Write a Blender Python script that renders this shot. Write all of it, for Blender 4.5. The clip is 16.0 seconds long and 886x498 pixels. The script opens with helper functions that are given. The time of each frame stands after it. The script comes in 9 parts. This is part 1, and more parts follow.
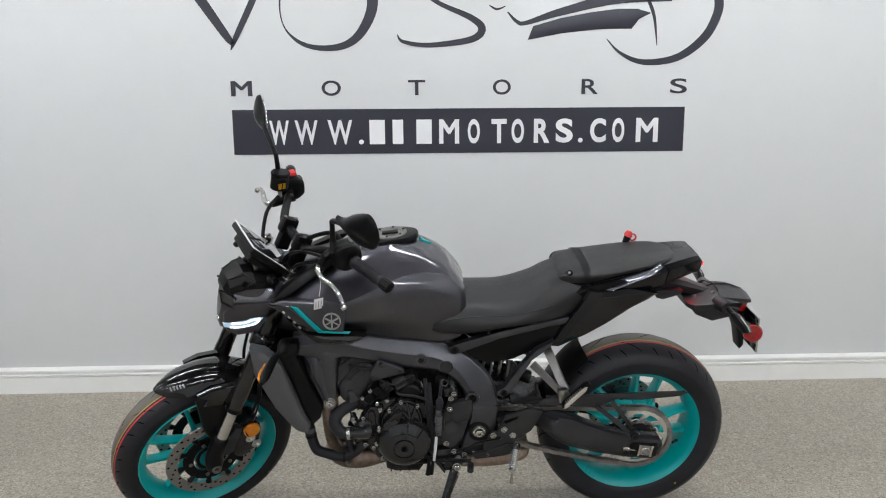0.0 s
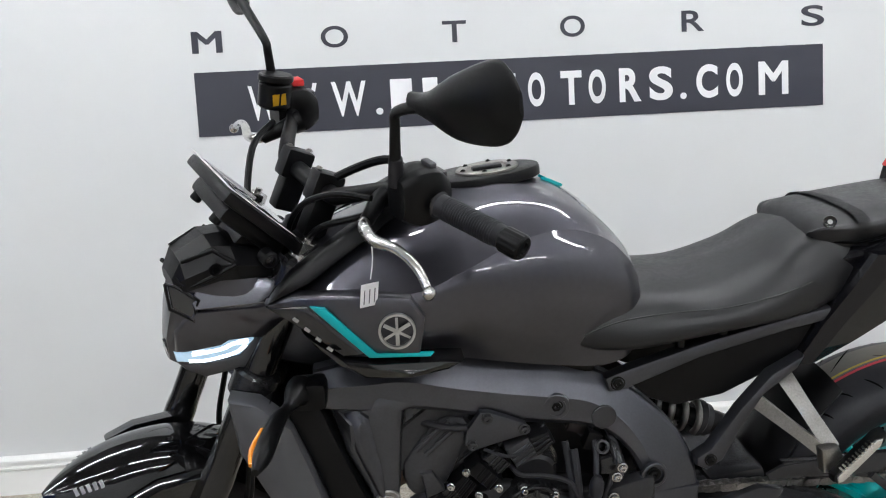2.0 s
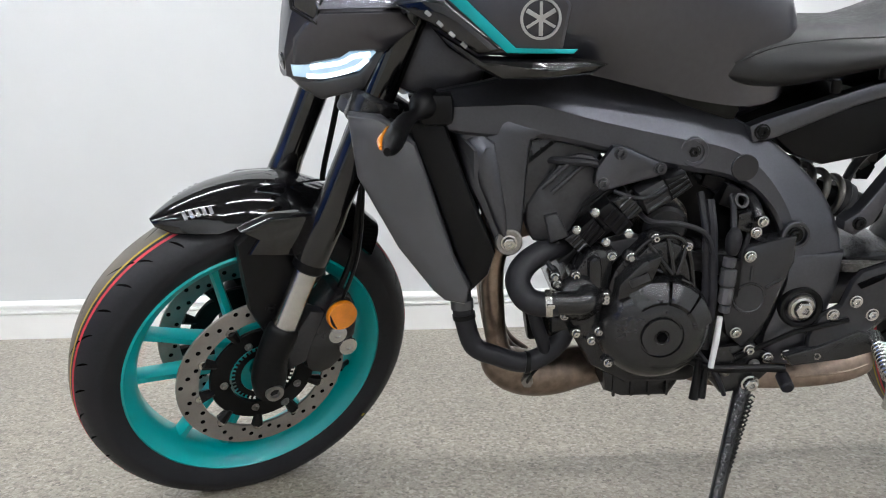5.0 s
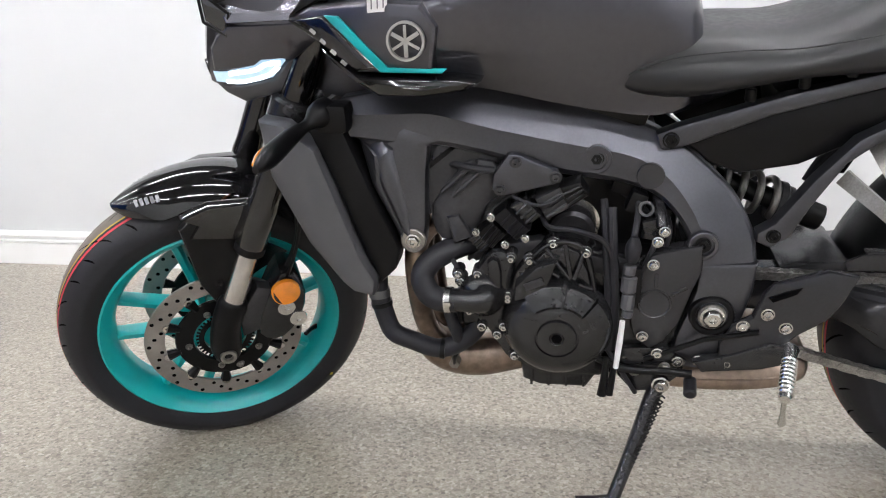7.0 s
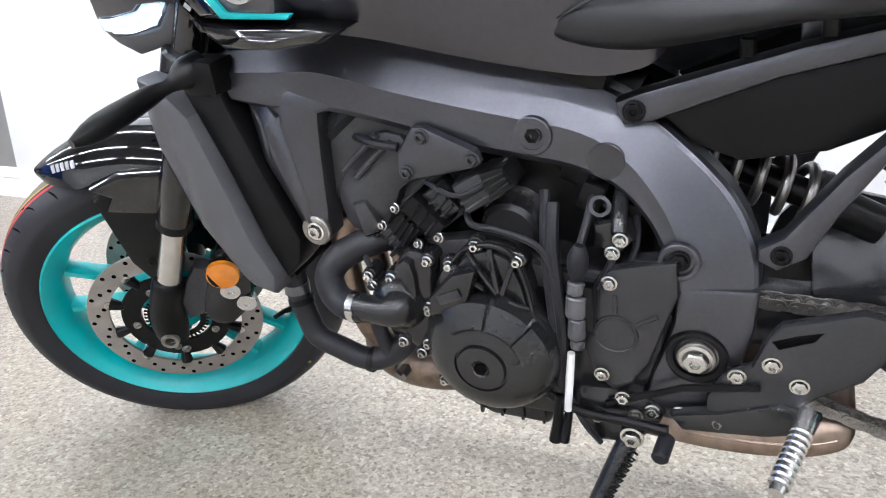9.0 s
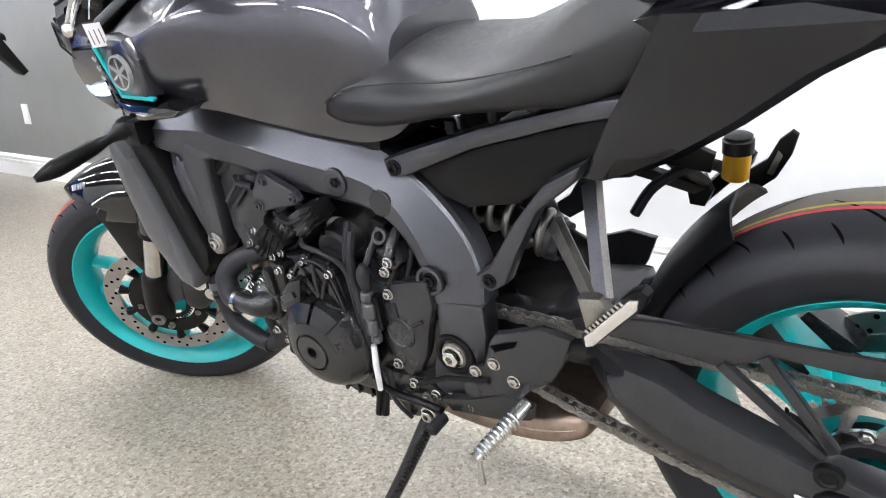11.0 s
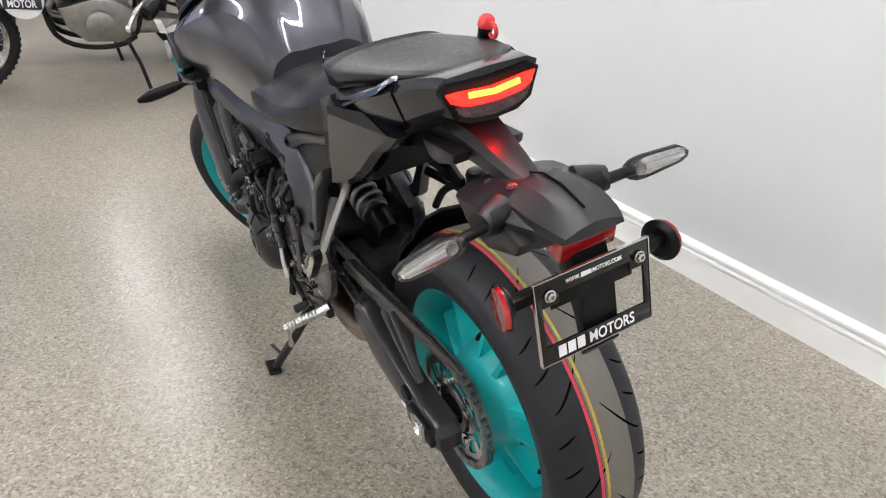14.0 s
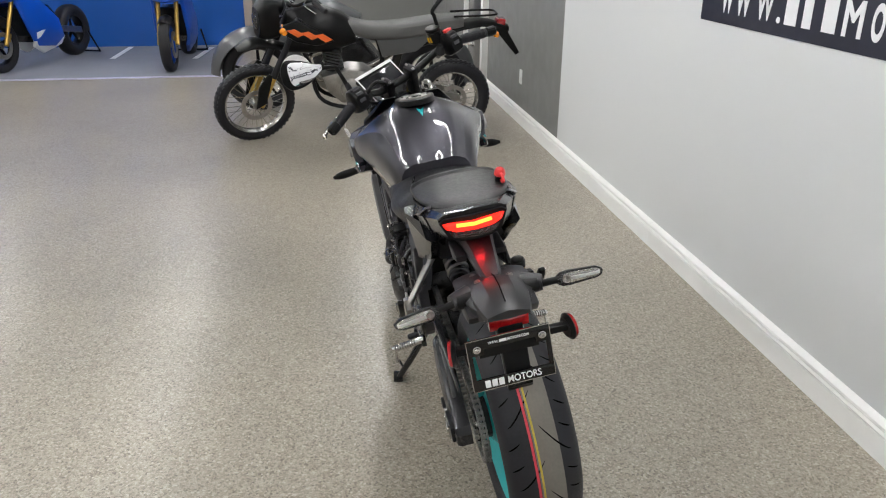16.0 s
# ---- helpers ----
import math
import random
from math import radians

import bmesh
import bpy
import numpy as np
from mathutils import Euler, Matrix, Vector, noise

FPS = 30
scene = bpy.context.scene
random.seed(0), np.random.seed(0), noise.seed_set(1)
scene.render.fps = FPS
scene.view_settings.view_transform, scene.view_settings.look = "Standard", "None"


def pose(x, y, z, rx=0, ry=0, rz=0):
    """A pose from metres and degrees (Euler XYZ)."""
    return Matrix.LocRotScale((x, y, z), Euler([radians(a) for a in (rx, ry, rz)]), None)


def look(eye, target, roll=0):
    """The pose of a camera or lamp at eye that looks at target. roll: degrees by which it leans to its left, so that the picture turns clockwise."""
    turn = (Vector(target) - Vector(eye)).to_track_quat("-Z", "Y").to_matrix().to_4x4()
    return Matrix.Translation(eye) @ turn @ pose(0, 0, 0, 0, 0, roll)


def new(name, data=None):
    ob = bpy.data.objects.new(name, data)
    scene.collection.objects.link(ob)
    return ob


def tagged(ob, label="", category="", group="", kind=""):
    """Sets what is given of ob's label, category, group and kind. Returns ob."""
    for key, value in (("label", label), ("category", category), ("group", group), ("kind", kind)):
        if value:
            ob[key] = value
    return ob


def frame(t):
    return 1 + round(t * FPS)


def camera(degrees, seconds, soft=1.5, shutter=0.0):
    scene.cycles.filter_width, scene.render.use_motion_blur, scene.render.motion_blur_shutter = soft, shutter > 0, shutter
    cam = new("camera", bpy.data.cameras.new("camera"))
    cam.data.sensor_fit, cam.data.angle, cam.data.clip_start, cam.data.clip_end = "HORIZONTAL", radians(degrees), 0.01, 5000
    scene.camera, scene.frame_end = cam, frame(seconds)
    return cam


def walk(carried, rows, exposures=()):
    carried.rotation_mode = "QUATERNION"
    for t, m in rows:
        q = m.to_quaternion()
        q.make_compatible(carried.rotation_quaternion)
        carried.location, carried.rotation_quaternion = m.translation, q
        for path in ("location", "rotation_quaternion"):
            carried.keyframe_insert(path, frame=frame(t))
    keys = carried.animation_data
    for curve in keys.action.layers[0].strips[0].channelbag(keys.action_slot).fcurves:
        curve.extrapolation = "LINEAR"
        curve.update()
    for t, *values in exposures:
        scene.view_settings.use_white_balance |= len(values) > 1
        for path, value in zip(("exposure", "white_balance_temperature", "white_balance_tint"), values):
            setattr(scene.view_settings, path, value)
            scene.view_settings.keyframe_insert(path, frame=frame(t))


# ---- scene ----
cam = camera(60.0, 16.0, 1.1)
PATH = [
    (0, (3.764, 2.318, 1.411), (3.828, 4.282, 1.036), -0.4),
    (0.5, (3.761, 2.597, 1.368), (3.834, 4.556, 0.972), -1.0),
    (1, (3.788, 2.956, 1.329), (3.865, 4.906, 0.89), -1.7),
    (1.5, (3.684, 3.228, 1.172), (3.76, 5.188, 0.78), -2.9),
    (2, (3.516, 3.391, 1.017), (3.644, 5.376, 0.814), -3.2),
    (2.5, (3.425, 3.454, 0.883), (3.598, 5.446, 0.837), -2.9),
    (3, (3.359, 3.461, 0.775), (3.537, 5.453, 0.77), -2.1),
    (3.5, (3.324, 3.458, 0.709), (3.461, 5.453, 0.641), -1.5),
    (4, (3.316, 3.447, 0.662), (3.404, 5.439, 0.506), -1.3),
    (4.2, (3.317, 3.447, 0.65), (3.387, 5.437, 0.458), -1.2),
    (6.3, (3.618, 3.395, 0.71), (3.421, 5.343, 0.3), -1.4),
    (6.5, (3.66, 3.391, 0.735), (3.411, 5.327, 0.296), -1.2),
    (7, (3.755, 3.426, 0.787), (3.386, 5.326, 0.284), -1.3),
    (7.5, (3.797, 3.573, 0.767), (3.338, 5.44, 0.217), -1.4),
    (8, (3.837, 3.661, 0.769), (3.263, 5.484, 0.18), -1.6),
    (8.5, (3.921, 3.734, 0.765), (3.221, 5.504, 0.151), -2.1),
    (9, (4.034, 3.799, 0.773), (3.218, 5.514, 0.145), -2.5),
    (9.5, (4.145, 3.822, 0.798), (3.254, 5.496, 0.163), -2.5),
    (9.7, (4.193, 3.814, 0.822), (3.268, 5.461, 0.164), -3.0),
    (11.8, (4.802, 3.791, 0.87), (3.551, 5.228, 0.262), -2.5),
    (12, (4.852, 3.783, 0.868), (3.589, 5.202, 0.243), -2.2),
    (12.5, (5.001, 3.785, 0.893), (3.718, 5.165, 0.221), -1.7),
    (13, (5.134, 3.878, 0.91), (3.803, 5.182, 0.185), -0.6),
    (13.5, (5.307, 4.027, 1.038), (3.818, 5.117, 0.267), 0.7),
    (14, (5.503, 4.126, 1.155), (3.91, 5.006, 0.326), 1.8),
    (14.5, (5.7, 4.28, 1.274), (4.036, 4.943, 0.385), 3.7),
    (15, (5.898, 4.388, 1.385), (4.159, 4.843, 0.51), 2.6),
    (15.5, (6.103, 4.371, 1.478), (4.306, 4.717, 0.67), 1.3),
    (16, (6.209, 4.355, 1.525), (4.384, 4.643, 0.76), 0.3),
]
walk(cam, [(t, look(eye, target, roll)) for t, eye, target, roll in PATH],
     [(0, -0.29, 6200, 9), (1.5, -0.14, 6200, 9), (2.5, 0.02, 6100, 10), (4.2, 0.20, 6100, 9), (7, 0.50, 6250, 13), (9.5, 1.06, 5900, 13), (12.5, 0.76, 6350, 11), (14.2, 0.24, 6350, 12), (16, -0.08, 6400, 9)])

# ---- world, lights, exposure ----
scene.view_settings.exposure = 0.0
world = bpy.data.worlds.new("world")
scene.world = world
world.use_nodes = True
world.node_tree.nodes["Background"].inputs[0].default_value = (0.8, 0.85, 0.9, 1)
world.node_tree.nodes["Background"].inputs[1].default_value = 0.05

from mathutils.geometry import delaunay_2d_cdt

CEIL = 3.3
TUBE_POWER = 104.0


# ---- materials ----
def mat(name, col, rough=0.5, metal=0.0, var=0.2, scale=18.0, bump=0.0, bscale=300.0, coat=0.0, spec=0.5, rvar=0.12, emit=None, power=0.0, sheen=0.06):
    """sheen: the roughness of the clear coat."""
    m = bpy.data.materials.new(name)
    m.use_nodes = True
    nt = m.node_tree
    b = nt.nodes["Principled BSDF"]
    tc = nt.nodes.new("ShaderNodeTexCoord")
    big = nt.nodes.new("ShaderNodeTexNoise")
    big.inputs["Scale"].default_value, big.inputs["Detail"].default_value = scale * 0.25, 3
    fine = nt.nodes.new("ShaderNodeTexNoise")
    fine.inputs["Scale"].default_value, fine.inputs["Detail"].default_value = scale * 4, 4
    for n in (big, fine):
        nt.links.new(tc.outputs["Object"], n.inputs["Vector"])
    add = nt.nodes.new("ShaderNodeMath")
    add.operation = "ADD"
    nt.links.new(big.outputs["Fac"], add.inputs[0])
    nt.links.new(fine.outputs["Fac"], add.inputs[1])
    ramp = nt.nodes.new("ShaderNodeMapRange")
    ramp.inputs["From Min"].default_value, ramp.inputs["From Max"].default_value = 0.7, 1.3
    ramp.inputs["To Min"].default_value, ramp.inputs["To Max"].default_value = 1 - var, 1 + var
    nt.links.new(add.outputs[0], ramp.inputs["Value"])
    mul = nt.nodes.new("ShaderNodeVectorMath")
    mul.operation = "SCALE"
    mul.inputs[0].default_value = col[:3]
    nt.links.new(ramp.outputs[0], mul.inputs["Scale"])
    nt.links.new(mul.outputs[0], b.inputs["Base Color"])
    rr = nt.nodes.new("ShaderNodeMapRange")
    rr.inputs["From Min"].default_value, rr.inputs["From Max"].default_value = 0.35, 0.65
    rr.inputs["To Min"].default_value, rr.inputs["To Max"].default_value = max(0.02, rough - rvar * rough), min(1, rough + rvar * rough)
    nt.links.new(fine.outputs["Fac"], rr.inputs["Value"])
    nt.links.new(rr.outputs[0], b.inputs["Roughness"])
    b.inputs["Metallic"].default_value = metal
    b.inputs["Coat Weight"].default_value = coat
    b.inputs["Coat Roughness"].default_value = sheen
    b.inputs["Specular IOR Level"].default_value = spec
    if bump:
        nb = nt.nodes.new("ShaderNodeTexNoise")
        nb.inputs["Scale"].default_value, nb.inputs["Detail"].default_value = bscale, 3
        nt.links.new(tc.outputs["Object"], nb.inputs["Vector"])
        bp = nt.nodes.new("ShaderNodeBump")
        bp.inputs["Strength"].default_value, bp.inputs["Distance"].default_value = bump, 0.002
        nt.links.new(nb.outputs["Fac"], bp.inputs["Height"])
        nt.links.new(bp.outputs[0], b.inputs["Normal"])
    if emit:
        b.inputs["Emission Color"].default_value = (*emit, 1)
        b.inputs["Emission Strength"].default_value = power
    return m


def glass(name, col, rough=0.05, alpha=0.35):
    m = mat(name, col, rough, var=0.02)
    m.node_tree.nodes["Principled BSDF"].inputs["Transmission Weight"].default_value = 1 - alpha
    m.node_tree.nodes["Principled BSDF"].inputs["IOR"].default_value = 1.3
    return m


def floor_material():
    m = bpy.data.materials.new("epoxy_flake_floor")
    m.use_nodes = True
    nt = m.node_tree
    b = nt.nodes["Principled BSDF"]
    tc = nt.nodes.new("ShaderNodeTexCoord")
    prev = None
    layers = ((150.0, 0.0, ((0, (0.285, 0.262, 0.222)), (0.2, (0.350, 0.325, 0.280)), (0.45, (0.215, 0.194, 0.158)), (0.62, (0.430, 0.405, 0.355)), (0.76, (0.125, 0.110, 0.090)), (0.88, (0.560, 0.540, 0.495)), (0.945, (0.035, 0.031, 0.027)))),
              (310.0, 3.7, ((0, (0.296, 0.272, 0.228)), (0.3, (0.230, 0.206, 0.168)), (0.55, (0.390, 0.365, 0.318)), (0.78, (0.140, 0.122, 0.098)), (0.90, (0.500, 0.475, 0.430)))))
    for scale, off, stops in layers:
        vo = nt.nodes.new("ShaderNodeTexVoronoi")
        vo.inputs["Scale"].default_value = scale
        mp = nt.nodes.new("ShaderNodeMapping")
        mp.inputs["Location"].default_value = (off, off * 1.3, 0)
        nt.links.new(tc.outputs["Object"], mp.inputs["Vector"])
        nt.links.new(mp.outputs[0], vo.inputs["Vector"])
        sep = nt.nodes.new("ShaderNodeSeparateColor")
        nt.links.new(vo.outputs["Color"], sep.inputs[0])
        cr = nt.nodes.new("ShaderNodeValToRGB")
        cr.color_ramp.interpolation = "CONSTANT"
        while len(cr.color_ramp.elements) < len(stops):
            cr.color_ramp.elements.new(0.5)
        for e, (p, c) in zip(cr.color_ramp.elements, stops):
            c = [(m + 0.80 * (v - m)) * k for v, m, k in zip(c, (0.29, 0.265, 0.225), (1.03, 1.0, 0.955))]
            e.position, e.color = p, (*c, 1)
        nt.links.new(sep.outputs[0], cr.inputs[0])
        if prev is None:
            prev = cr
        else:
            mx = nt.nodes.new("ShaderNodeMix")
            mx.data_type = "RGBA"
            mx.inputs["Factor"].default_value = 0.42
            nt.links.new(prev.outputs[0], mx.inputs["A"])
            nt.links.new(cr.outputs[0], mx.inputs["B"])
            prev = mx
    wear = nt.nodes.new("ShaderNodeTexNoise")
    wear.inputs["Scale"].default_value, wear.inputs["Detail"].default_value = 0.9, 5
    nt.links.new(tc.outputs["Object"], wear.inputs["Vector"])
    mr = nt.nodes.new("ShaderNodeMapRange")
    mr.inputs["From Min"].default_value, mr.inputs["From Max"].default_value = 0.3, 0.7
    mr.inputs["To Min"].default_value, mr.inputs["To Max"].default_value = 0.84, 1.13
    nt.links.new(wear.outputs["Fac"], mr.inputs["Value"])
    sc = nt.nodes.new("ShaderNodeVectorMath")
    sc.operation = "SCALE"
    nt.links.new(prev.outputs[2] if prev.bl_idname == "ShaderNodeMix" else prev.outputs[0], sc.inputs[0])
    nt.links.new(mr.outputs[0], sc.inputs["Scale"])
    nt.links.new(sc.outputs[0], b.inputs["Base Color"])
    rr = nt.nodes.new("ShaderNodeMapRange")
    rr.inputs["To Min"].default_value, rr.inputs["To Max"].default_value = 0.345, 0.42
    nt.links.new(wear.outputs["Fac"], rr.inputs["Value"])
    nt.links.new(rr.outputs[0], b.inputs["Roughness"])
    nb = nt.nodes.new("ShaderNodeTexNoise")
    nb.inputs["Scale"].default_value, nb.inputs["Detail"].default_value = 120, 3
    nt.links.new(tc.outputs["Object"], nb.inputs["Vector"])
    bp = nt.nodes.new("ShaderNodeBump")
    bp.inputs["Strength"].default_value, bp.inputs["Distance"].default_value = 0.14, 0.002
    nt.links.new(nb.outputs["Fac"], bp.inputs["Height"])
    nt.links.new(bp.outputs[0], b.inputs["Normal"])
    b.inputs["Coat Weight"].default_value, b.inputs["Coat Roughness"].default_value = 0.3, 0.23
    return m


M_FLOOR = floor_material()
M_WALL = mat("white_wall_paint", (0.63, 0.64, 0.65), 0.55, var=0.015, scale=2, bump=0.08, bscale=260)
M_GREYWALL = mat("grey_wall_paint", (0.20, 0.20, 0.195), 0.55, var=0.03, scale=2, bump=0.08, bscale=260)
M_BLUEWALL = mat("blue_wall_paint", (0.0, 0.075, 0.36), 0.5, var=0.04, scale=2)
M_BEIGE = mat("beige_paint", (0.42, 0.36, 0.32), 0.55, var=0.05, scale=3)
M_TRIM = mat("white_trim_paint", (0.84, 0.84, 0.83), 0.55, var=0.02, scale=4, spec=0.3)
M_CEIL = mat("dark_ceiling_paint", (0.16, 0.16, 0.16), 0.8, var=0.05, scale=3)
M_MAT = mat("grey_floor_mat", (0.20, 0.21, 0.25), 0.7, var=0.12, scale=6)
M_TAPE = mat("pale_violet_tape", (0.45, 0.43, 0.58), 0.5, var=0.3, scale=6)
M_NAVY = mat("navy_vinyl", (0.016, 0.017, 0.03), 0.45, var=0.1, scale=5)
M_WHITEVINYL = mat("white_vinyl", (0.80, 0.80, 0.82), 0.45, var=0.02)
M_TUBE = mat("lamp_tube", (0.9, 0.9, 0.9), 0.5, emit=(1.0, 0.985, 0.955), power=TUBE_POWER)
M_STEELWHITE = mat("white_enamel", (0.8, 0.8, 0.8), 0.4, var=0.03)

M_RUBBER = mat("tyre_rubber", (0.0145, 0.0145, 0.018), 0.5, spec=0.28, var=0.25, scale=40, bump=0.08, bscale=500)
M_TREAD = mat("tyre_crown", (0.135, 0.125, 0.11), 0.7, var=0.15, scale=40, bump=0.2, bscale=400)
# near-black: the shade inside grooves, holes and gaps is put into this colour
M_GROOVE = mat("recess_shade_black", (0.0015, 0.0015, 0.0018), 0.95, var=0.1, spec=0.05)
M_REDLINE = mat("red_paint_line", (0.55, 0.035, 0.06), 0.6, var=0.25, scale=60)
M_YELLINE = mat("yellow_paint_line", (0.42, 0.33, 0.035), 0.6, var=0.25, scale=60)
M_TEAL = mat("teal_wheel_paint", (0.0, 0.36, 0.37), 0.37, var=0.06, scale=10, coat=0.25)
M_TEALTAPE = mat("teal_decal", (0.0, 0.34, 0.36), 0.38, var=0.03)
M_GREY = mat("dark_grey_metallic_paint", (0.056, 0.055, 0.067), 0.36, metal=0.85, var=0.05, scale=400, coat=1.0, sheen=0.03)
M_GLOSS = mat("gloss_black_paint", (0.004, 0.004, 0.0045), 0.07, var=0.1, coat=0.6, spec=0.4, sheen=0.02)
M_PLAST = mat("black_plastic", (0.0032, 0.0032, 0.0037), 0.36, spec=0.19, var=0.2, scale=30, bump=0.08, bscale=900)
M_CARRIER = mat("dark_grey_satin_plastic", (0.013, 0.013, 0.0155), 0.36, spec=0.45, var=0.15, scale=30, bump=0.06, bscale=900, rvar=0.04)
M_SHROUD = mat("grey_black_plastic", (0.060, 0.060, 0.066), 0.40, var=0.06, scale=20, bump=0.12, bscale=900)
M_FRAME = mat("satin_dark_frame_paint", (0.088, 0.090, 0.103), 0.36, metal=0.92, var=0.08, scale=60, bump=0.03, bscale=700, rvar=0.04)
M_ENGINE = mat("black_engine_paint", (0.017, 0.017, 0.0185), 0.235, metal=0.25, spec=0.6, var=0.2, scale=40, bump=0.04, bscale=700, rvar=0.04)
M_SATIN = mat("satin_black_casting", (0.032, 0.032, 0.0355), 0.24, metal=0.4, spec=0.5, var=0.1, scale=50, bump=0.04, bscale=700, rvar=0.04)
M_TAILPAN = mat("dark_grey_tail_paint", (0.009, 0.009, 0.0115), 0.22, metal=0.4, spec=0.35, var=0.06, scale=300, coat=0.3, rvar=0.05)
M_ENGINE2 = mat("dark_grey_casting", (0.046, 0.046, 0.050), 0.38, metal=0.4, spec=0.35, var=0.2, scale=40, bump=0.10, bscale=500)
M_STEEL = mat("bright_steel", (0.58, 0.57, 0.55), 0.22, metal=1.0, var=0.15, scale=160)
M_DULLSTEEL = mat("brushed_steel", (0.30, 0.29, 0.275), 0.38, metal=1.0, var=0.2, scale=90)
M_DISC = mat("disc_steel", (0.34, 0.32, 0.305), 0.42, metal=0.85, var=0.15, scale=120)
M_SPROCKET = mat("brushed_sprocket_steel", (0.74, 0.74, 0.73), 0.24, metal=1.0, var=0.08, scale=90, rvar=0.03)
M_TITAN = mat("heat_tinted_exhaust", (0.27, 0.21, 0.17), 0.37, metal=1.0, var=0.35, scale=16)
# lighter than the body paint: the tubes' highlight is put into the colour
M_FLASH = mat("grey_paint_with_highlight", (0.16, 0.16, 0.185), 0.22, metal=0.9, var=0.04, coat=0.6)
M_CHAIN = mat("oiled_chain", (0.27, 0.26, 0.25), 0.37, metal=0.9, var=0.4, scale=90)
M_SEAT = mat("black_seat_vinyl", (0.0105, 0.0105, 0.012), 0.40, spec=0.4, var=0.12, scale=30, bump=0.10, bscale=1100)
M_AMBER = mat("amber_reflector", (0.75, 0.24, 0.01), 0.15, var=0.15, scale=200, coat=1.0)
M_RED = mat("red_reflector", (0.30, 0.005, 0.007), 0.12, var=0.5, scale=260, coat=1.0, spec=0.3)
M_REDCAP = mat("red_rubber_cap", (0.62, 0.03, 0.03), 0.45, var=0.05)
M_DRL = mat("lit_daytime_lamp", (0.9, 0.95, 1.0), 0.2, emit=(0.86, 0.96, 1.0), power=2.4)
M_DRLBASE = mat("daytime_lamp_lens", (0.35, 0.42, 0.48), 0.12, emit=(0.55, 0.80, 1.0), power=0.55, coat=1.0)
M_TAIL = mat("lit_tail_lamp", (0.8, 0.02, 0.01), 0.2, emit=(1.0, 0.012, 0.006), power=3.0)
M_TAILDOWN = mat("lit_lower_tail_lens", (0.6, 0.01, 0.01), 0.2, emit=(1.0, 0.006, 0.01), power=115.0)
M_TAILHOT = mat("lit_tail_filament", (0.9, 0.2, 0.05), 0.2, emit=(1.0, 0.16, 0.015), power=6.0)
M_SMOKE = glass("smoked_lens", (0.25, 0.2, 0.2), 0.06, 0.3)
M_PLATE = mat("black_plate_surround", (0.004, 0.004, 0.0045), 0.12, spec=0.5, var=0.1, rvar=0.05)
M_CLEAR = glass("clear_lens", (0.95, 0.96, 0.97), 0.04, 0.05)
M_AMBERFLUID = glass("amber_fluid_bottle", (0.75, 0.42, 0.03), 0.12, 0.5)
M_PAPER = mat("white_paper_tag", (0.78, 0.77, 0.8), 0.7, var=0.04)
M_INK = mat("grey_print", (0.12, 0.12, 0.14), 0.7, var=0.05)
M_SILVER = mat("silver_badge", (0.42, 0.42, 0.42), 0.38, metal=0.8, var=0.05)
M_BADGEBAR = mat("dull_silver_print", (0.20, 0.20, 0.21), 0.4, metal=0.5, var=0.05)
M_SCREEN = mat("dash_glass", (0.012, 0.013, 0.016), 0.08, coat=1.0)
M_MIRROR = mat("mirror_glass", (0.85, 0.85, 0.87), 0.02, metal=1.0, var=0.0)
M_WHITEPLAST = mat("white_plastic", (0.75, 0.75, 0.75), 0.4, var=0.05)
M_ORANGE = mat("orange_bodywork", (0.75, 0.13, 0.02), 0.4, var=0.05)
M_BLUEPAINT = mat("blue_bodywork", (0.0, 0.06, 0.42), 0.35, var=0.05)
M_LIGHTGREY = mat("silver_grey_bodywork", (0.085, 0.088, 0.095), 0.37, metal=0.6, var=0.05, coat=0.8)
M_MIDGREY = mat("graphite_bodywork", (0.08, 0.083, 0.088), 0.38, metal=0.3, var=0.05)
M_GREYSEAT = mat("grey_seat_vinyl", (0.085, 0.085, 0.085), 0.6, var=0.1, bump=0.2, bscale=900)
M_GOLD = mat("gold_anodised", (0.50, 0.32, 0.08), 0.38, metal=0.9, var=0.1)


# ---- mesh tools ----
def part(name, bm, material, parent=None, label="", sharp=35):
    bmesh.ops.recalc_face_normals(bm, faces=bm.faces[:])
    me = bpy.data.meshes.new(name)
    bm.to_mesh(me)
    bm.free()
    me.polygons.foreach_set("use_smooth", [True] * len(me.polygons))
    me.set_sharp_from_angle(angle=radians(sharp))
    for one in material if isinstance(material, (list, tuple)) else [material]:
        me.materials.append(one)
    ob = new(name, me)
    ob.parent = parent
    if label:
        tagged(ob, label)
    return ob


def smooth_path(pts, n, closed=False):
    """Catmull-Rom through tuples of numbers."""
    pts = [np.array(p, float) for p in pts]
    k, out = len(pts), []
    for i in range(k if closed else k - 1):
        a, b, c, d = (pts[(i + j) % k] if closed else pts[min(max(i + j, 0), k - 1)] for j in (-1, 0, 1, 2))
        for s in range(n):
            t = s / n
            out.append(0.5 * (2 * b + (c - a) * t + (2 * a - 5 * b + 4 * c - d) * t * t + (3 * b - a - 3 * c + d) * t ** 3))
    if not closed:
        out.append(pts[-1])
    return out


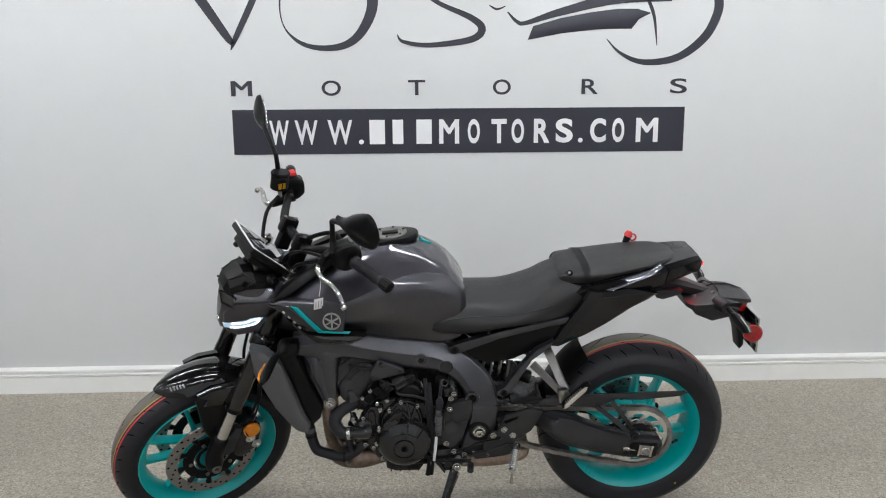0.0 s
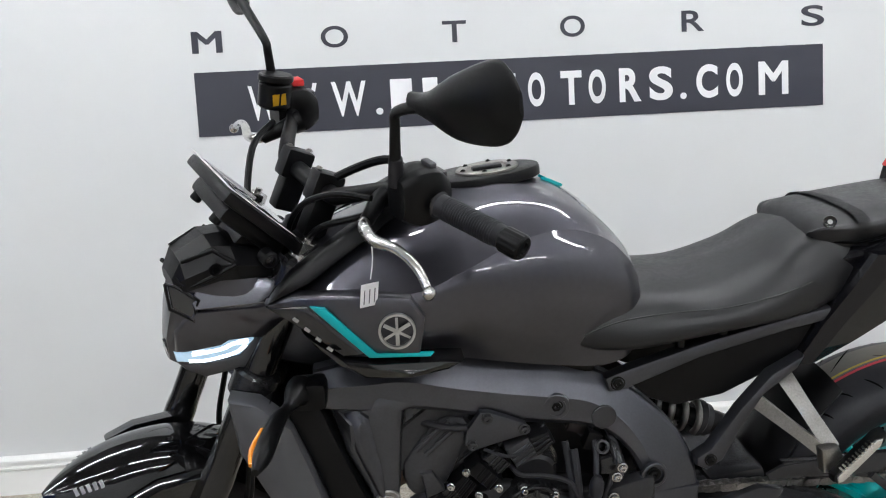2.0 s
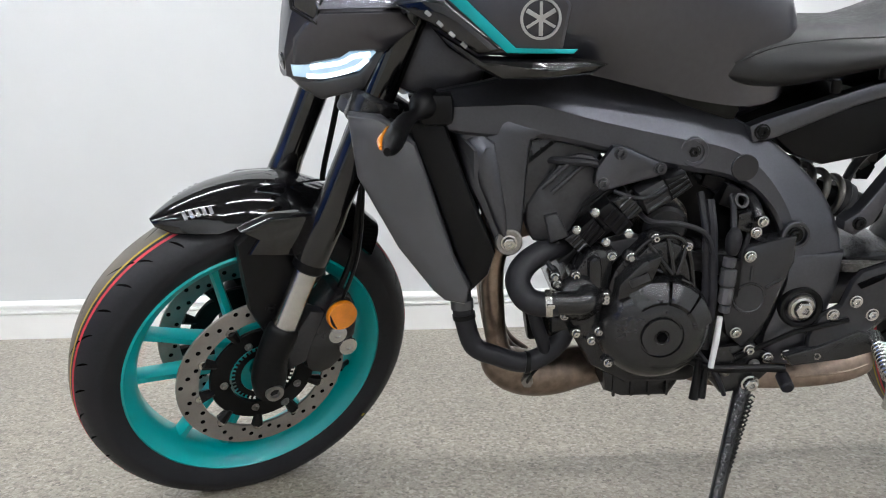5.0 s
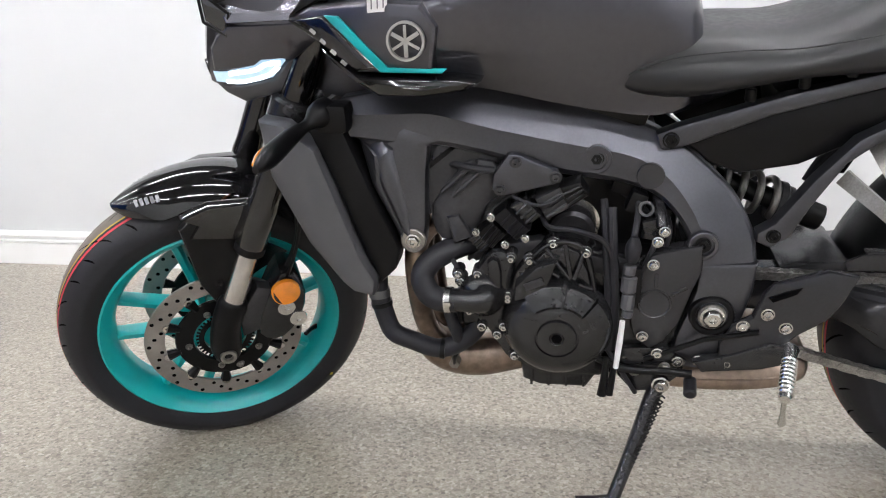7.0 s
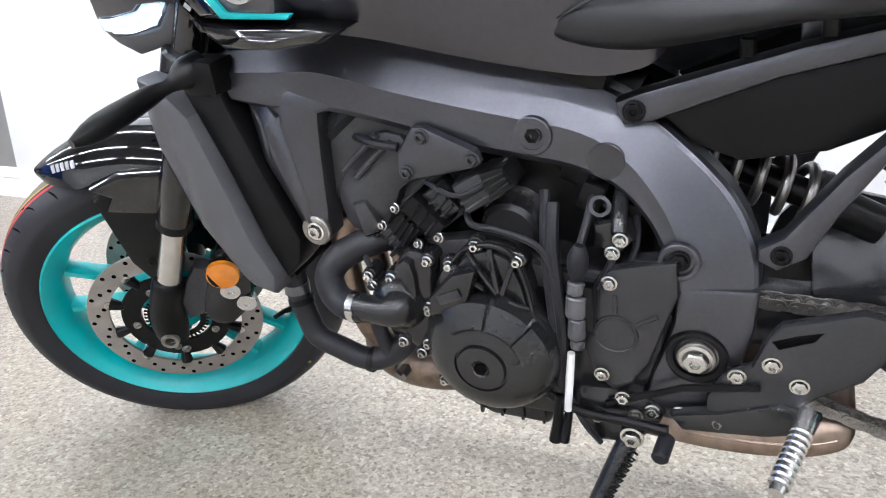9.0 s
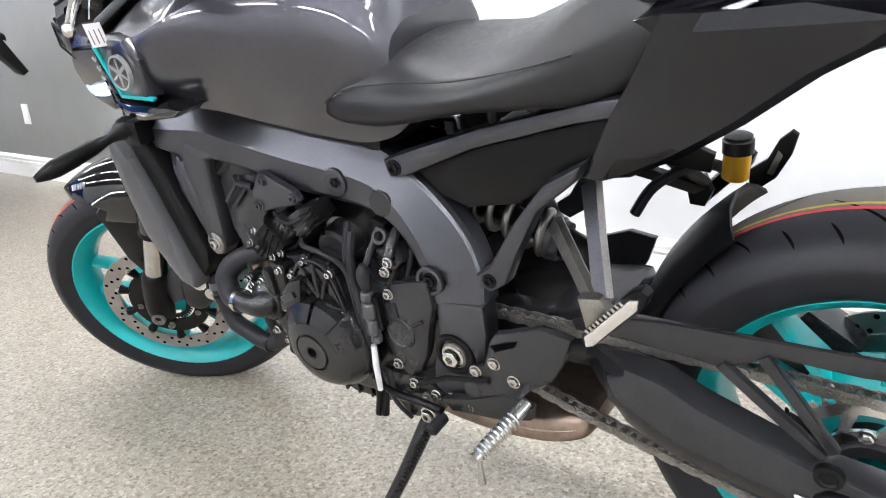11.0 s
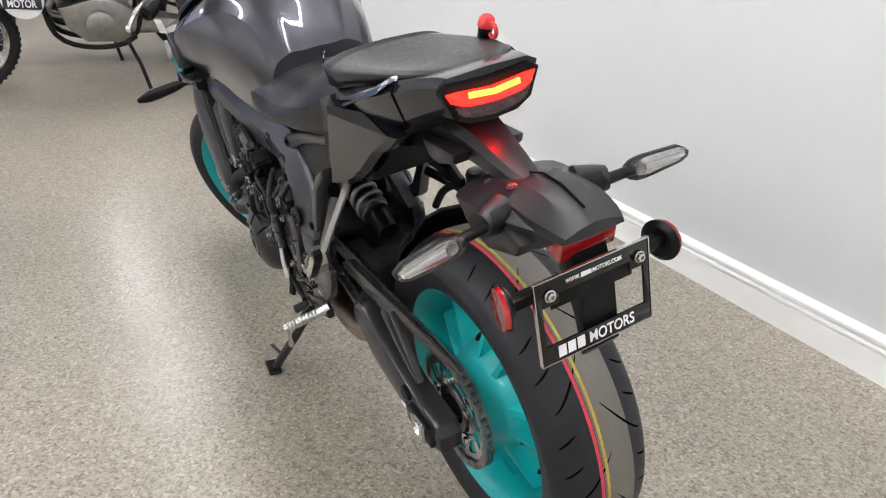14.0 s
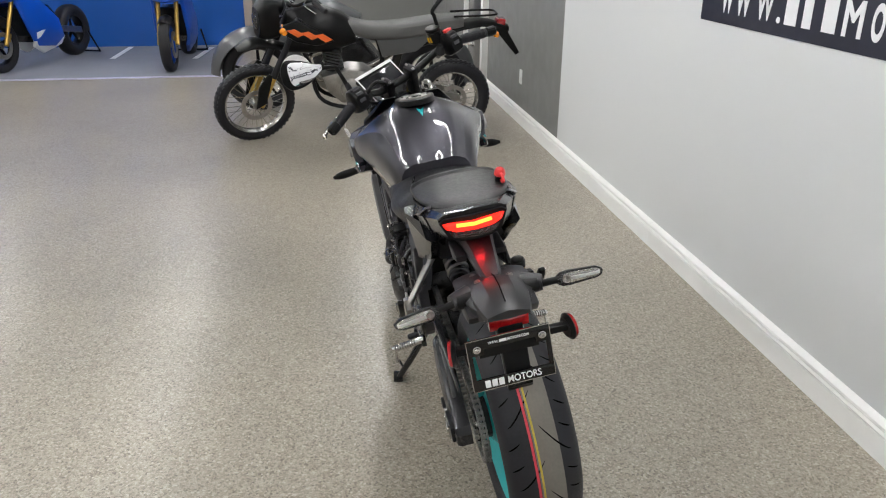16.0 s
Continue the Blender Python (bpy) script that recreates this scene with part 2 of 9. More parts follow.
def rings(bm, loops, closed=True, caps=(True, True)):
    vs = [[bm.verts.new(Vector(p)) for p in loop] for loop in loops]
    n = len(vs[0])
    for a, b in zip(vs, vs[1:]):
        for i in range(n if closed else n - 1):
            j = (i + 1) % n
            bm.faces.new((a[i], a[j], b[j], b[i]))
    if closed:
        for flag, loop in zip(caps, (vs[0], vs[-1])):
            if flag:
                bm.faces.new(loop)
    return vs


def tube(pts, r, n=10, smooth=0, caps=True, bm=None):
    """A round tube along points; r a radius or one for each point."""
    if smooth:
        rs = r if isinstance(r, (list, tuple)) else [r] * len(pts)
        full = smooth_path([(*p, q) for p, q in zip(pts, rs)], smooth)
        pts, rs = [p[:3] for p in full], [max(p[3], 1e-4) for p in full]
    else:
        rs = r if isinstance(r, (list, tuple)) else [r] * len(pts)
    bm = bm or bmesh.new()
    pts = [Vector(p) for p in pts]
    side, loops = None, []
    for i, p in enumerate(pts):
        d = (pts[min(i + 1, len(pts) - 1)] - pts[max(i - 1, 0)]).normalized()
        if side is None:
            side = d.orthogonal().normalized()
        side = (side - d * side.dot(d)).normalized()
        up = d.cross(side)
        loops.append([p + (side * math.cos(a) + up * math.sin(a)) * rs[i] for a in (2 * math.pi * j / n for j in range(n))])
    rings(bm, loops, caps=(caps, caps))
    return bm


def lathe(profile, centre=(0, 0, 0), axis=(0, 1, 0), n=48, closed=False, bm=None, a0=0.0, a1=2 * math.pi):
    """profile: (along the axis, radius)."""
    bm = bm or bmesh.new()
    axis = Vector(axis).normalized()
    u = axis.orthogonal().normalized()
    if abs(axis.y) > 0.9:
        u = Vector((1, 0, 0))
        u = (u - axis * u.dot(axis)).normalized()
    w = axis.cross(u)
    full = abs(a1 - a0 - 2 * math.pi) < 1e-6
    steps = n if full else n + 1
    cols = []
    for i in range(steps):
        a = a0 + (a1 - a0) * i / n
        d = u * math.cos(a) + w * math.sin(a)
        cols.append([bm.verts.new(Vector(centre) + axis * h + d * max(r, 1e-5)) for h, r in profile])
    m = len(profile)
    for i in range(steps if full else steps - 1):
        a, b = cols[i], cols[(i + 1) % steps]
        for j in range(m if closed else m - 1):
            k = (j + 1) % m
            bm.faces.new((a[j], a[k], b[k], b[j]))
    return bm


def cyl(p0, p1, r, r1=None, n=20, edge=0.0, bm=None):
    p0, p1 = Vector(p0), Vector(p1)
    h, r1 = (p1 - p0).length, r if r1 is None else r1
    e = min(edge, r * 0.6, h * 0.4)
    prof = [(0, 0), (0, r - e), (e, r), (h - e, r1), (h, r1 - e), (h, 0)] if e else [(0, 0), (0, r), (h, r1), (h, 0)]
    bm = lathe(prof, p0, p1 - p0, n, bm=bm)
    return bm


def weld(bm, d=1e-5):
    bmesh.ops.remove_doubles(bm, verts=bm.verts[:], dist=d)
    return bm


def box(c, size, m=None, edge=0.003, bm=None):
    b2 = bmesh.new()
    bmesh.ops.create_cube(b2, size=1, matrix=Matrix.Diagonal((*size, 1)))
    if edge:
        bmesh.ops.bevel(b2, geom=b2.edges[:], offset=edge, segments=2, affect="EDGES", profile=0.6)
    bmesh.ops.transform(b2, verts=b2.verts[:], matrix=Matrix.Translation(c) @ (m or Matrix()))
    if bm is None:
        return b2
    merge(bm, b2)
    return bm


def merge(bm, other):
    me = bpy.data.meshes.new("tmp")
    other.to_mesh(me)
    other.free()
    bm.from_mesh(me)
    bpy.data.meshes.remove(me)
    return bm


def inset_loop(pts, d):
    n, out = len(pts), []
    area = sum(pts[i][0] * pts[(i + 1) % n][1] - pts[(i + 1) % n][0] * pts[i][1] for i in range(n))
    s = 1 if area > 0 else -1
    for i in range(n):
        a, b, c = (np.array(pts[(i + j) % n], float) for j in (-1, 0, 1))
        u, v = b - a, c - b
        u, v = u / max(np.linalg.norm(u), 1e-9), v / max(np.linalg.norm(v), 1e-9)
        nu, nv = np.array((-u[1], u[0])), np.array((-v[1], v[0]))
        m = nu + nv
        m = m / max(np.linalg.norm(m), 1e-6)
        k = 1 / max(0.5, float(m @ nv))
        out.append(tuple(b + s * m * d * min(k, 1.6)))
    return out


def edge_distance(p, loop):
    best = 9.0
    for i in range(len(loop)):
        a, b = loop[i - 1], loop[i]
        dx, dz = b[0] - a[0], b[1] - a[1]
        t = max(0.0, min(1.0, ((p[0] - a[0]) * dx + (p[1] - a[1]) * dz) / max(dx * dx + dz * dz, 1e-12)))
        best = min(best, math.hypot(p[0] - a[0] - t * dx, p[1] - a[1] - t * dz))
    return best


def inside(p, loop):
    hit = False
    for i in range(len(loop)):
        a, b = loop[i - 1], loop[i]
        if (a[1] > p[1]) != (b[1] > p[1]) and p[0] < (b[0] - a[0]) * (p[1] - a[1]) / (b[1] - a[1]) + a[0]:
            hit = not hit
    return hit


def slab(profile, y0, y1, edge=0.006, smooth=0, yfun=None, crown=0.0, wide=0.03, grid=0.012, bm=None):
    """A plate whose outline (x, z) runs from the face y0 to the back y1, with a rounded rim at y0; yfun(x, z) moves the face; crown swells it."""
    if smooth:
        profile = [tuple(p) for p in smooth_path(profile, smooth, True)]
    bm = bm or bmesh.new()
    s = 1 if y1 > y0 else -1
    f = yfun or (lambda x, z: 0.0)
    i1, i2 = inset_loop(profile, edge * 0.35), inset_loop(profile, edge)

    def at(p, y):
        return (p[0], y + f(p[0], p[1]), p[1])
    loops = [[at(p, y1) for p in profile], [at(p, y0 + s * edge) for p in profile], [at(p, y0 + s * edge * 0.3) for p in i1], [at(p, y0) for p in i2]]
    vs = rings(bm, loops, caps=(False, False))
    caps = [vs[0], vs[-1]]
    if crown:
        n = len(i2)
        xs, zs = [p[0] for p in i2], [p[1] for p in i2]
        pts = [Vector(p) for p in i2]
        for i in range(int((max(xs) - min(xs)) / grid) + 1):
            for j in range(int((max(zs) - min(zs)) / grid) + 1):
                p = (min(xs) + (i + 0.5 * (j % 2)) * grid, min(zs) + j * grid)
                if inside(p, i2) and edge_distance(p, i2) > grid * 0.45:
                    pts.append(Vector(p))
        co, _, faces, orig, _, _ = delaunay_2d_cdt(pts, [], [list(range(n))], 1, 1e-6)
        made = []
        for p, src in zip(co, orig):
            if src and src[0] < n:
                made.append(vs[-1][src[0]])
                continue
            k = min(1.0, edge_distance(p, i2) / wide)
            made.append(bm.verts.new(at(p, y0 - s * crown * (1 - (1 - k) ** 2))))
        for tri in faces:
            three = [made[i] for i in tri]
            if len(set(three)) == 3 and bm.faces.get(three) is None:
                bm.faces.new(three)
        caps = [vs[0]]
    for loop in caps:
        es = [bm.edges.get((loop[i], loop[(i + 1) % len(loop)])) for i in range(len(loop))]
        bmesh.ops.triangle_fill(bm, edges=es, use_beauty=True)
    return bm


def loft(sections, n_along=6, n_round=4, mirror=True, bm=None, smooth_round=True):
    """sections: (x, half ring of (y, z) from the top's middle to the bottom's middle); mirrored to a closed body."""
    flat = [[x] + [v for p in half for v in p] for x, half in sections]
    loops = []
    for row in smooth_path(flat, n_along):
        half = [(row[1 + 2 * i], row[2 + 2 * i]) for i in range((len(row) - 1) // 2)]
        if smooth_round:
            half = [tuple(p) for p in smooth_path(half, n_round)]
        ring = [(row[0], -y, z) for y, z in half] + [(row[0], y, z) for y, z in reversed(half[1:-1])]
        loops.append(ring)
    bm = bm or bmesh.new()
    rings(bm, loops)
    return weld(bm)


def creased(sections, n_along=6, n_round=4, bm=None):
    """sections: (x, runs of (y, z) from the top's middle to the bottom's middle); each run is smooth, with a hard edge where two runs meet."""
    counts = [len(run) for run in sections[0][1]]
    flat = [[x] + [v for run in runs for p in run for v in p] for x, runs in sections]
    loops = []
    for row in smooth_path(flat, n_along):
        k, half_ring = 1, []
        for c in counts:
            run = [(row[k + 2 * i], row[k + 2 * i + 1]) for i in range(c)]
            k += 2 * c
            run = [tuple(p) for p in smooth_path(run, n_round if c > 2 else 2)]
            half_ring += run[1:] if half_ring else run
        loops.append([(row[0], -y, z) for y, z in half_ring] + [(row[0], y, z) for y, z in reversed(half_ring[1:-1])])
    bm = bm or bmesh.new()
    rings(bm, loops)
    return weld(bm)


def beam(rows, back=0.03, bm=None):
    """A bar with hard long edges: rows of outer points (x, y, z) across its face from one edge to the other; back: how far it reaches inwards (towards y = 0)."""
    bm = bm or bmesh.new()
    loops = []
    for row in rows:
        first, last = row[0], row[-1]
        s = -1 if first[1] > 0 else 1
        loops.append([(first[0], first[1] + s * back, first[2])] + list(row) + [(last[0], last[1] + s * back, last[2])])
    rings(bm, loops)
    return bm


def turned(bm, m):
    bmesh.ops.transform(bm, verts=bm.verts[:], matrix=m)
    return bm


def bolt(p, d=(0, -1, 0), r=0.009, h=0.006, bm=None):
    """A flanged hexagon bolt head."""
    p, d = Vector(p), Vector(d).normalized()
    bm = bm or bmesh.new()
    lathe([(0, 0), (0, r), (h * 0.3, r), (h * 0.4, r * 0.8)], p, d, 16, bm=bm)
    lathe([(h * 0.35, r * 0.74), (h * 0.9, r * 0.74), (h, r * 0.62), (h, r * 0.35), (h * 0.5, r * 0.3), (h * 0.5, 0)], p, d, 6, bm=bm)
    return bm


def strip(pts, widths, plane_y, thick=0.002, n=8):
    """A flat tapered stroke on a wall at y = plane_y, through (x, z) points."""
    path = smooth_path([(*p, w) for p, w in zip(pts, widths)], n)
    left, right = [], []
    for i, p in enumerate(path):
        d = path[min(i + 1, len(path) - 1)][:2] - path[max(i - 1, 0)][:2]
        d = d / max(np.linalg.norm(d), 1e-9)
        nn = np.array((-d[1], d[0])) * p[2] / 2
        left.append(p[:2] + nn)
        right.append(p[:2] - nn)
    bm = bmesh.new()
    rings(bm, [[(a[0], plane_y - thick, a[1]), (b[0], plane_y - thick, b[1]), (b[0], plane_y, b[1]), (a[0], plane_y, a[1])] for a, b in zip(left, right)])
    return bm


def text_bm(body, width, height, m, thick=0.0015, bold=0.0):
    """Letters in the built-in font, fitted into width x height, from the lower left corner, then placed by m (x right, y up)."""
    cu = bpy.data.curves.new("letters", "FONT")
    cu.body, cu.extrude, cu.offset = body, 0.02, bold
    ob = new("letters", cu)
    bpy.context.view_layer.update()
    me = bpy.data.meshes.new_from_object(ob.evaluated_get(bpy.context.evaluated_depsgraph_get()))
    bpy.data.objects.remove(ob)
    bpy.data.curves.remove(cu)
    co = np.array([v.co[:] for v in me.vertices])
    lo, hi = co.min(0), co.max(0)
    bm = bmesh.new()
    bm.from_mesh(me)
    bpy.data.meshes.remove(me)
    for v in bm.verts:
        v.co = Vector(((v.co.x - lo[0]) / (hi[0] - lo[0]) * width, (v.co.y - lo[1]) / (hi[1] - lo[1]) * height, thick if v.co.z > 0 else 0.0))
    bmesh.ops.transform(bm, verts=bm.verts[:], matrix=m)
    return bm


def thing(name, label, category, m=None, group="", kind=""):
    ob = tagged(new(name), label, category, group, kind)
    if m is not None:
        ob.matrix_basis = m
    return ob


def structure(name, bm, material, label, category):
    return tagged(part(name, bm, material), label, category, kind="structure")


# ---- the showroom ----
WALL_Y = 6.032
X0, X1, Y0, Y1 = -5.45, 9.0, -3.0, WALL_Y
structure("floor", box(((X0 + X1) / 2, (Y0 + Y1) / 2, -0.05), (X1 - X0 + 0.4, Y1 - Y0 + 0.4, 0.1), edge=0), M_FLOOR, "speckled grey-beige epoxy flake showroom floor", "floor")
structure("wall_north", box(((0.905 + X1) / 2, WALL_Y + 0.1, CEIL / 2), (X1 - 0.905, 0.2, CEIL), edge=0), M_WALL, "white painted showroom wall behind the motorcycle", "wall")
structure("wall_north_grey", box(((X0 + 0.905) / 2, WALL_Y + 0.1, CEIL / 2), (0.905 - X0, 0.2, CEIL), edge=0), M_GREYWALL, "grey painted stretch of the showroom wall", "wall")
structure("wall_west", box((X0 - 0.1, (Y0 + 3.32) / 2, CEIL / 2), (0.2, 3.32 - Y0, CEIL), edge=0), M_BLUEWALL, "bright blue painted end wall", "wall")
structure("wall_west_grey", box((X0 - 0.1, (3.44 + Y1) / 2, CEIL / 2), (0.2, Y1 - 3.44, CEIL), edge=0), M_GREYWALL, "grey painted end wall", "wall")
structure("column", box((X0 - 0.06, 3.38, CEIL / 2), (0.24, 0.12, CEIL), edge=0.004), M_BEIGE, "beige corner column", "column")
# two unseen walls, added to close the room; white to brighten the near side
structure("added_wall_east", box((X1 + 0.1, (Y0 + Y1) / 2, CEIL / 2), (0.2, Y1 - Y0, CEIL), edge=0), M_WALL, "unseen white end wall added to close the room and bounce light", "wall")
structure("added_wall_south", box(((X0 + X1) / 2, Y0 - 0.1, CEIL / 2), (X1 - X0, 0.2, CEIL), edge=0), M_WALL, "unseen white wall added across the room to bounce light", "wall")
structure("ceiling", box(((X0 + X1) / 2, (Y0 + Y1) / 2, CEIL + 0.05), (X1 - X0, Y1 - Y0, 0.1), edge=0), M_CEIL, "dark painted showroom ceiling", "ceiling")


BB_JOINT = 2.674


def baseboard_bm(x0, x1):
    prof = [(0, 0), (-0.018, 0), (-0.018, 0.086), (-0.0165, 0.09), (-0.020, 0.093), (-0.020, 0.098), (-0.016, 0.102), (-0.016, 0.112), (-0.019, 0.116), (-0.018, 0.123), (-0.013, 0.129), (-0.006, 0.133), (0, 0.134)]
    prof = [(y * 1.5 + (0.006 if 0.0895 < z < 0.0905 or 0.101 < z < 0.113 else 0.0), z) for y, z in prof]
    bm = bmesh.new()
    rings(bm, [[(x, WALL_Y + y - 0.001, z * 0.965) for y, z in prof] for x in (x0, x1)])
    return bm


base = structure("baseboard", baseboard_bm(BB_JOINT, X1), M_TRIM, "white moulded baseboard along the wall", "baseboard")
structure("baseboard_left", baseboard_bm(X0, BB_JOINT - 0.003), M_TRIM, "white moulded baseboard along the wall", "baseboard")

# wall lettering
sign = thing("wall_sign", "dark navy lettering and banner stuck on the white wall", "sign", Matrix.Translation((2.893, 0, 1.1725)) @ Matrix.Diagonal((1.016, 1, 1.008, 1)) @ Matrix.Translation((-2.909, 0, -1.1525)))
part("banner", box((3.972, WALL_Y - 0.0015, 1.2572), (2.127, 0.003, 0.2095), edge=0), M_NAVY, sign, "dark navy banner strip")
FLAT = Matrix(((1, 0, 0, 0), (0, 0, -1, 0), (0, 1, 0, 0), (0, 0, 0, 1)))


def wall_text(body, x0, x1, z0, z1, material, off, bold=0.0, thick=0.0015):
    if body == "M":  # two strokes side by side make it as heavy as the rest
        w = (x1 - x0) * 0.07
        wall_m = text_bm(body, x1 - x0 - w, z1 - z0, Matrix.Translation((x0, WALL_Y - off, z0)) @ FLAT, thick, 0.0)
        merge(wall_m, text_bm(body, x1 - x0 - w, z1 - z0, Matrix.Translation((x0 + w, WALL_Y - off, z0)) @ FLAT, thick * 1.2, 0.0))
        return part("letter", wall_m, material, sign)
    return part("letter", text_bm(body, x1 - x0, z1 - z0, Matrix.Translation((x0, WALL_Y - off, z0)) @ FLAT, thick, bold), material, sign)


for ch, x0, x1 in (("M", 2.909, 3.007), ("O", 3.327, 3.416), ("T", 3.728, 3.808), ("O", 4.124, 4.208), ("R", 4.541, 4.619), ("S", 4.961, 5.041)):
    wall_text(ch, x0, x1, 1.424, 1.494, M_NAVY, 0.0, 0.0 if ch == "M" else 0.012, 0.002)
for ch, x0, x1 in (("W", 3.078, 3.169), ("W", 3.196, 3.303), ("W", 3.349, 3.464), (".", 3.493, 3.517), ("M", 3.871, 3.965), ("O", 4.006, 4.063), ("T", 4.118, 4.190), ("O", 4.213, 4.272), ("R", 4.319, 4.394), ("S", 4.423, 4.504), (".", 4.530, 4.552), ("C", 4.587, 4.662), ("O", 4.692, 4.750), ("M", 4.806, 4.911)):
    wall_text(ch, x0, x1, 1.197, 1.219 if ch == "." else 1.311, M_WHITEVINYL, 0.003, 0.0 if ch == "M" else 0.02 if ch == "W" else 0.034)
for x0, x1 in ((3.541, 3.619), (3.649, 3.705), (3.761, 3.839)):
    part("bar", box(((x0 + x1) / 2, WALL_Y - 0.0037, 1.254), (x1 - x0 - 0.006, 0.0015, 0.114), edge=0), M_WHITEVINYL, sign, "plain white bar")
for pts, ws in (
    (((2.68, 2.02), (2.80, 1.85), (2.90, 1.70), (2.93, 1.66)), (0.05, 0.045, 0.035, 0.02)),
    (((3.12, 2.05), (3.027, 1.85), (2.945, 1.69), (2.919, 1.633)), (0.03, 0.03, 0.024, 0.004)),
    (((3.30, 2.12), (3.19, 2.0), (3.152, 1.86), (3.165, 1.74), (3.24, 1.664), (3.35, 1.640), (3.46, 1.662), (3.535, 1.738), (3.572, 1.85), (3.54, 2.0), (3.44, 2.1)), (0.02, 0.012, 0.008, 0.006, 0.018, 0.026, 0.034, 0.044, 0.05, 0.05, 0.03)),
    (((3.74, 1.95), (3.86, 1.848), (4.02, 1.775), (4.072, 1.724), (4.02, 1.676), (3.83, 1.652), (3.71, 1.668), (3.682, 1.70)), (0.03, 0.02, 0.028, 0.036, 0.03, 0.022, 0.016, 0.004)),
    (((4.19, 1.80), (4.232, 1.757), (4.275, 1.750), (4.43, 1.797), (4.69, 1.858), (4.95, 1.875)), (0.006, 0.016, 0.02, 0.034, 0.05, 0.06)),
    (((4.652, 1.677), (4.72, 1.611), (4.83, 1.570), (4.985, 1.590), (5.105, 1.675), (5.162, 1.775), (5.168, 1.86), (5.12, 1.98), (5.02, 2.05)), (0.003, 0.014, 0.026, 0.034, 0.04, 0.042, 0.042, 0.03, 0.01)),
    (((4.80, 1.93), (4.842, 1.85), (4.872, 1.772), (4.889, 1.646)), (0.012, 0.016, 0.014, 0.003)),
    (((4.105, 1.83), (4.14, 1.812), (4.18, 1.825)), (0.004, 0.01, 0.004)),
):
    part("swoosh", strip(pts, ws, WALL_Y, 0.002), M_NAVY, sign, "navy curved logo stroke")
bmf = slab([(4.284, 1.673), (4.309, 1.736), (4.44, 1.772), (4.582, 1.798), (4.70, 1.812), (4.791, 1.812), (4.857, 1.793), (4.80, 1.765), (4.768, 1.722), (4.66, 1.722), (4.584, 1.718), (4.44, 1.702)], WALL_Y - 0.002, WALL_Y, 0.0005)
part("swoosh", bmf, M_NAVY, sign, "navy solid logo blade")

outlet = thing("wall_outlet", "white plastic outlet plate on the grey wall", "outlet")
part("plate", box((-0.20, WALL_Y - 0.004, 0.385), (0.075, 0.008, 0.12), edge=0.003), M_WHITEPLAST, outlet)
for dz in (-0.022, 0.022):
    part("socket", box((-0.20, WALL_Y - 0.009, 0.385 + dz), (0.032, 0.004, 0.028), edge=0.001), M_STEELWHITE, outlet)


# ceiling lights: tube fixtures
def ceiling_light(name, x, y, length, along_x=True):
    lamp = thing(name, "white linear tube light hung under the ceiling", "ceiling light", pose(x, y, CEIL - 0.06, 0, 0, 0 if along_x else 90), "tube lights on the ceiling")
    part("housing", box((0, 0, 0.03), (length, 0.09, 0.05), edge=0.006), M_STEELWHITE, lamp)
    part("tube", cyl((-length / 2 + 0.03, 0, -0.012), (length / 2 - 0.03, 0, -0.012), 0.018, n=12), M_TUBE, lamp, "lit white tube")
    return lamp


for lx in (-3.9, -1.2, 1.8, 4.8, 7.6):
    for ly in (-0.2, 2.4, 4.9):
        ceiling_light("ceiling_light", lx, ly, 2.4)


# ---- the motorcycle on its side stand ----
YAW, LEANED = radians(1.0), radians(10.2)
right = Vector((-math.sin(YAW) * math.cos(LEANED), math.cos(YAW) * math.cos(LEANED), math.sin(LEANED)))
back = Vector((math.cos(YAW), math.sin(YAW), 0))
up = back.cross(right)
BIKE = Matrix(((back.x, right.x, up.x, 4.4766), (back.y, right.y, up.y, 4.858), (back.z, right.z, up.z, -0.0177), (0, 0, 0, 1)))
bike = thing("motorcycle", "dark grey naked motorcycle with teal wheels, leaning on its side stand", "motorcycle", BIKE)

# the steered front: handlebar turned to the left
RAKE = radians(24.67)
STEER_AXIS = Vector((math.sin(RAKE), 0, math.cos(RAKE)))
STEER_FOOT = Vector((-1.545, 0, 0))
STEER = Matrix.Translation(STEER_FOOT) @ Matrix.Rotation(radians(30), 4, STEER_AXIS) @ Matrix.Translation(-STEER_FOOT)


def spart(name, bm, material, parent=None, label="", sharp=35):
    """A part that turns with the handlebar."""
    return part(name, turned(bm, STEER), material, parent or bike, label, sharp)


def bpart(name, bm, material, parent=None, label="", sharp=35):
    return part(name, bm, material, parent or bike, label, sharp)


FA = Vector((-1.435, 0, 0.302))
RA = Vector((0.014, 0.030, 0.331))


def tyre_profile(half, crown, drop):
    pts = [(half * 0.76, 0.222), (half * 0.9, 0.236), (half, crown - drop * 0.72), (half * 0.98, crown - drop * 0.55), (half * 0.86, crown - drop * 0.33), (half * 0.66, crown - drop * 0.17), (half * 0.38, crown - drop * 0.05), (0, crown)]
    one = [tuple(p) for p in smooth_path(pts, 3)]
    return [(-a, b) for a, b in one] + [(a, b) for a, b in reversed(one[:-1])]


def surface_r(prof, y):
    ys = [p[0] for p in prof if p[1] > 0.25]
    rs = [p[1] for p in prof if p[1] > 0.25]
    return float(np.interp(y, ys, rs))


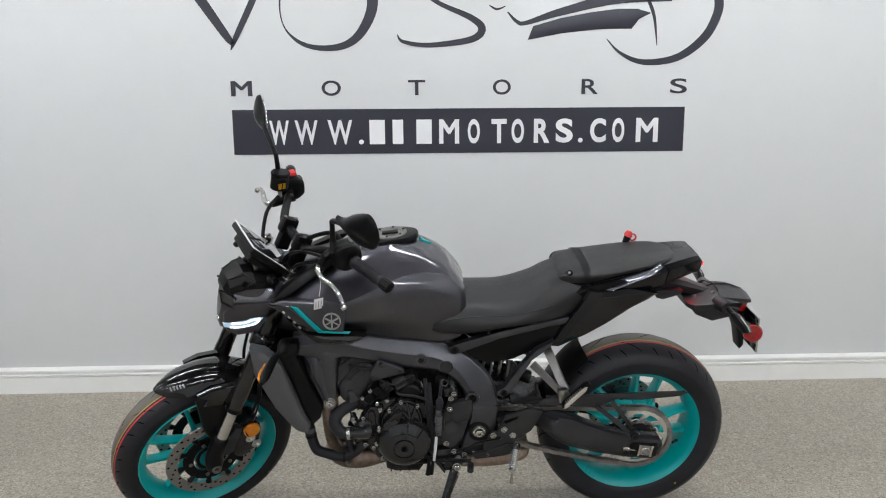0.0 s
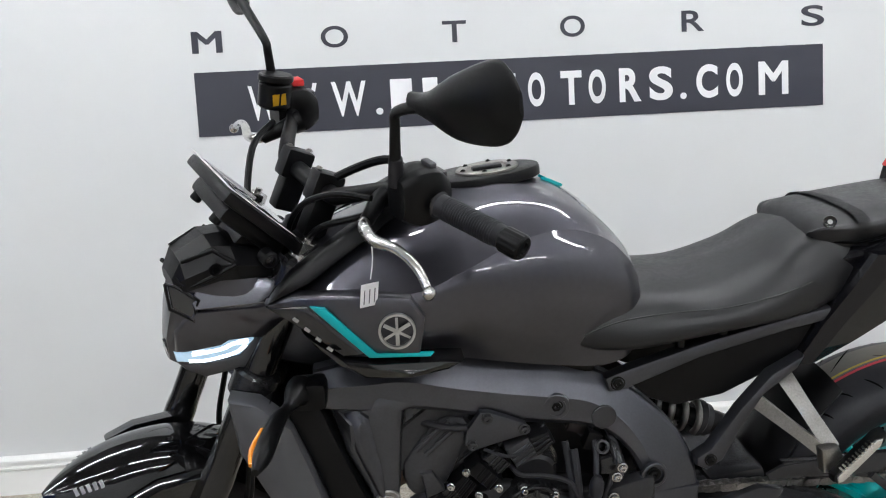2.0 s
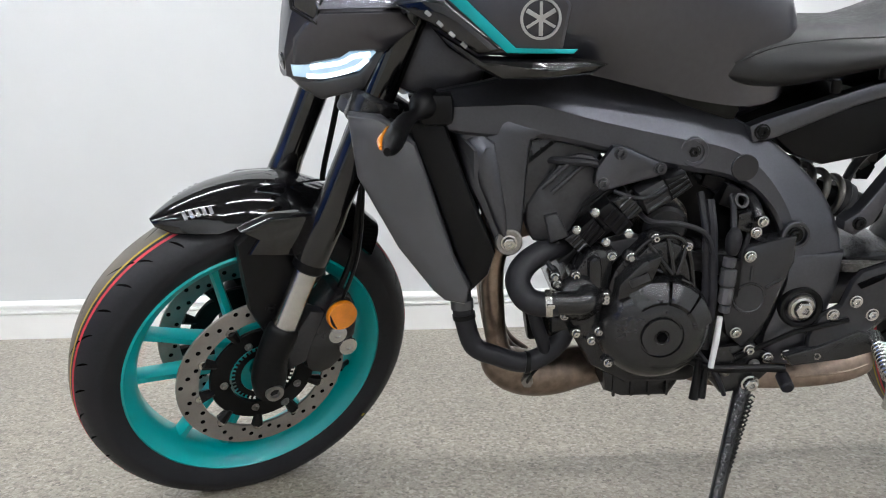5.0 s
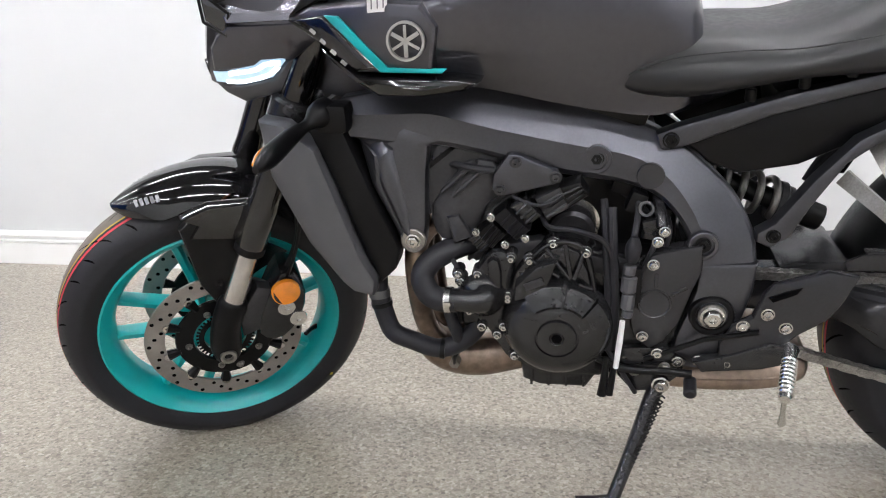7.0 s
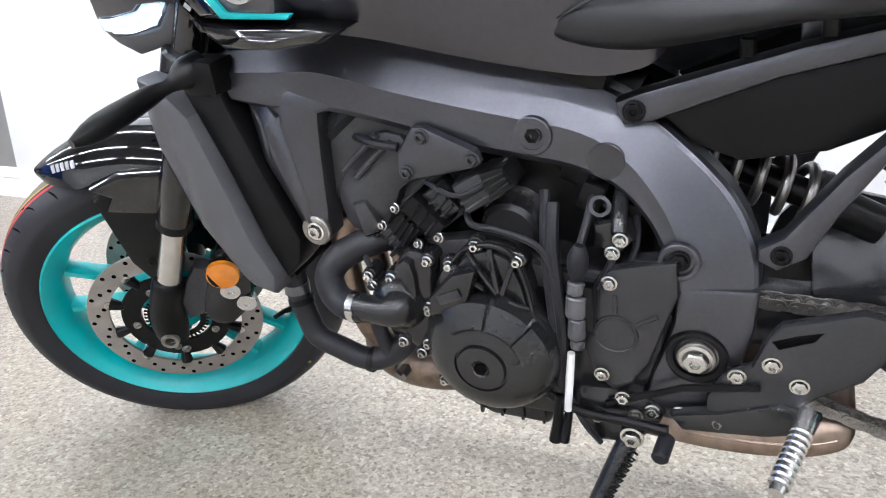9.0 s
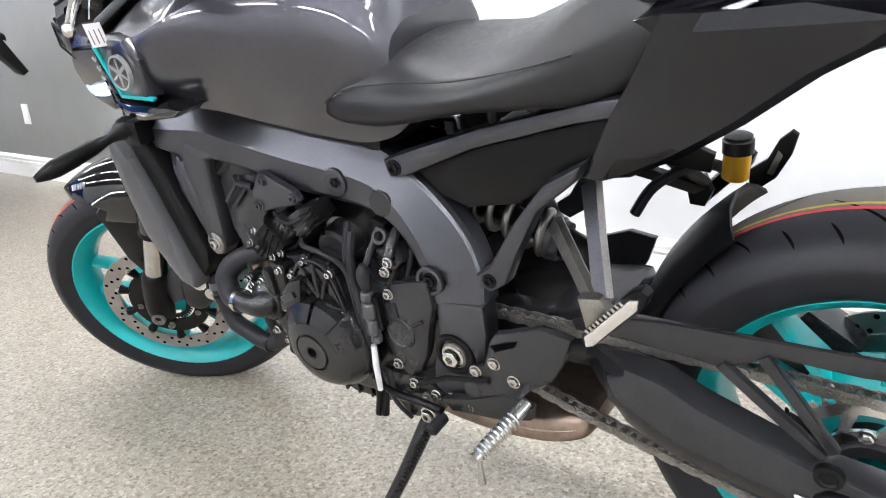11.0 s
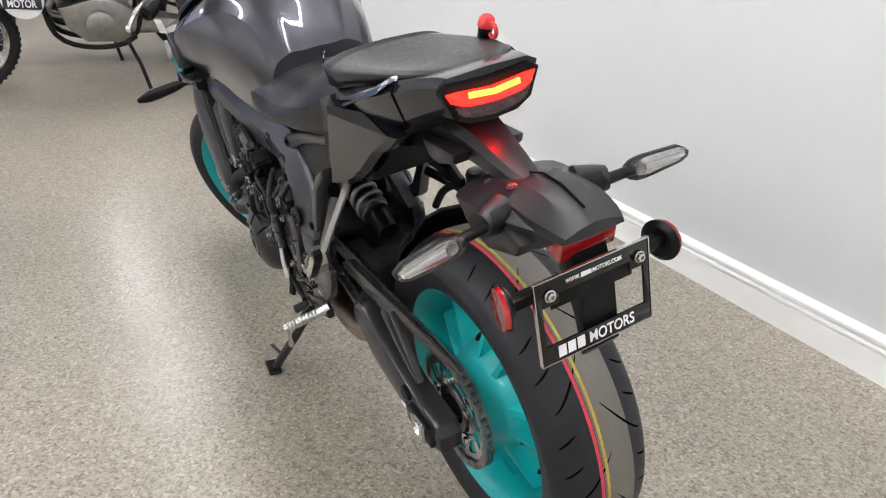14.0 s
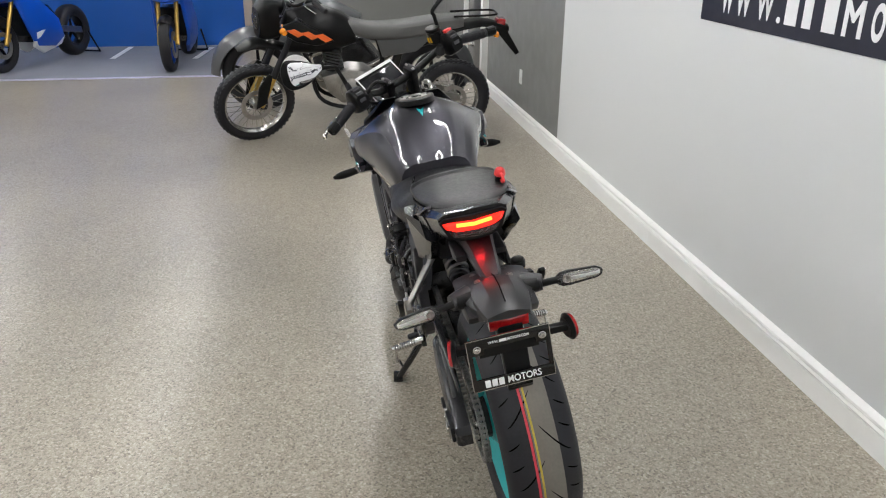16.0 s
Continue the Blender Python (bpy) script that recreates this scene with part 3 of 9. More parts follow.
def wheel(front):
    c, half, crown, drop = (FA, 0.060, 0.300, 0.062) if front else (RA, 0.093, 0.321, 0.074)
    make = spart if front else bpart
    rimw = 0.050 if front else 0.074
    prof = [(-rimw, 0.2305), (-rimw - 0.003, 0.226), (-rimw + 0.004, 0.219), (-rimw + 0.016, 0.208), (-rimw * 0.35, 0.199), (rimw * 0.35, 0.199), (rimw - 0.016, 0.208), (rimw - 0.004, 0.219), (rimw + 0.003, 0.226), (rimw, 0.2305), (rimw - 0.008, 0.222), (-rimw + 0.008, 0.222)]
    rim = make("front_wheel" if front else "rear_wheel", lathe(prof, c, (0, 1, 0), 72, True), M_TEAL, None, "teal painted cast wheel")
    tp = tyre_profile(half, crown, drop)
    make("tyre", lathe(tp, c, (0, 1, 0), 96), M_RUBBER, rim, "new black sport tyre with red and yellow lines")
    # paler crown band and the two painted lines, on the tyre's surface

    def band(y0, y1, lift):
        return lathe([(y0 + (y1 - y0) * i / 6, surface_r(tp, y0 + (y1 - y0) * i / 6) + lift) for i in range(7)], c, (0, 1, 0), 96)
    k = 1.0 if front else 1.45
    make("crown_band", band(-0.014 * k, 0.028 * k, 0.0004), M_TREAD, rim, "paler dusty tread crown")
    make("red_line", band(-0.0290, -0.0240, 0.0008) if front else band(-0.0275, -0.0215, 0.0008), M_REDLINE, rim, "red painted line")
    make("yellow_line", band(-0.0185, -0.0145, 0.0009) if front else band(-0.0165, -0.0115, 0.0009), M_YELLINE, rim, "yellow painted line")
    # slanted grooves
    count = 36
    for i in range(count):
        a0 = 2 * math.pi * i / count
        kinds = ((0.02, 0.74, 0.24, 0.0062),) if i % 3 == 0 else ((0.54, 0.84, 0.05, 0.0046),)
        for sgn, (u0, u1, sweep, w) in [(q, g) for q in (-1, 1) for g in kinds]:
            shift = (1.5 if sgn > 0 else 0.0) * 2 * math.pi / count
            loops = []
            for j in range(9):
                t = j / 8
                y = sgn * half * (u0 + (u1 - u0) * t)
                a = a0 + shift + sweep * (1 - t) ** 1.3
                ww = w * math.sin(math.pi * min(1, max(0.0, t * 0.96 + 0.03))) ** 0.5
                r = surface_r(tp, y) + 0.0007
                loops.append([(c.x + r * math.cos(a + s * ww / r), c.y + y, c.z + r * math.sin(a + s * ww / r)) for s in (-0.5, 0.5)])
            bm = bmesh.new()
            rings(bm, loops, closed=False)
            make("tread_groove", bm, M_GROOVE, rim)
    dot = lathe([(0, 0.004), (0.0008, 0)], c + Vector((0.19, -half * 0.985, -0.185)) if front else c + Vector((0.16, -half * 0.99, -0.205)), (0, -1, 0), 12)
    make("paint_dot", dot, M_YELLINE, rim, "yellow paint dot")
    # hub and five pairs of slim spokes
    hub_prof = [(-0.055, 0.02), (-0.055, 0.043), (-0.03, 0.05), (-0.016, 0.062), (0.016, 0.062), (0.03, 0.05), (0.055, 0.043), (0.055, 0.02)] if front else [tuple(p) for p in smooth_path([(-0.080, 0.02), (-0.080, 0.050), (-0.066, 0.074), (-0.050, 0.096), (-0.020, 0.110), (0.012, 0.104), (0.030, 0.075), (0.060, 0.045), (0.060, 0.02)], 3)]
    make("hub", lathe(hub_prof, c, (0, 1, 0), 40), M_TEAL, rim)
    for i in range(5):
        a = 2 * math.pi * (i + (0.28 if front else 0.521)) / 5
        d, s = Vector((math.cos(a), 0, math.sin(a))), Vector((-math.sin(a), 0, math.cos(a)))
        for sg in (-1, 1):
            loops = []
            for t in (0, 0.12, 0.35, 0.65, 0.88, 1.0):
                rr = 0.048 + t * 0.155
                off = sg * (0.024 + (0.020 if front else 0.034) * t)
                tw, td = 0.010 - 0.004 * t + 0.007 * max(0, t - 0.8) * 5 * 0.6, 0.020 - 0.004 * t
                if not front:
                    rr, off = 0.066 + t * 0.121, sg * (0.020 + 0.062 * t)
                    tw, td = 0.012 - 0.0045 * t + 0.004 * max(0, t - 0.8) * 5, 0.036 - 0.017 * t
                p = c + d * rr + s * off - Vector((0, 0 if front else 0.022 * (1 - t), 0))
                loops.append([p + s * tw * u + Vector((0, td * v, 0)) for u, v in ((-1, -0.6), (-0.6, -1), (0.6, -1), (1, -0.6), (1, 0.6), (0.6, 1), (-0.6, 1), (-1, 0.6))])
            b2 = bmesh.new()
            rings(b2, loops)
            make("spoke", b2, M_TEAL, rim)
        if not front:
            q = c + d * 0.112
            # a black disc on the hub paints the pocket's shade
            make("spoke_pocket", lathe([(0, 0.011), (0.001, 0.010), (0.001, 0)], q + Vector((0, -0.0215, 0)), (d.x * 1.4, -1, d.z * 1.4), 16), M_GROOVE, rim, "dark cast pocket between spokes")
    if not front:
        make("rim_decal", lathe([(-rimw - 0.0034, 0.2265), (-rimw + 0.0035, 0.2195), (-rimw + 0.0155, 0.2085)], c, (0, 1, 0), 16, a0=-radians(204), a1=-radians(248)), M_GLOSS, rim, "black decal strip on the rim")
    av = 2 * math.pi * 0.93
    vp = c + Vector((math.cos(av) * 0.2, -0.01, math.sin(av) * 0.2))
    make("valve", tube([vp, vp + Vector((-0.016 * math.cos(av), -0.012, -0.016 * math.sin(av))), vp + Vector((-0.03 * math.cos(av), -0.03, -0.03 * math.sin(av)))], [0.006, 0.005, 0.0045], 8), M_PLAST, rim, "black valve cap")
    return rim, make, c


def brake_disc(make, c, y, r_out, r_in, parent, holes=True):
    t = 0.0025
    disc = make("brake_disc", lathe([(y - t, r_in), (y - t, r_out - 0.001), (y, r_out), (y + t, r_out - 0.001), (y + t, r_in)], c, (0, 1, 0), 80, True), M_DISC, parent, "drilled steel brake disc")
    if holes:
        # the disc is not pierced; black discs paint the shade of its holes
        bm = bmesh.new()
        for i in range(16):
            for j, rr in enumerate((0.22, 0.5, 0.78)):
                a = 2 * math.pi * (i + 0.33 * j) / 16
                q = r_in + (r_out - r_in) * rr
                for sg in (-1, 1):
                    lathe([(0, 0.0042), (0.0003, 0.0036), (0.0003, 0)], c + Vector((q * math.cos(a), y + sg * (t + 0.0002), q * math.sin(a))), (0, sg, 0), 8, bm=bm)
        make("drilled_hole", bm, M_GROOVE, disc, "dark drilled holes")
    return disc


# the wheel, fork and mudguard sit a little to the right of the steering plane
STEER_TOP = STEER.copy()
STEER = STEER @ Matrix.Translation((-0.003, 0.025, -0.005))
frim, _, _ = wheel(True)
rrim, _, _ = wheel(False)
for sg in (-1, 1):
    disc = brake_disc(spart, FA, sg * 0.072, 0.149, 0.112, frim)
    spart("disc_carrier", lathe([(sg * 0.066, 0.06), (sg * 0.066, 0.092), (sg * 0.070, 0.094), (sg * 0.074, 0.092), (sg * 0.074, 0.06)], FA, (0, 1, 0), 48, True), M_PLAST, disc, "black disc carrier")
    for i in range(10):
        a = 2 * math.pi * (i + 0.2) / 10
        d = Vector((math.cos(a), 0, math.sin(a)))
        spart("carrier_arm", tube([FA + d * 0.088 + Vector((0, sg * 0.070, 0)), FA + d * 0.112 + Vector((0, sg * 0.071, 0))], [0.007, 0.011], 8), M_PLAST, disc)
        spart("disc_rivet", lathe([(0, 0.009), (0.003, 0.008), (0.003, 0.004), (0.001, 0)], FA + d * 0.112 + Vector((0, sg * 0.0745, 0)), (0, sg, 0), 14), M_STEEL, disc, "bright steel disc button")
    for i in range(5):
        a = 2 * math.pi * (i + 0.5) / 5
        spart("disc_bolt", bolt(FA + Vector((0.07 * math.cos(a), sg * 0.076, 0.07 * math.sin(a))), (0, sg, 0), 0.007, 0.006), M_DULLSTEEL, disc)
# toothed speed sensor ring
bm = lathe([(-0.072, 0.040), (-0.072, 0.050), (-0.070, 0.050), (-0.070, 0.040)], FA, (0, 1, 0), 40, True)
for i in range(40):
    a = 2 * math.pi * i / 40
    box(FA + Vector((0.0525 * math.cos(a), -0.071, 0.0525 * math.sin(a))), (0.006, 0.002, 0.0035), Matrix.Rotation(-a, 4, "Y"), 0, bm)
spart("sensor_ring", bm, M_PLAST, frim, "black toothed sensor ring")

# fork legs
FX = lambda z: -1.352 + (z - 0.52) * 0.459
for sg in (-1, 1):
    y = sg * 0.105
    fork = spart("fork_leg", tube([(FX(0.525), y, 0.525), (FX(0.53), y, 0.53), (FX(0.60), y, 0.60), (FX(0.62), y, 0.62), (FX(0.80), y, 0.80), (FX(0.962), y, 0.962)], [0.026, 0.0285, 0.0285, 0.0265, 0.0265, 0.0265], 20), M_GLOSS, None, "black upside-down fork leg")
    spart("fork_slider", cyl((FX(0.38), y, 0.38), (FX(0.54), y, 0.54), 0.0205, n=20), M_STEEL, fork, "polished steel fork slider")
    spart("dust_seal", cyl((FX(0.512), y, 0.512), (FX(0.53), y, 0.53), 0.0275, n=20, edge=0.003), M_PLAST, fork)
    spart("axle_lug", tube([(FX(0.415), y, 0.415), (FX(0.405), y, 0.405), (FX(0.36), y, 0.36), (-1.435, y, 0.315), (-1.437, y, 0.285)], [0.022, 0.0275, 0.0275, 0.030, 0.024], 18, 3), M_PLAST, fork, "black fork foot")
    spart("axle_bolt", lathe([(0, 0.016), (0.006, 0.015), (0.006, 0.009), (0.001, 0.008), (0.001, 0)], (-1.435, y + sg * 0.026, 0.304), (0, sg, 0), 18), M_DULLSTEEL, fork)
    spart("clamp_bolt", bolt((-1.418, y + sg * 0.024, 0.276), (0.2, sg, -0.3), 0.008, 0.006), M_DULLSTEEL, fork)
    # radial caliper behind the leg
    cal = spart("brake_caliper", slab([(-1.372, 0.335), (-1.345, 0.40), (-1.310, 0.452), (-1.282, 0.440), (-1.270, 0.39), (-1.286, 0.335), (-1.325, 0.296), (-1.36, 0.30)], sg * 0.112, sg * 0.045, 0.012, 2), M_ENGINE, None, "black radial brake caliper")
    spart("caliper_bracket", slab([(-1.40, 0.37), (-1.355, 0.43), (-1.33, 0.42), (-1.36, 0.33), (-1.40, 0.32)], sg * 0.108, sg * 0.085, 0.005), M_ENGINE2, cal)
    for px, pz in ((-1.311, 0.372), (-1.293, 0.340)):
        spart("piston_cap", lathe([(0, 0.0175), (0.004, 0.0165), (0.004, 0.006), (0.003, 0.005), (0.003, 0)], (px, sg * 0.111, pz), (0, sg, 0), 24), M_SPROCKET, cal, "round steel piston cap")
    spart("side_reflector", lathe([(0, 0.027), (0.004, 0.0275), (0.009, 0.026), (0.0105, 0)], (-1.307, sg * 0.121, 0.419), (0, sg, 0), 28), M_AMBER, None, "round amber side reflector")
    spart("reflector_backing", cyl((-1.307, sg * 0.120, 0.419), (-1.318, sg * 0.10, 0.415), 0.0265, 0.012, 20), M_PLAST)
# brake hoses
for sg in (-1, 1):
    spart("brake_hose", tube([(-1.30, sg * 0.09, 0.44), (-1.265, sg * 0.075, 0.50), (-1.255, sg * 0.08, 0.58), (-1.235, sg * 0.07, 0.68), (-1.22, sg * 0.05, 0.78)], 0.0055, 8, 5), M_PLAST, None, "black rubber brake hose")
spart("sensor_lead", tube([(-1.34, -0.10, 0.36), (-1.29, -0.11, 0.46), (-1.262, -0.10, 0.53), (-1.25, -0.09, 0.62), (-1.235, -0.06, 0.72)], 0.0035, 6, 5), M_PLAST)
# triple clamps and steering stem
for z, hx, name in ((0.765, 0.03, "lower_clamp"), (0.945, 0.026, "top_clamp")):
    bm = bmesh.new()
    c = Vector((FX(z) + 0.022, 0, z))
    tilt = Matrix.Rotation(RAKE, 4, "Y")
    box(c, (0.075, 0.20, 0.034), tilt, 0.008, bm)
    for sg in (-1, 1):
        cyl(Vector((FX(z), sg * 0.105, z)) - STEER_AXIS * 0.024, Vector((FX(z), sg * 0.105, z)) + STEER_AXIS * 0.024, 0.038, n=20, edge=0.005, bm=bm)
    spart(name, bm, M_ENGINE, None, "black fork clamp")
stem = Vector((FX(0.96) + 0.042, 0, 0.958))
spart("stem_nut", lathe([(0, 0.0), (0, 0.026), (0.006, 0.026), (0.008, 0.018), (0.022, 0.018), (0.024, 0.012), (0.034, 0.012), (0.036, 0.009), (0.036, 0)], stem, STEER_AXIS, 12), M_STEEL, None, "bright steering stem nut")
for sg in (-1, 1):
    cap_at = (FX(0.962), sg * 0.105, 0.962)
    fork_cap = spart("fork_cap", lathe([(0, 0.0), (0, 0.030), (0.003, 0.030), (0.005, 0.0235), (0.014, 0.0225), (0.016, 0.012), (0.016, 0)], cap_at, STEER_AXIS, 24), M_STEEL, None, "bright steel fork cap")
    spart("cap_hex", lathe([(0.014, 0.0175), (0.034, 0.0175), (0.036, 0.015), (0.036, 0.006), (0.044, 0.006), (0.044, 0)], cap_at, STEER_AXIS, 6), M_STEEL, fork_cap)

# front mudguard
def arc_point(a, r, y):
    return (FA.x + r * math.cos(a), y, FA.z + r * math.sin(a))


GUARD_W = lambda t: 0.072 * min(1.0, (t * 4.6 + 0.02) ** 0.5)
GUARD_R = lambda t: 0.327 + 0.018 * math.sin(math.pi * min(1, t * 1.05))
loops = []
for i in range(25):
    t = i / 24
    a = radians(114 - t * 72)
    w = GUARD_W(t)
    rr = GUARD_R(t)
    ring = []
    for j in range(13):
        v = -1 + j / 6
        ring.append(arc_point(a, rr - 0.048 * (w / 0.072) * abs(v) ** 2.2, w * (abs(v) ** 0.85) * (1 if v >= 0 else -1)))
    inner = [arc_point(a, rr - 0.004 - 0.048 * (w / 0.072) * abs(-1 + j / 6) ** 2.2, 0.94 * w * (abs(-1 + j / 6) ** 0.85) * (1 if j >= 6 else -1)) for j in range(12, -1, -1)]
    loops.append(ring + inner)
bm = bmesh.new()
rings(bm, loops)
guard = spart("front_mudguard", bm, M_GLOSS, None, "gloss black front mudguard", 50)
for sg in (-1, 1):
    spart("mudguard_stay", slab([(-1.462, 0.575), (-1.43, 0.60), (-1.36, 0.595), (-1.335, 0.57), (-1.36, 0.535), (-1.375, 0.43), (-1.392, 0.39), (-1.43, 0.395), (-1.452, 0.45)], sg * 0.094, sg * 0.076, 0.007), M_PLAST, guard, "black mudguard side panel")
    spart("mudguard_cover", slab([(-1.455, 0.600), (-1.405, 0.614), (-1.332, 0.606), (-1.325, 0.566), (-1.348, 0.531), (-1.393, 0.542), (-1.447, 0.557), (-1.430, 0.580)], sg * 0.102, sg * 0.078, 0.008), M_GLOSS, guard)
    for bx, bz in ((-1.418, 0.447), (-1.423, 0.412)):
        spart("mudguard_bolt", bolt((bx, sg * 0.094, bz), (0, sg, 0), 0.009, 0.005), M_PLAST, guard)
    for i in range(5):
        deg = 105.5 - i * 1.7
        a, t, v = radians(deg), (114 - deg) / 72, 0.62
        w = GUARD_W(t)
        p = Vector(arc_point(a, GUARD_R(t) - 0.048 * (w / 0.072) * v ** 2.2 + 0.0008, sg * w * v ** 0.85))
        spart("bar", box(p, (0.0055, 0.013, 0.0012), Matrix.Rotation(radians(90) - a, 4, "Y") @ Matrix.Rotation(-sg * radians(42), 4, "X"), 0), M_BADGEBAR, guard, "plain silver bar")

# headlamp cowl, slightly narrow and set over to the left
STEER = STEER_TOP @ Matrix.Translation((0, -0.009, 0)) @ Matrix.Diagonal((1, 0.85, 1, 1))
def half(*p):
    return list(p)


COWL_W = lambda x: float(np.interp(x, [-1.352, -1.337, -1.312, -1.26, -1.208, -1.17], [0.040, 0.052, 0.068, 0.097, 0.115, 0.111]))
LAMP_SET = lambda sg: 0.006 if sg < 0 else 0.032
NOSE_X = lambda x, z, sg: x if sg < 0 else max(x, -1.328 + 0.25 * (z - 0.81))
cowl = spart("headlamp_cowl", creased([
    (-1.354, [[(0, 0.850), (0.014, 0.848)], [(0.014, 0.848), (0.020, 0.832)], [(0.020, 0.832), (0.017, 0.810)], [(0.017, 0.810), (0, 0.806)]]),
    (-1.338, [[(0, 0.925), (0.030, 0.918)], [(0.030, 0.918), (0.044, 0.878)], [(0.044, 0.878), (0.038, 0.806)], [(0.038, 0.806), (0, 0.800)]]),
    (-1.31, [[(0, 0.975), (0.045, 0.962)], [(0.045, 0.962), (0.062, 0.905)], [(0.062, 0.905), (0.050, 0.803)], [(0.050, 0.803), (0, 0.796)]]),
    (-1.25, [[(0, 0.985), (0.065, 0.972)], [(0.065, 0.972), (0.096, 0.910)], [(0.096, 0.910), (0.078, 0.812)], [(0.078, 0.812), (0, 0.80)]]),
    (-1.205, [[(0, 0.975), (0.072, 0.962)], [(0.072, 0.962), (0.108, 0.910)], [(0.108, 0.910), (0.092, 0.862)], [(0.092, 0.862), (0, 0.85)]]),
    (-1.17, [[(0, 0.955), (0.066, 0.948)], [(0.066, 0.948), (0.102, 0.912)], [(0.102, 0.912), (0.088, 0.885)], [(0.088, 0.885), (0, 0.88)]]),
], 3, 2), M_GREY, None, "dark grey headlamp cowl", 12)
for sg in (-1, 1):
    side_y = lambda x, z, sg=sg: sg * (COWL_W(x) + 0.005 - 0.9 * max(0, z - 0.912) - 0.12 * max(0, 0.900 - z))
    spart("cowl_side", slab([(NOSE_X(x, z, sg), z) for x, z in ((-1.347, 0.833), (-1.322, 0.836), (-1.287, 0.845), (-1.276, 0.854), (-1.245, 0.856), (-1.229, 0.853), (-1.181, 0.886), (-1.208, 0.911), (-1.314, 0.908), (-1.333, 0.890), (-1.345, 0.868))], 0, sg * -0.02, 0.003, yfun=side_y), M_GREY, cowl, "dark grey metallic cowl side panel")
    spart("cowl_wedge", slab([(-1.316, 0.912), (-1.207, 0.915), (-1.192, 0.936), (-1.212, 0.952), (-1.257, 0.976), (-1.309, 0.942), (-1.319, 0.925)], 0, sg * -0.02, 0.003, yfun=side_y), M_FLASH, cowl, "cowl wedge in metallic grey lightened for its bright top")
    spart("daytime_lamp", slab([(NOSE_X(x, z, sg), z) for x, z in ((-1.349, 0.829), (-1.347, 0.813), (-1.313, 0.810), (-1.262, 0.824), (-1.240, 0.852), (-1.274, 0.851), (-1.286, 0.841), (-1.322, 0.832))], 0, sg * -0.02, 0.002, yfun=lambda x, z, sg=sg: sg * (COWL_W(x) + 0.002 - 0.12 * max(0, 0.900 - z))), M_DRLBASE, cowl, "lit white daytime running lamp")
    for q in (((-1.325, 0.828), (-1.287, 0.836), (-1.270, 0.846), (-1.248, 0.848)), ((-1.330, 0.815), (-1.305, 0.816), (-1.268, 0.828), (-1.252, 0.842))):
        spart("light_bar", tube([(x, sg * (COWL_W(x) - 0.0005 - 0.12 * max(0, 0.900 - z)), z) for x, z in q], 0.0042, 8, 3), M_DRL, cowl, "bright light bar")
    spart("cowl_chin", slab([(-1.345, 0.806), (-1.312, 0.806), (-1.262, 0.818), (-1.236, 0.850), (-1.218, 0.854), (-1.241, 0.800), (-1.256, 0.793), (-1.309, 0.775), (-1.335, 0.792)], 0, sg * -0.03, 0.004, yfun=lambda x, z, sg=sg: sg * (COWL_W(x) - 0.012 - 0.3 * max(0, 0.81 - z))), M_SHROUD, cowl, "grey plastic cowl chin")
    spart("position_lamp", slab([(x + LAMP_SET(sg), z) for x, z in ((-1.350, 0.948), (-1.340, 0.944), (-1.318, 0.925), (-1.326, 0.897), (-1.350, 0.914))], 0, sg * -0.012, 0.002, yfun=lambda x, z, sg=sg: sg * (COWL_W(x) + 0.002 - 0.3 * max(0, z - 0.90))), M_SCREEN, cowl, "dark position lamp lens")
    lp = [(x + LAMP_SET(sg), z) for x, z in ((-1.353, 0.951), (-1.340, 0.947), (-1.315, 0.926), (-1.325, 0.893), (-1.353, 0.912))]
    spart("lamp_bezel", tube([(x, sg * (COWL_W(x) - 0.3 * max(0, z - 0.90) + 0.003), z) for x, z in lp + lp[:1]], 0.0026, 6), M_PLAST, cowl)
    for bx, bz, yy in ((-1.206, 0.983, 0.110), (-1.172, 0.962, 0.106)):
        spart("cowl_bolt", cyl((bx, sg * (yy - 0.03), bz), (bx, sg * yy, bz), 0.013, n=16, edge=0.003), M_PLAST, cowl)
        spart("bolt_head", bolt((bx, sg * yy, bz), (0, sg, 0), 0.008, 0.003), M_GLOSS, cowl)
    spart("visor_boss", lathe([(0, 0.010), (0.003, 0.009), (0.003, 0.006), (0.001, 0.005), (0.001, 0)], (-1.280, sg * 0.074, 0.974), (-0.3, sg, 0.35), 16), M_GROOVE, cowl)
    spart("visor_rib", tube([(-1.334, sg * 0.038, 0.960), (-1.316, sg * 0.058, 0.948), (-1.252, sg * 0.088, 0.981)], 0.0035, 8, 2), M_PLAST, cowl)
    spart("visor_rib", tube([(-1.320, sg * 0.036, 0.982), (-1.276, sg * 0.050, 0.995), (-1.252, sg * 0.080, 0.980)], 0.0035, 8, 1), M_PLAST, cowl)
spart("headlamp_lens", lathe([(0, 0.014), (0.004, 0.013), (0.006, 0.0)], (-1.352, 0, 0.828), (-1, 0, -0.15), 24), M_SCREEN, cowl, "dark projector headlamp lens")
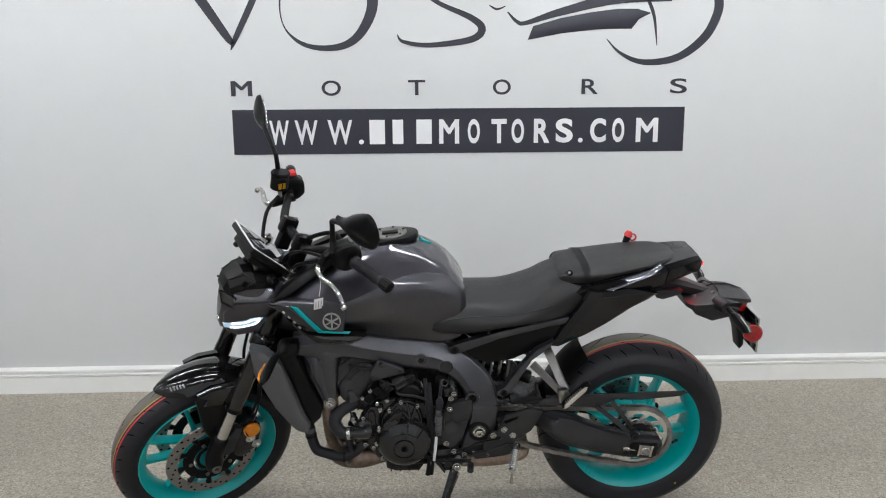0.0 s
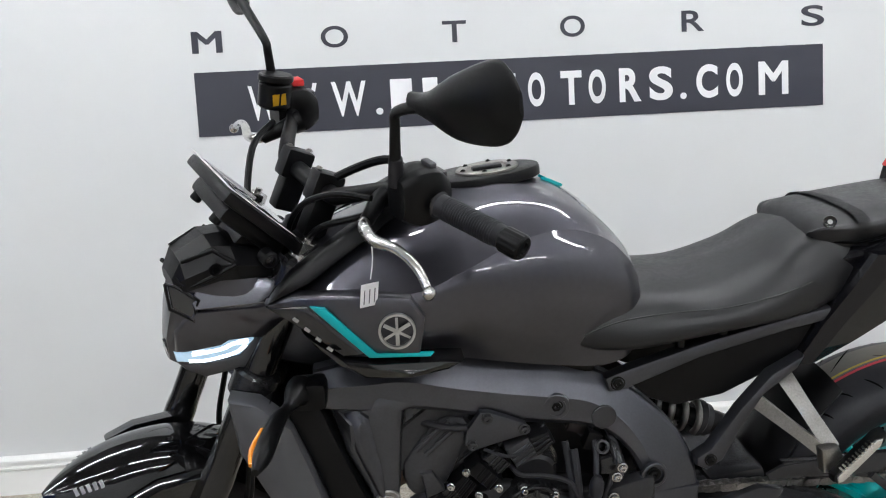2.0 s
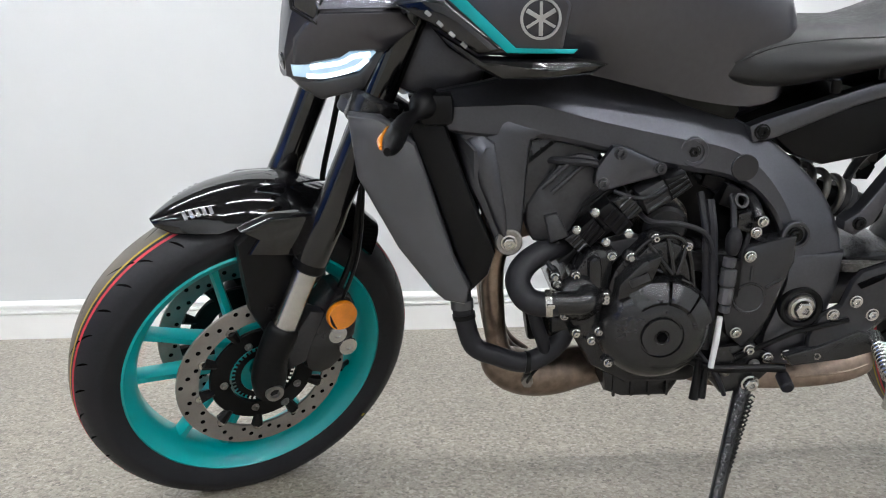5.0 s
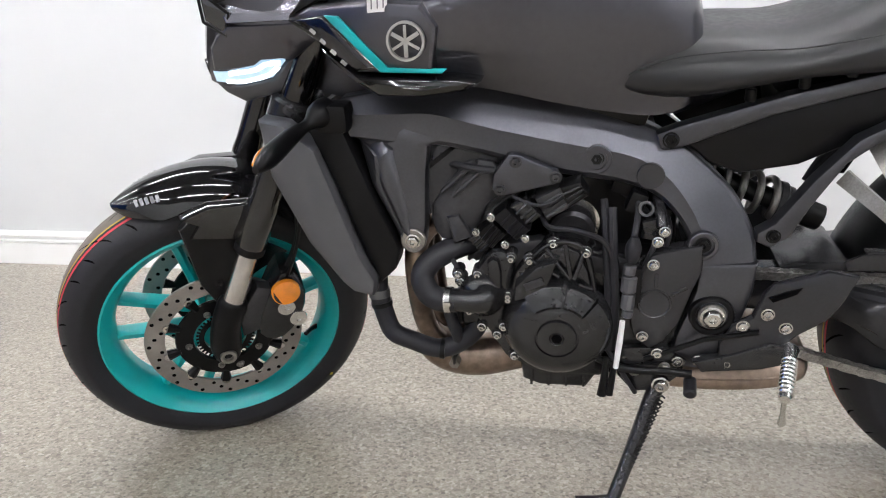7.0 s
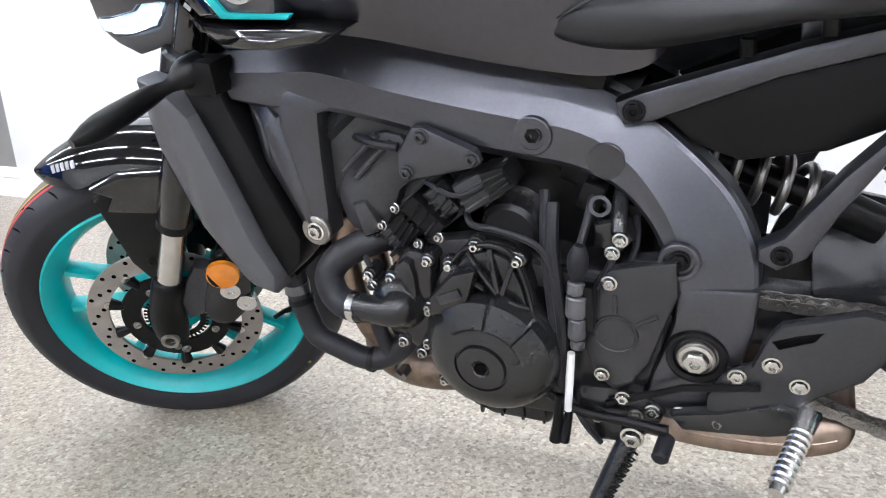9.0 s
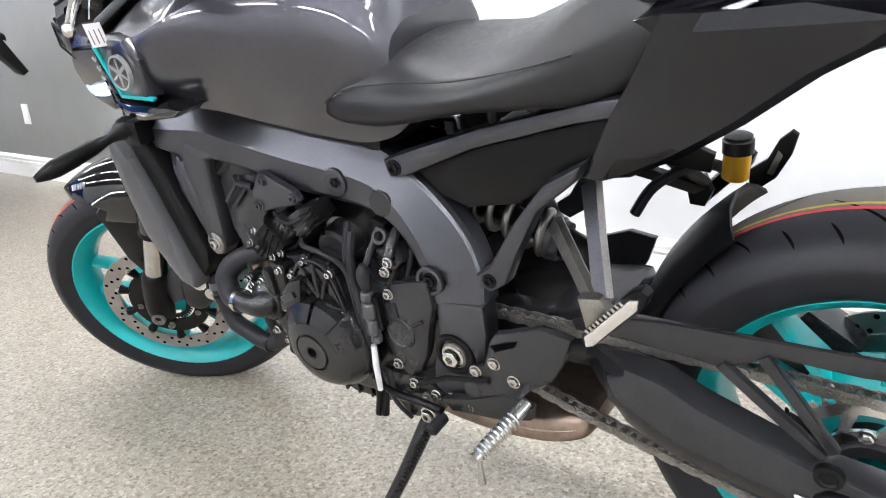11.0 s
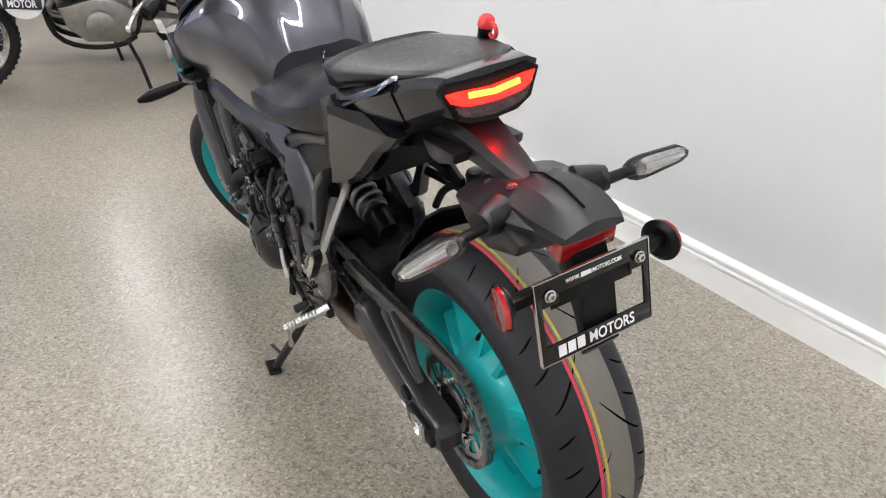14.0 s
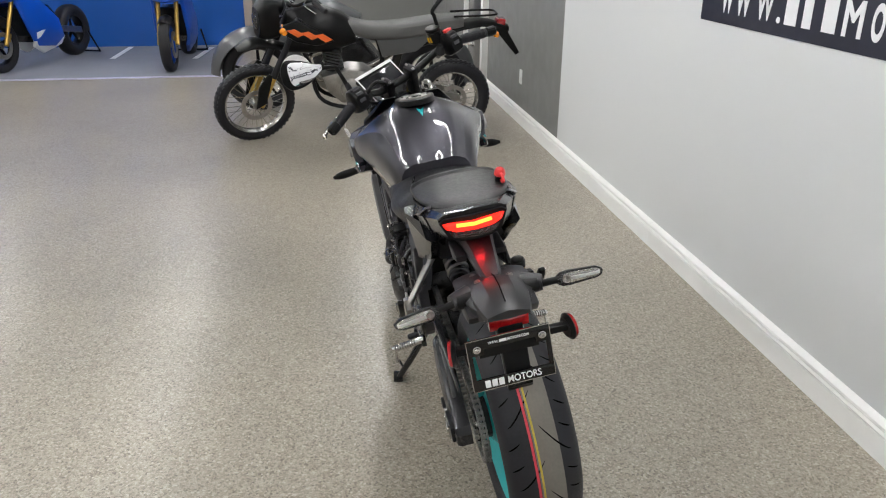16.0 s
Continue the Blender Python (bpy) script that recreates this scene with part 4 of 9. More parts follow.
spart("cowl_visor", creased([
    (-1.336, [[(0, 0.955), (0.028, 0.953)], [(0.028, 0.953), (0.038, 0.947)], [(0.038, 0.947), (0.034, 0.935)], [(0.034, 0.935), (0, 0.93)]]),
    (-1.322, [[(0, 0.984), (0.034, 0.981)], [(0.034, 0.981), (0.056, 0.962)], [(0.056, 0.962), (0.060, 0.942)], [(0.060, 0.942), (0, 0.94)]]),
    (-1.276, [[(0, 1.004), (0.044, 0.999)], [(0.044, 0.999), (0.072, 0.979)], [(0.072, 0.979), (0.078, 0.956)], [(0.078, 0.956), (0, 0.95)]]),
    (-1.250, [[(0, 1.002), (0.050, 0.997)], [(0.050, 0.997), (0.084, 0.977)], [(0.084, 0.977), (0.088, 0.955)], [(0.088, 0.955), (0, 0.95)]]),
    (-1.20, [[(0, 0.985), (0.055, 0.981)], [(0.055, 0.981), (0.092, 0.966)], [(0.092, 0.966), (0.094, 0.950)], [(0.094, 0.950), (0, 0.945)]]),
], 1, 2), M_PLAST, cowl, "black plastic upper cowl", 12)
STEER = STEER_TOP
# instrument screen
DASH = Matrix.Translation((-1.198, 0, 1.028)) @ Matrix.Rotation(radians(47), 4, "Y")
dash = spart("instrument_panel", turned(box((0, 0, 0), (0.175, 0.176, 0.020), None, 0.007), DASH), M_PLAST, None, "black instrument panel")
spart("instrument_screen", turned(box((0.004, 0, 0.0105), (0.150, 0.156, 0.003), None, 0.001), DASH), M_SCREEN, dash, "dark glossy instrument screen")
film_edge = spart("film_edge", turned(box((-0.088, 0, 0.0125), (0.012, 0.172, 0.0012), None, 0.0004), DASH), M_PAPER, dash, "pale edge of the protective film")
for sg in (-1, 1):
    spart("film_edge", turned(box((-0.02, sg * 0.083, 0.0125), (0.13, 0.005, 0.0012), None, 0.0004), DASH), M_PAPER, dash)
spart("instrument_back", turned(box((-0.005, 0, -0.022), (0.120, 0.14, 0.028), None, 0.010), DASH), M_PLAST, dash)
spart("instrument_bracket", turned(box((0.03, 0, -0.048), (0.07, 0.09, 0.036), None, 0.006), DASH), M_PLAST, dash)
for sg in (-1, 1):
    spart("instrument_bolt", turned(cyl((-0.055, sg * 0.045, -0.046), (-0.055, sg * 0.045, -0.03), 0.009, n=14, edge=0.002), DASH), M_PLAST, dash)

# handlebar
HSTEER = STEER @ Matrix.Translation((0.012, 0, -0.010)) @ Matrix.Diagonal((1, 0.91, 1, 1))


def hpart(name, bm, material, parent=None, label="", sharp=35):
    return part(name, turned(bm, HSTEER), material, parent or bike, label, sharp)


bar = hpart("handlebar", tube([(-0.985, -0.40, 1.085), (-1.030, -0.275, 1.105), (-1.052, -0.21, 1.108), (-1.098, -0.125, 1.078), (-1.108, -0.08, 1.068), (-1.108, 0.08, 1.068), (-1.098, 0.125, 1.078), (-1.052, 0.21, 1.108), (-1.030, 0.275, 1.105), (-0.985, 0.40, 1.085)], [0.011, 0.011, 0.0115, 0.0135, 0.0142, 0.0142, 0.0135, 0.0115, 0.011, 0.011], 16, 6), M_PLAST, None, "black tapered handlebar")
for sg in (-1, 1):
    grip = hpart("grip", tube([(-1.028, sg * 0.280, 1.1043), (-1.027, sg * 0.283, 1.104), (-1.0265, sg * 0.285, 1.1038), (-0.99, sg * 0.385, 1.0875), (-0.989, sg * 0.388, 1.087)], [0.016, 0.020, 0.017, 0.0165, 0.015], 18), M_RUBBER, bar, "ribbed black rubber grip")
    bm = bmesh.new()
    for i in range(22):
        t = 0.12 + 0.8 * i / 21
        p = Vector((-1.0265, sg * 0.285, 1.1038)).lerp(Vector((-0.99, sg * 0.385, 1.0875)), t)
        d = Vector((0.0365, sg * 0.1, -0.0163)).normalized()
        lathe([(-0.0015, 0.0165), (-0.0008, 0.0178), (0.0008, 0.0178), (0.0015, 0.0165)], p, d, 18, bm=bm)
    hpart("grip_rib", bm, M_RUBBER, grip)
    e0, e1 = Vector((-0.989, sg * 0.389, 1.0868)), Vector((-0.977, sg * 0.425, 1.0815))
    ax = (e1 - e0).normalized()
    u = ax.orthogonal().normalized()
    w = ax.cross(u)
    bm = bmesh.new()
    rings(bm, [[e0 + ax * h + (u * math.cos(a) + w * math.sin(a)) * (r + (k if i % 4 < 2 else 0.0)) for i, a in enumerate(2 * math.pi * i / 56 for i in range(56))] for h, r, k in ((0.0, 0.015, 0), (0.003, 0.0175, 0), (0.006, 0.0172, 0.0012), (0.032, 0.0172, 0.0012), (0.035, 0.0175, 0), (0.038, 0.015, 0), (0.038, 0.009, 0), (0.034, 0.008, 0))])
    hpart("bar_end", bm, M_PLAST, bar, "knurled black bar end weight")
    sw = hpart("switch_box", loft([
        (-1.075, half((0, 1.138), (0.018, 1.136), (0.026, 1.115), (0.022, 1.085), (0, 1.080))),
        (-1.05, half((0, 1.150), (0.026, 1.148), (0.034, 1.115), (0.028, 1.072), (0, 1.068))),
        (-1.02, half((0, 1.148), (0.026, 1.146), (0.034, 1.115), (0.028, 1.075), (0, 1.07))),
        (-0.998, half((0, 1.130), (0.018, 1.128), (0.026, 1.11), (0.02, 1.085), (0, 1.082))),
    ], 3, 3), M_PLAST, bar, "black handlebar switch box")
    for o in [sw]:
        for v in o.data.vertices:
            q = HSTEER.inverted() @ v.co
            v.co = HSTEER @ Vector((q.x, q.y + sg * 0.243, q.z))
    for dx, dz, w in ((-0.006, 0.040, 0.016), (0.012, 0.026, 0.012), (0.014, 0.004, 0.014)):
        hpart("switch", box((-1.035 + dx + 0.018, sg * 0.243, 1.108 + dz), (0.012, 0.028, w), None, 0.003), M_SHROUD, sw)
    for y in (0.062,):
        cl = hpart("bar_clamp", box((-1.108, sg * y, 1.072), (0.050, 0.036, 0.050), Matrix.Rotation(RAKE, 4, "Y"), 0.007), M_PLAST, bar, "black handlebar clamp")
        hpart("clamp_riser", box((-1.122, sg * y, 1.028), (0.040, 0.034, 0.07), Matrix.Rotation(RAKE, 4, "Y"), 0.006), M_PLAST, cl)
        for dx in (-0.017, 0.017):
            hpart("clamp_screw", bolt((-1.098 + dx, sg * y, 1.096 - dx * 0.45), (0.42, 0, 0.9), 0.006, 0.004), M_DULLSTEEL, cl)
    # lever with ball end
    lev = hpart("lever", tube([(-1.098, sg * 0.203, 1.076), (-1.116, sg * 0.225, 1.070), (-1.120, sg * 0.265, 1.064), (-1.110, sg * 0.315, 1.068), (-1.105, sg * 0.360, 1.060), (-1.106, sg * 0.392, 1.044)], [0.007, 0.010, 0.009, 0.0075, 0.0065, 0.006], 12, 5), M_STEEL, bar, "polished alloy lever")
    hpart("lever_ball", lathe([(-0.009, 0), (-0.0075, 0.005), (-0.004, 0.0085), (0, 0.0095), (0.004, 0.0085), (0.0075, 0.005), (0.009, 0)], (-1.1065, sg * 0.398, 1.039), (0, 1, 0), 14), M_STEEL, lev)
    hpart("lever_perch", tube([(-1.045, sg * 0.19, 1.102), (-1.078, sg * 0.195, 1.090), (-1.108, sg * 0.215, 1.072)], [0.020, 0.014, 0.011], 12, 3), M_PLAST, lev)
    # mirror
    msec = [(-0.066, half((0, 0.012), (0.006, 0.010), (0.010, 0), (0.006, -0.010), (0, -0.012))), (-0.040, half((0, 0.013), (0.010, 0.010), (0.018, 0), (0.010, -0.021), (0, -0.024))), (0, half((0, 0.035), (0.016, 0.029), (0.028, 0), (0.014, -0.040), (0, -0.046))), (0.045, half((0, 0.050), (0.014, 0.042), (0.024, -0.002), (0.012, -0.044), (0, -0.049))), (0.064, half((0, 0.038), (0.008, 0.032), (0.014, -0.004), (0.007, -0.032), (0, -0.036))), (0.074, half((0, 0.014), (0.003, 0.011), (0.005, -0.003), (0.003, -0.012), (0, -0.015)))]
    head = STEER @ Matrix.Translation((-1.048 if sg < 0 else -1.046, -0.345 if sg < 0 else 0.40, 1.268 if sg < 0 else 1.278)) @ Matrix.Rotation(radians(sg * 78), 4, "Z") @ Matrix.Rotation(radians(-12), 4, "Y") @ Matrix.Diagonal((1.28 if sg < 0 else 1.0, 1, 0.98, 1))
    bm = loft(msec, 5, 4)
    for v in bm.verts:
        if v.co.y * sg < 0:
            v.co.y *= 0.3
    mir = part("mirror", turned(bm, head), M_PLAST, bar, "black mirror housing")
    outline = [(-0.058, 0.007), (-0.04, 0.012), (0.0, 0.031), (0.045, 0.044), (0.060, 0.030), (0.062, -0.004), (0.058, -0.030), (0.042, -0.043), (0.0, -0.041), (-0.04, -0.023), (-0.058, -0.010)]
    part("mirror_glass", turned(slab([(a * 0.9, b * 0.92) for a, b in outline], -sg * 0.0098, -sg * 0.006, 0.001, 2), head), M_MIRROR, mir, "silver mirror glass")
    mstem = [(-1.07, sg * 0.235, 1.125), (-1.075, sg * 0.24, 1.17), (-1.078, sg * 0.245, 1.215), (-1.080, sg * 0.255, 1.238), (-1.075, sg * (0.325 if sg < 0 else 0.38), 1.262 if sg < 0 else 1.28)]
    hpart("mirror_stem", tube(mstem, [0.011, 0.0085, 0.0075, 0.0075, 0.009], 12, 4), M_PLAST, mir)
    hpart("stem_boot", cyl((-1.07, sg * 0.235, 1.125), (-1.074, sg * 0.239, 1.17), 0.0125, 0.010, 16, 0.003), M_RUBBER, mir)
# brake fluid reservoir on the far side, and a red strap
res = hpart("brake_reservoir", cyl((-1.085, 0.215, 1.125), (-1.078, 0.215, 1.170), 0.029, n=24, edge=0.004), M_PLAST, None, "black brake fluid reservoir")
hpart("reservoir_cap", cyl((-1.078, 0.215, 1.170), (-1.076, 0.215, 1.184), 0.031, n=16, edge=0.003), M_PLAST, res)
hpart("warning_label", box((-1.083, 0.187, 1.145), (0.024, 0.0015, 0.020), None, 0), M_AMBERFLUID, res, "small yellow label")
hpart("stop_switch", box((-1.03, 0.243, 1.158), (0.022, 0.03, 0.012), None, 0.003), M_REDCAP, bar, "red stop switch")
# clutch cable, wiring looms
for pts, r in (([(-1.10, -0.215, 1.105), (-1.135, -0.16, 1.10), (-1.16, -0.09, 1.06), (-1.165, -0.04, 0.99), (-1.15, -0.03, 0.90)], 0.005), ([(-1.04, -0.215, 1.09), (-1.09, -0.16, 1.055), (-1.14, -0.10, 1.02), (-1.16, -0.06, 0.95)], 0.0055), ([(-1.04, -0.22, 1.10), (-1.03, -0.16, 1.13), (-1.06, -0.10, 1.11), (-1.12, -0.05, 1.06), (-1.15, 0.0, 0.97)], 0.007), ([(-1.09, 0.21, 1.10), (-1.15, 0.15, 1.08), (-1.19, 0.08, 1.0), (-1.20, 0.05, 0.90)], 0.006)):
    hpart("cable", tube(pts, r, 8, 5), M_PLAST, None, "black cable")
# paper tag tied to the lever
tag = spart("paper_tag", box((-1.128, -0.262, 0.985), (0.027, 0.0008, 0.036), Matrix.Rotation(radians(4), 4, "Y"), 0), M_PAPER, None, "white paper tag hung on a string")
spart("tag_string", tube([(-1.105, -0.222, 1.062), (-1.116, -0.25, 1.035), (-1.126, -0.262, 1.009)], 0.0009, 5, 4), M_WHITEPLAST, tag)
for i in range(3):
    spart("bar", box((-1.136 + i * 0.008, -0.2627, 0.983), (0.0016, 0.0004, 0.022), Matrix.Rotation(radians(4), 4, "Y"), 0), M_INK, tag, "plain grey bar")

# tank and its side covers
COVER_AT = Matrix.Translation((-0.013, 0, -0.010))


def cpart(name, bm, material, parent=None, label="", sharp=35):
    return part(name, turned(bm, COVER_AT), material, parent or bike, label, sharp)


tank = bpart("fuel_tank", creased([
    (-1.1, [[(0, 0.965), (0.045, 0.963)], [(0.045, 0.963), (0.103, 0.9465), (0.16, 0.914)], [(0.16, 0.914), (0.165, 0.902), (0.162, 0.888), (0.15, 0.87)], [(0.15, 0.87), (0, 0.86)]]),
    (-1.04, [[(0, 0.994), (0.05, 0.99)], [(0.05, 0.99), (0.125, 0.962), (0.2, 0.918)], [(0.2, 0.918), (0.206, 0.9), (0.204, 0.868), (0.18, 0.835)], [(0.18, 0.835), (0, 0.82)]]),
    (-0.945, [[(0, 1.022), (0.056, 1.017)], [(0.056, 1.017), (0.141, 0.9765), (0.226, 0.92)], [(0.226, 0.92), (0.231, 0.902), (0.226, 0.86), (0.185, 0.808)], [(0.185, 0.808), (0, 0.8)]]),
    (-0.87, [[(0, 1.038), (0.062, 1.032)], [(0.062, 1.032), (0.137, 0.9955), (0.212, 0.943)], [(0.212, 0.943), (0.22, 0.918), (0.212, 0.862), (0.165, 0.79)], [(0.165, 0.79), (0, 0.78)]]),
    (-0.79, [[(0, 1.045), (0.066, 1.037)], [(0.066, 1.037), (0.119, 1.01), (0.172, 0.968)], [(0.172, 0.968), (0.192, 0.925), (0.19, 0.862), (0.148, 0.768)], [(0.148, 0.768), (0, 0.76)]]),
    (-0.71, [[(0, 1.03), (0.06, 1.022)], [(0.06, 1.022), (0.1, 1.007), (0.14, 0.976)], [(0.14, 0.976), (0.168, 0.925), (0.17, 0.856), (0.13, 0.748)], [(0.13, 0.748), (0, 0.74)]]),
    (-0.64, [[(0, 0.985), (0.05, 0.98)], [(0.05, 0.98), (0.085, 0.975), (0.12, 0.954)], [(0.12, 0.954), (0.146, 0.905), (0.148, 0.845), (0.12, 0.738)], [(0.12, 0.738), (0, 0.73)]]),
    (-0.595, [[(0, 0.932), (0.04, 0.93)], [(0.04, 0.93), (0.074, 0.93), (0.108, 0.914)], [(0.108, 0.914), (0.128, 0.878), (0.132, 0.826), (0.11, 0.745)], [(0.11, 0.745), (0, 0.74)]]),
    (-0.575, [[(0, 0.895), (0.034, 0.893)], [(0.034, 0.893), (0.066, 0.8945), (0.098, 0.88)], [(0.098, 0.88), (0.112, 0.856), (0.113, 0.808), (0.095, 0.76)], [(0.095, 0.76), (0, 0.755)]]),
], 7, 4), M_GREY, None, "dark grey metallic fuel tank", 14)
# filler island and cap
CAPM = Matrix.Translation((-0.812, 0, 1.043)) @ Matrix.Rotation(radians(-6), 4, "Y")
isl = [(0.085 * math.cos(a) + (0.012 if math.cos(a) > 0 else -0.012), (0.062 if math.cos(a) > 0 else 0.068) * math.sin(a)) for a in (2 * math.pi * i / 36 for i in range(36))]
bm = slab(isl, 0.006, -0.012, 0.005)
bpart("filler_surround", turned(bm, CAPM @ Matrix(((1, 0, 0, 0), (0, 0, 1, 0), (0, 1, 0, 0), (0, 0, 0, 1)))), M_PLAST, tank, "matt black filler surround")
cap = bpart("filler_cap", turned(lathe([(0.004, 0.052), (0.009, 0.052), (0.011, 0.049), (0.0105, 0.036), (0.0075, 0.034), (0.0075, 0.0)], (0.01, 0, 0), (0, 0, 1), 40), CAPM), M_DULLSTEEL, tank, "steel filler cap ring")
bpart("cap_flap", turned(box((0.01, 0, 0.0095), (0.05, 0.024, 0.008), None, 0.004), CAPM), M_PLAST, cap)
for i in range(6):
    a = 2 * math.pi * (i + 0.3) / 6
    bpart("cap_screw", turned(bolt((0.01 + 0.043 * math.cos(a), 0.043 * math.sin(a), 0.0107), (0, 0, 1), 0.0045, 0.003), CAPM), M_PLAST, cap)
bpart("tank_decal", turned(slab([(-0.02, -0.012), (0.0, -0.006), (0.022, 0.0), (0.0, 0.006), (-0.02, 0.012), (-0.008, 0)], 0.001, -0.004, 0.0005), Matrix.Translation((-0.695, 0, 1.0255)) @ Matrix.Rotation(radians(24), 4, "Y") @ Matrix(((1, 0, 0, 0), (0, 0, 1, 0), (0, 1, 0, 0), (0, 0, 0, 1)))), M_TEALTAPE, tank, "small teal arrow decal")
for sg in (-1, 1):
    fy = lambda x, z, sg=sg: sg * (float(np.interp(x, [-1.15, -1.10, -1.04, -0.95, -0.87], [0.165, 0.192, 0.222, 0.247, 0.232])) + 0.10 * (z - 0.88) * (1 if z < 0.90 else 0))
    cov = cpart("intake_cover", slab([(-1.148, 0.907), (-1.10, 0.926), (-1.00, 0.934), (-0.935, 0.930), (-0.915, 0.90), (-0.925, 0.842), (-0.985, 0.838), (-1.035, 0.838), (-1.09, 0.878)], 0, -sg * 0.03, 0.006, yfun=fy), M_GREY, None, "dark grey air intake cover")
    cpart("intake_lip", slab([(-1.095, 0.873), (-1.035, 0.835), (-0.985, 0.833), (-0.90, 0.832), (-0.862, 0.824), (-0.885, 0.812), (-0.94, 0.808), (-1.005, 0.806), (-1.035, 0.822), (-1.075, 0.848)], 0, -sg * 0.05, 0.009, yfun=lambda x, z, fy=fy, sg=sg: fy(x, 0.86) + sg * 0.004), M_GLOSS, cov, "gloss black intake lip")
    cpart("intake_duct", slab([(-1.146, 0.904), (-1.082, 0.914), (-1.00, 0.845), (-1.035, 0.840), (-1.092, 0.876)], 0, -sg * 0.02, 0.004, yfun=lambda x, z, fy=fy, sg=sg: fy(x, z) + sg * 0.003), M_GLOSS, cov, "gloss black intake panel")
    cpart("teal_stripe", slab([(-1.078, 0.914), (-1.056, 0.914), (-0.987, 0.8475), (-0.906, 0.8445), (-0.912, 0.839), (-0.998, 0.841)], 0, -sg * 0.006, 0.0008, yfun=lambda x, z, fy=fy, sg=sg: fy(x, z) + sg * 0.0045), M_TEALTAPE, cov, "bright teal decal stripe")
    ring = cpart("badge", lathe([(-0.004, 0.026), (0.003, 0.026), (0.003, 0.0228), (-0.004, 0.0228)], (-0.957, fy(-0.957, 0.884) + sg * 0.002, 0.884), (-0.06 * 1, sg, 0.02), 36, True), [M_SILVER], cov, "round silver badge ring")
    for i in range(6):
        a = radians(30 + 60 * i)
        c = Vector((-0.957, fy(-0.957, 0.884) + sg * 0.0035, 0.884))
        cpart("badge_bar", box(c + Vector((0.0105 * math.cos(a), 0, 0.0105 * math.sin(a))), (0.021, 0.0015, 0.0038 if i % 2 else 0.0055), Matrix.Rotation(-a, 4, "Y"), 0.0005), M_SILVER, ring)
    for i in range(4):
        x = -1.10 + i * 0.0155
        z = 0.892 - i * 0.0135
        cpart("bar", box((x, fy(x, z) + sg * 0.004, z), (0.009, 0.001, 0.005), Matrix.Rotation(radians(42), 4, "Y"), 0), M_SILVER, cov, "plain grey bar")
    # black spar between cowl and tank
    bpart("cowl_stay", slab([(-1.155, 0.900), (-1.09, 0.928), (-0.96, 1.005), (-0.93, 1.035), (-0.965, 1.03), (-1.06, 0.975), (-1.12, 0.94)], sg * 0.178, sg * 0.13, 0.006, yfun=lambda x, z, sg=sg: -sg * 0.75 * max(0, z - 0.93)), M_PLAST, tank, "matt black tank shoulder trim")

# seats
seat = bpart("rider_seat", loft([
    (-0.690, half((0, 0.79), (0.05, 0.79), (0.13, 0.800), (0.138, 0.793), (0.12, 0.782), (0, 0.778))),
    (-0.655, half((0, 0.825), (0.06, 0.828), (0.130, 0.828), (0.150, 0.798), (0.13, 0.772), (0, 0.77))),
    (-0.60, half((0, 0.862), (0.07, 0.858), (0.125, 0.842), (0.156, 0.803), (0.135, 0.768), (0, 0.765))),
    (-0.54, half((0, 0.866), (0.07, 0.860), (0.122, 0.844), (0.160, 0.806), (0.138, 0.776), (0, 0.775))),
    (-0.45, half((0, 0.868), (0.08, 0.860), (0.132, 0.842), (0.166, 0.815), (0.140, 0.792), (0, 0.79))),
    (-0.36, half((0, 0.896), (0.085, 0.886), (0.132, 0.862), (0.154, 0.828), (0.132, 0.797), (0, 0.795))),
    (-0.30, half((0, 0.930), (0.085, 0.918), (0.120, 0.886), (0.138, 0.845), (0.118, 0.800), (0, 0.80))),
    (-0.245, half((0, 0.944), (0.08, 0.932), (0.110, 0.902), (0.122, 0.860), (0.105, 0.815), (0, 0.81))),
    (-0.20, half((0, 0.93), (0.07, 0.920), (0.100, 0.897), (0.108, 0.872), (0.095, 0.84), (0, 0.84))),
], 6, 4), M_SEAT, None, "black vinyl rider seat", 40)
bpart("seat_seam", tube([(-0.675, -0.146, 0.803), (-0.62, -0.155, 0.826), (-0.54, -0.158, 0.835), (-0.45, -0.160, 0.838), (-0.36, -0.151, 0.850), (-0.30, -0.137, 0.862)], 0.0012, 6, 5), M_SEAT, seat)
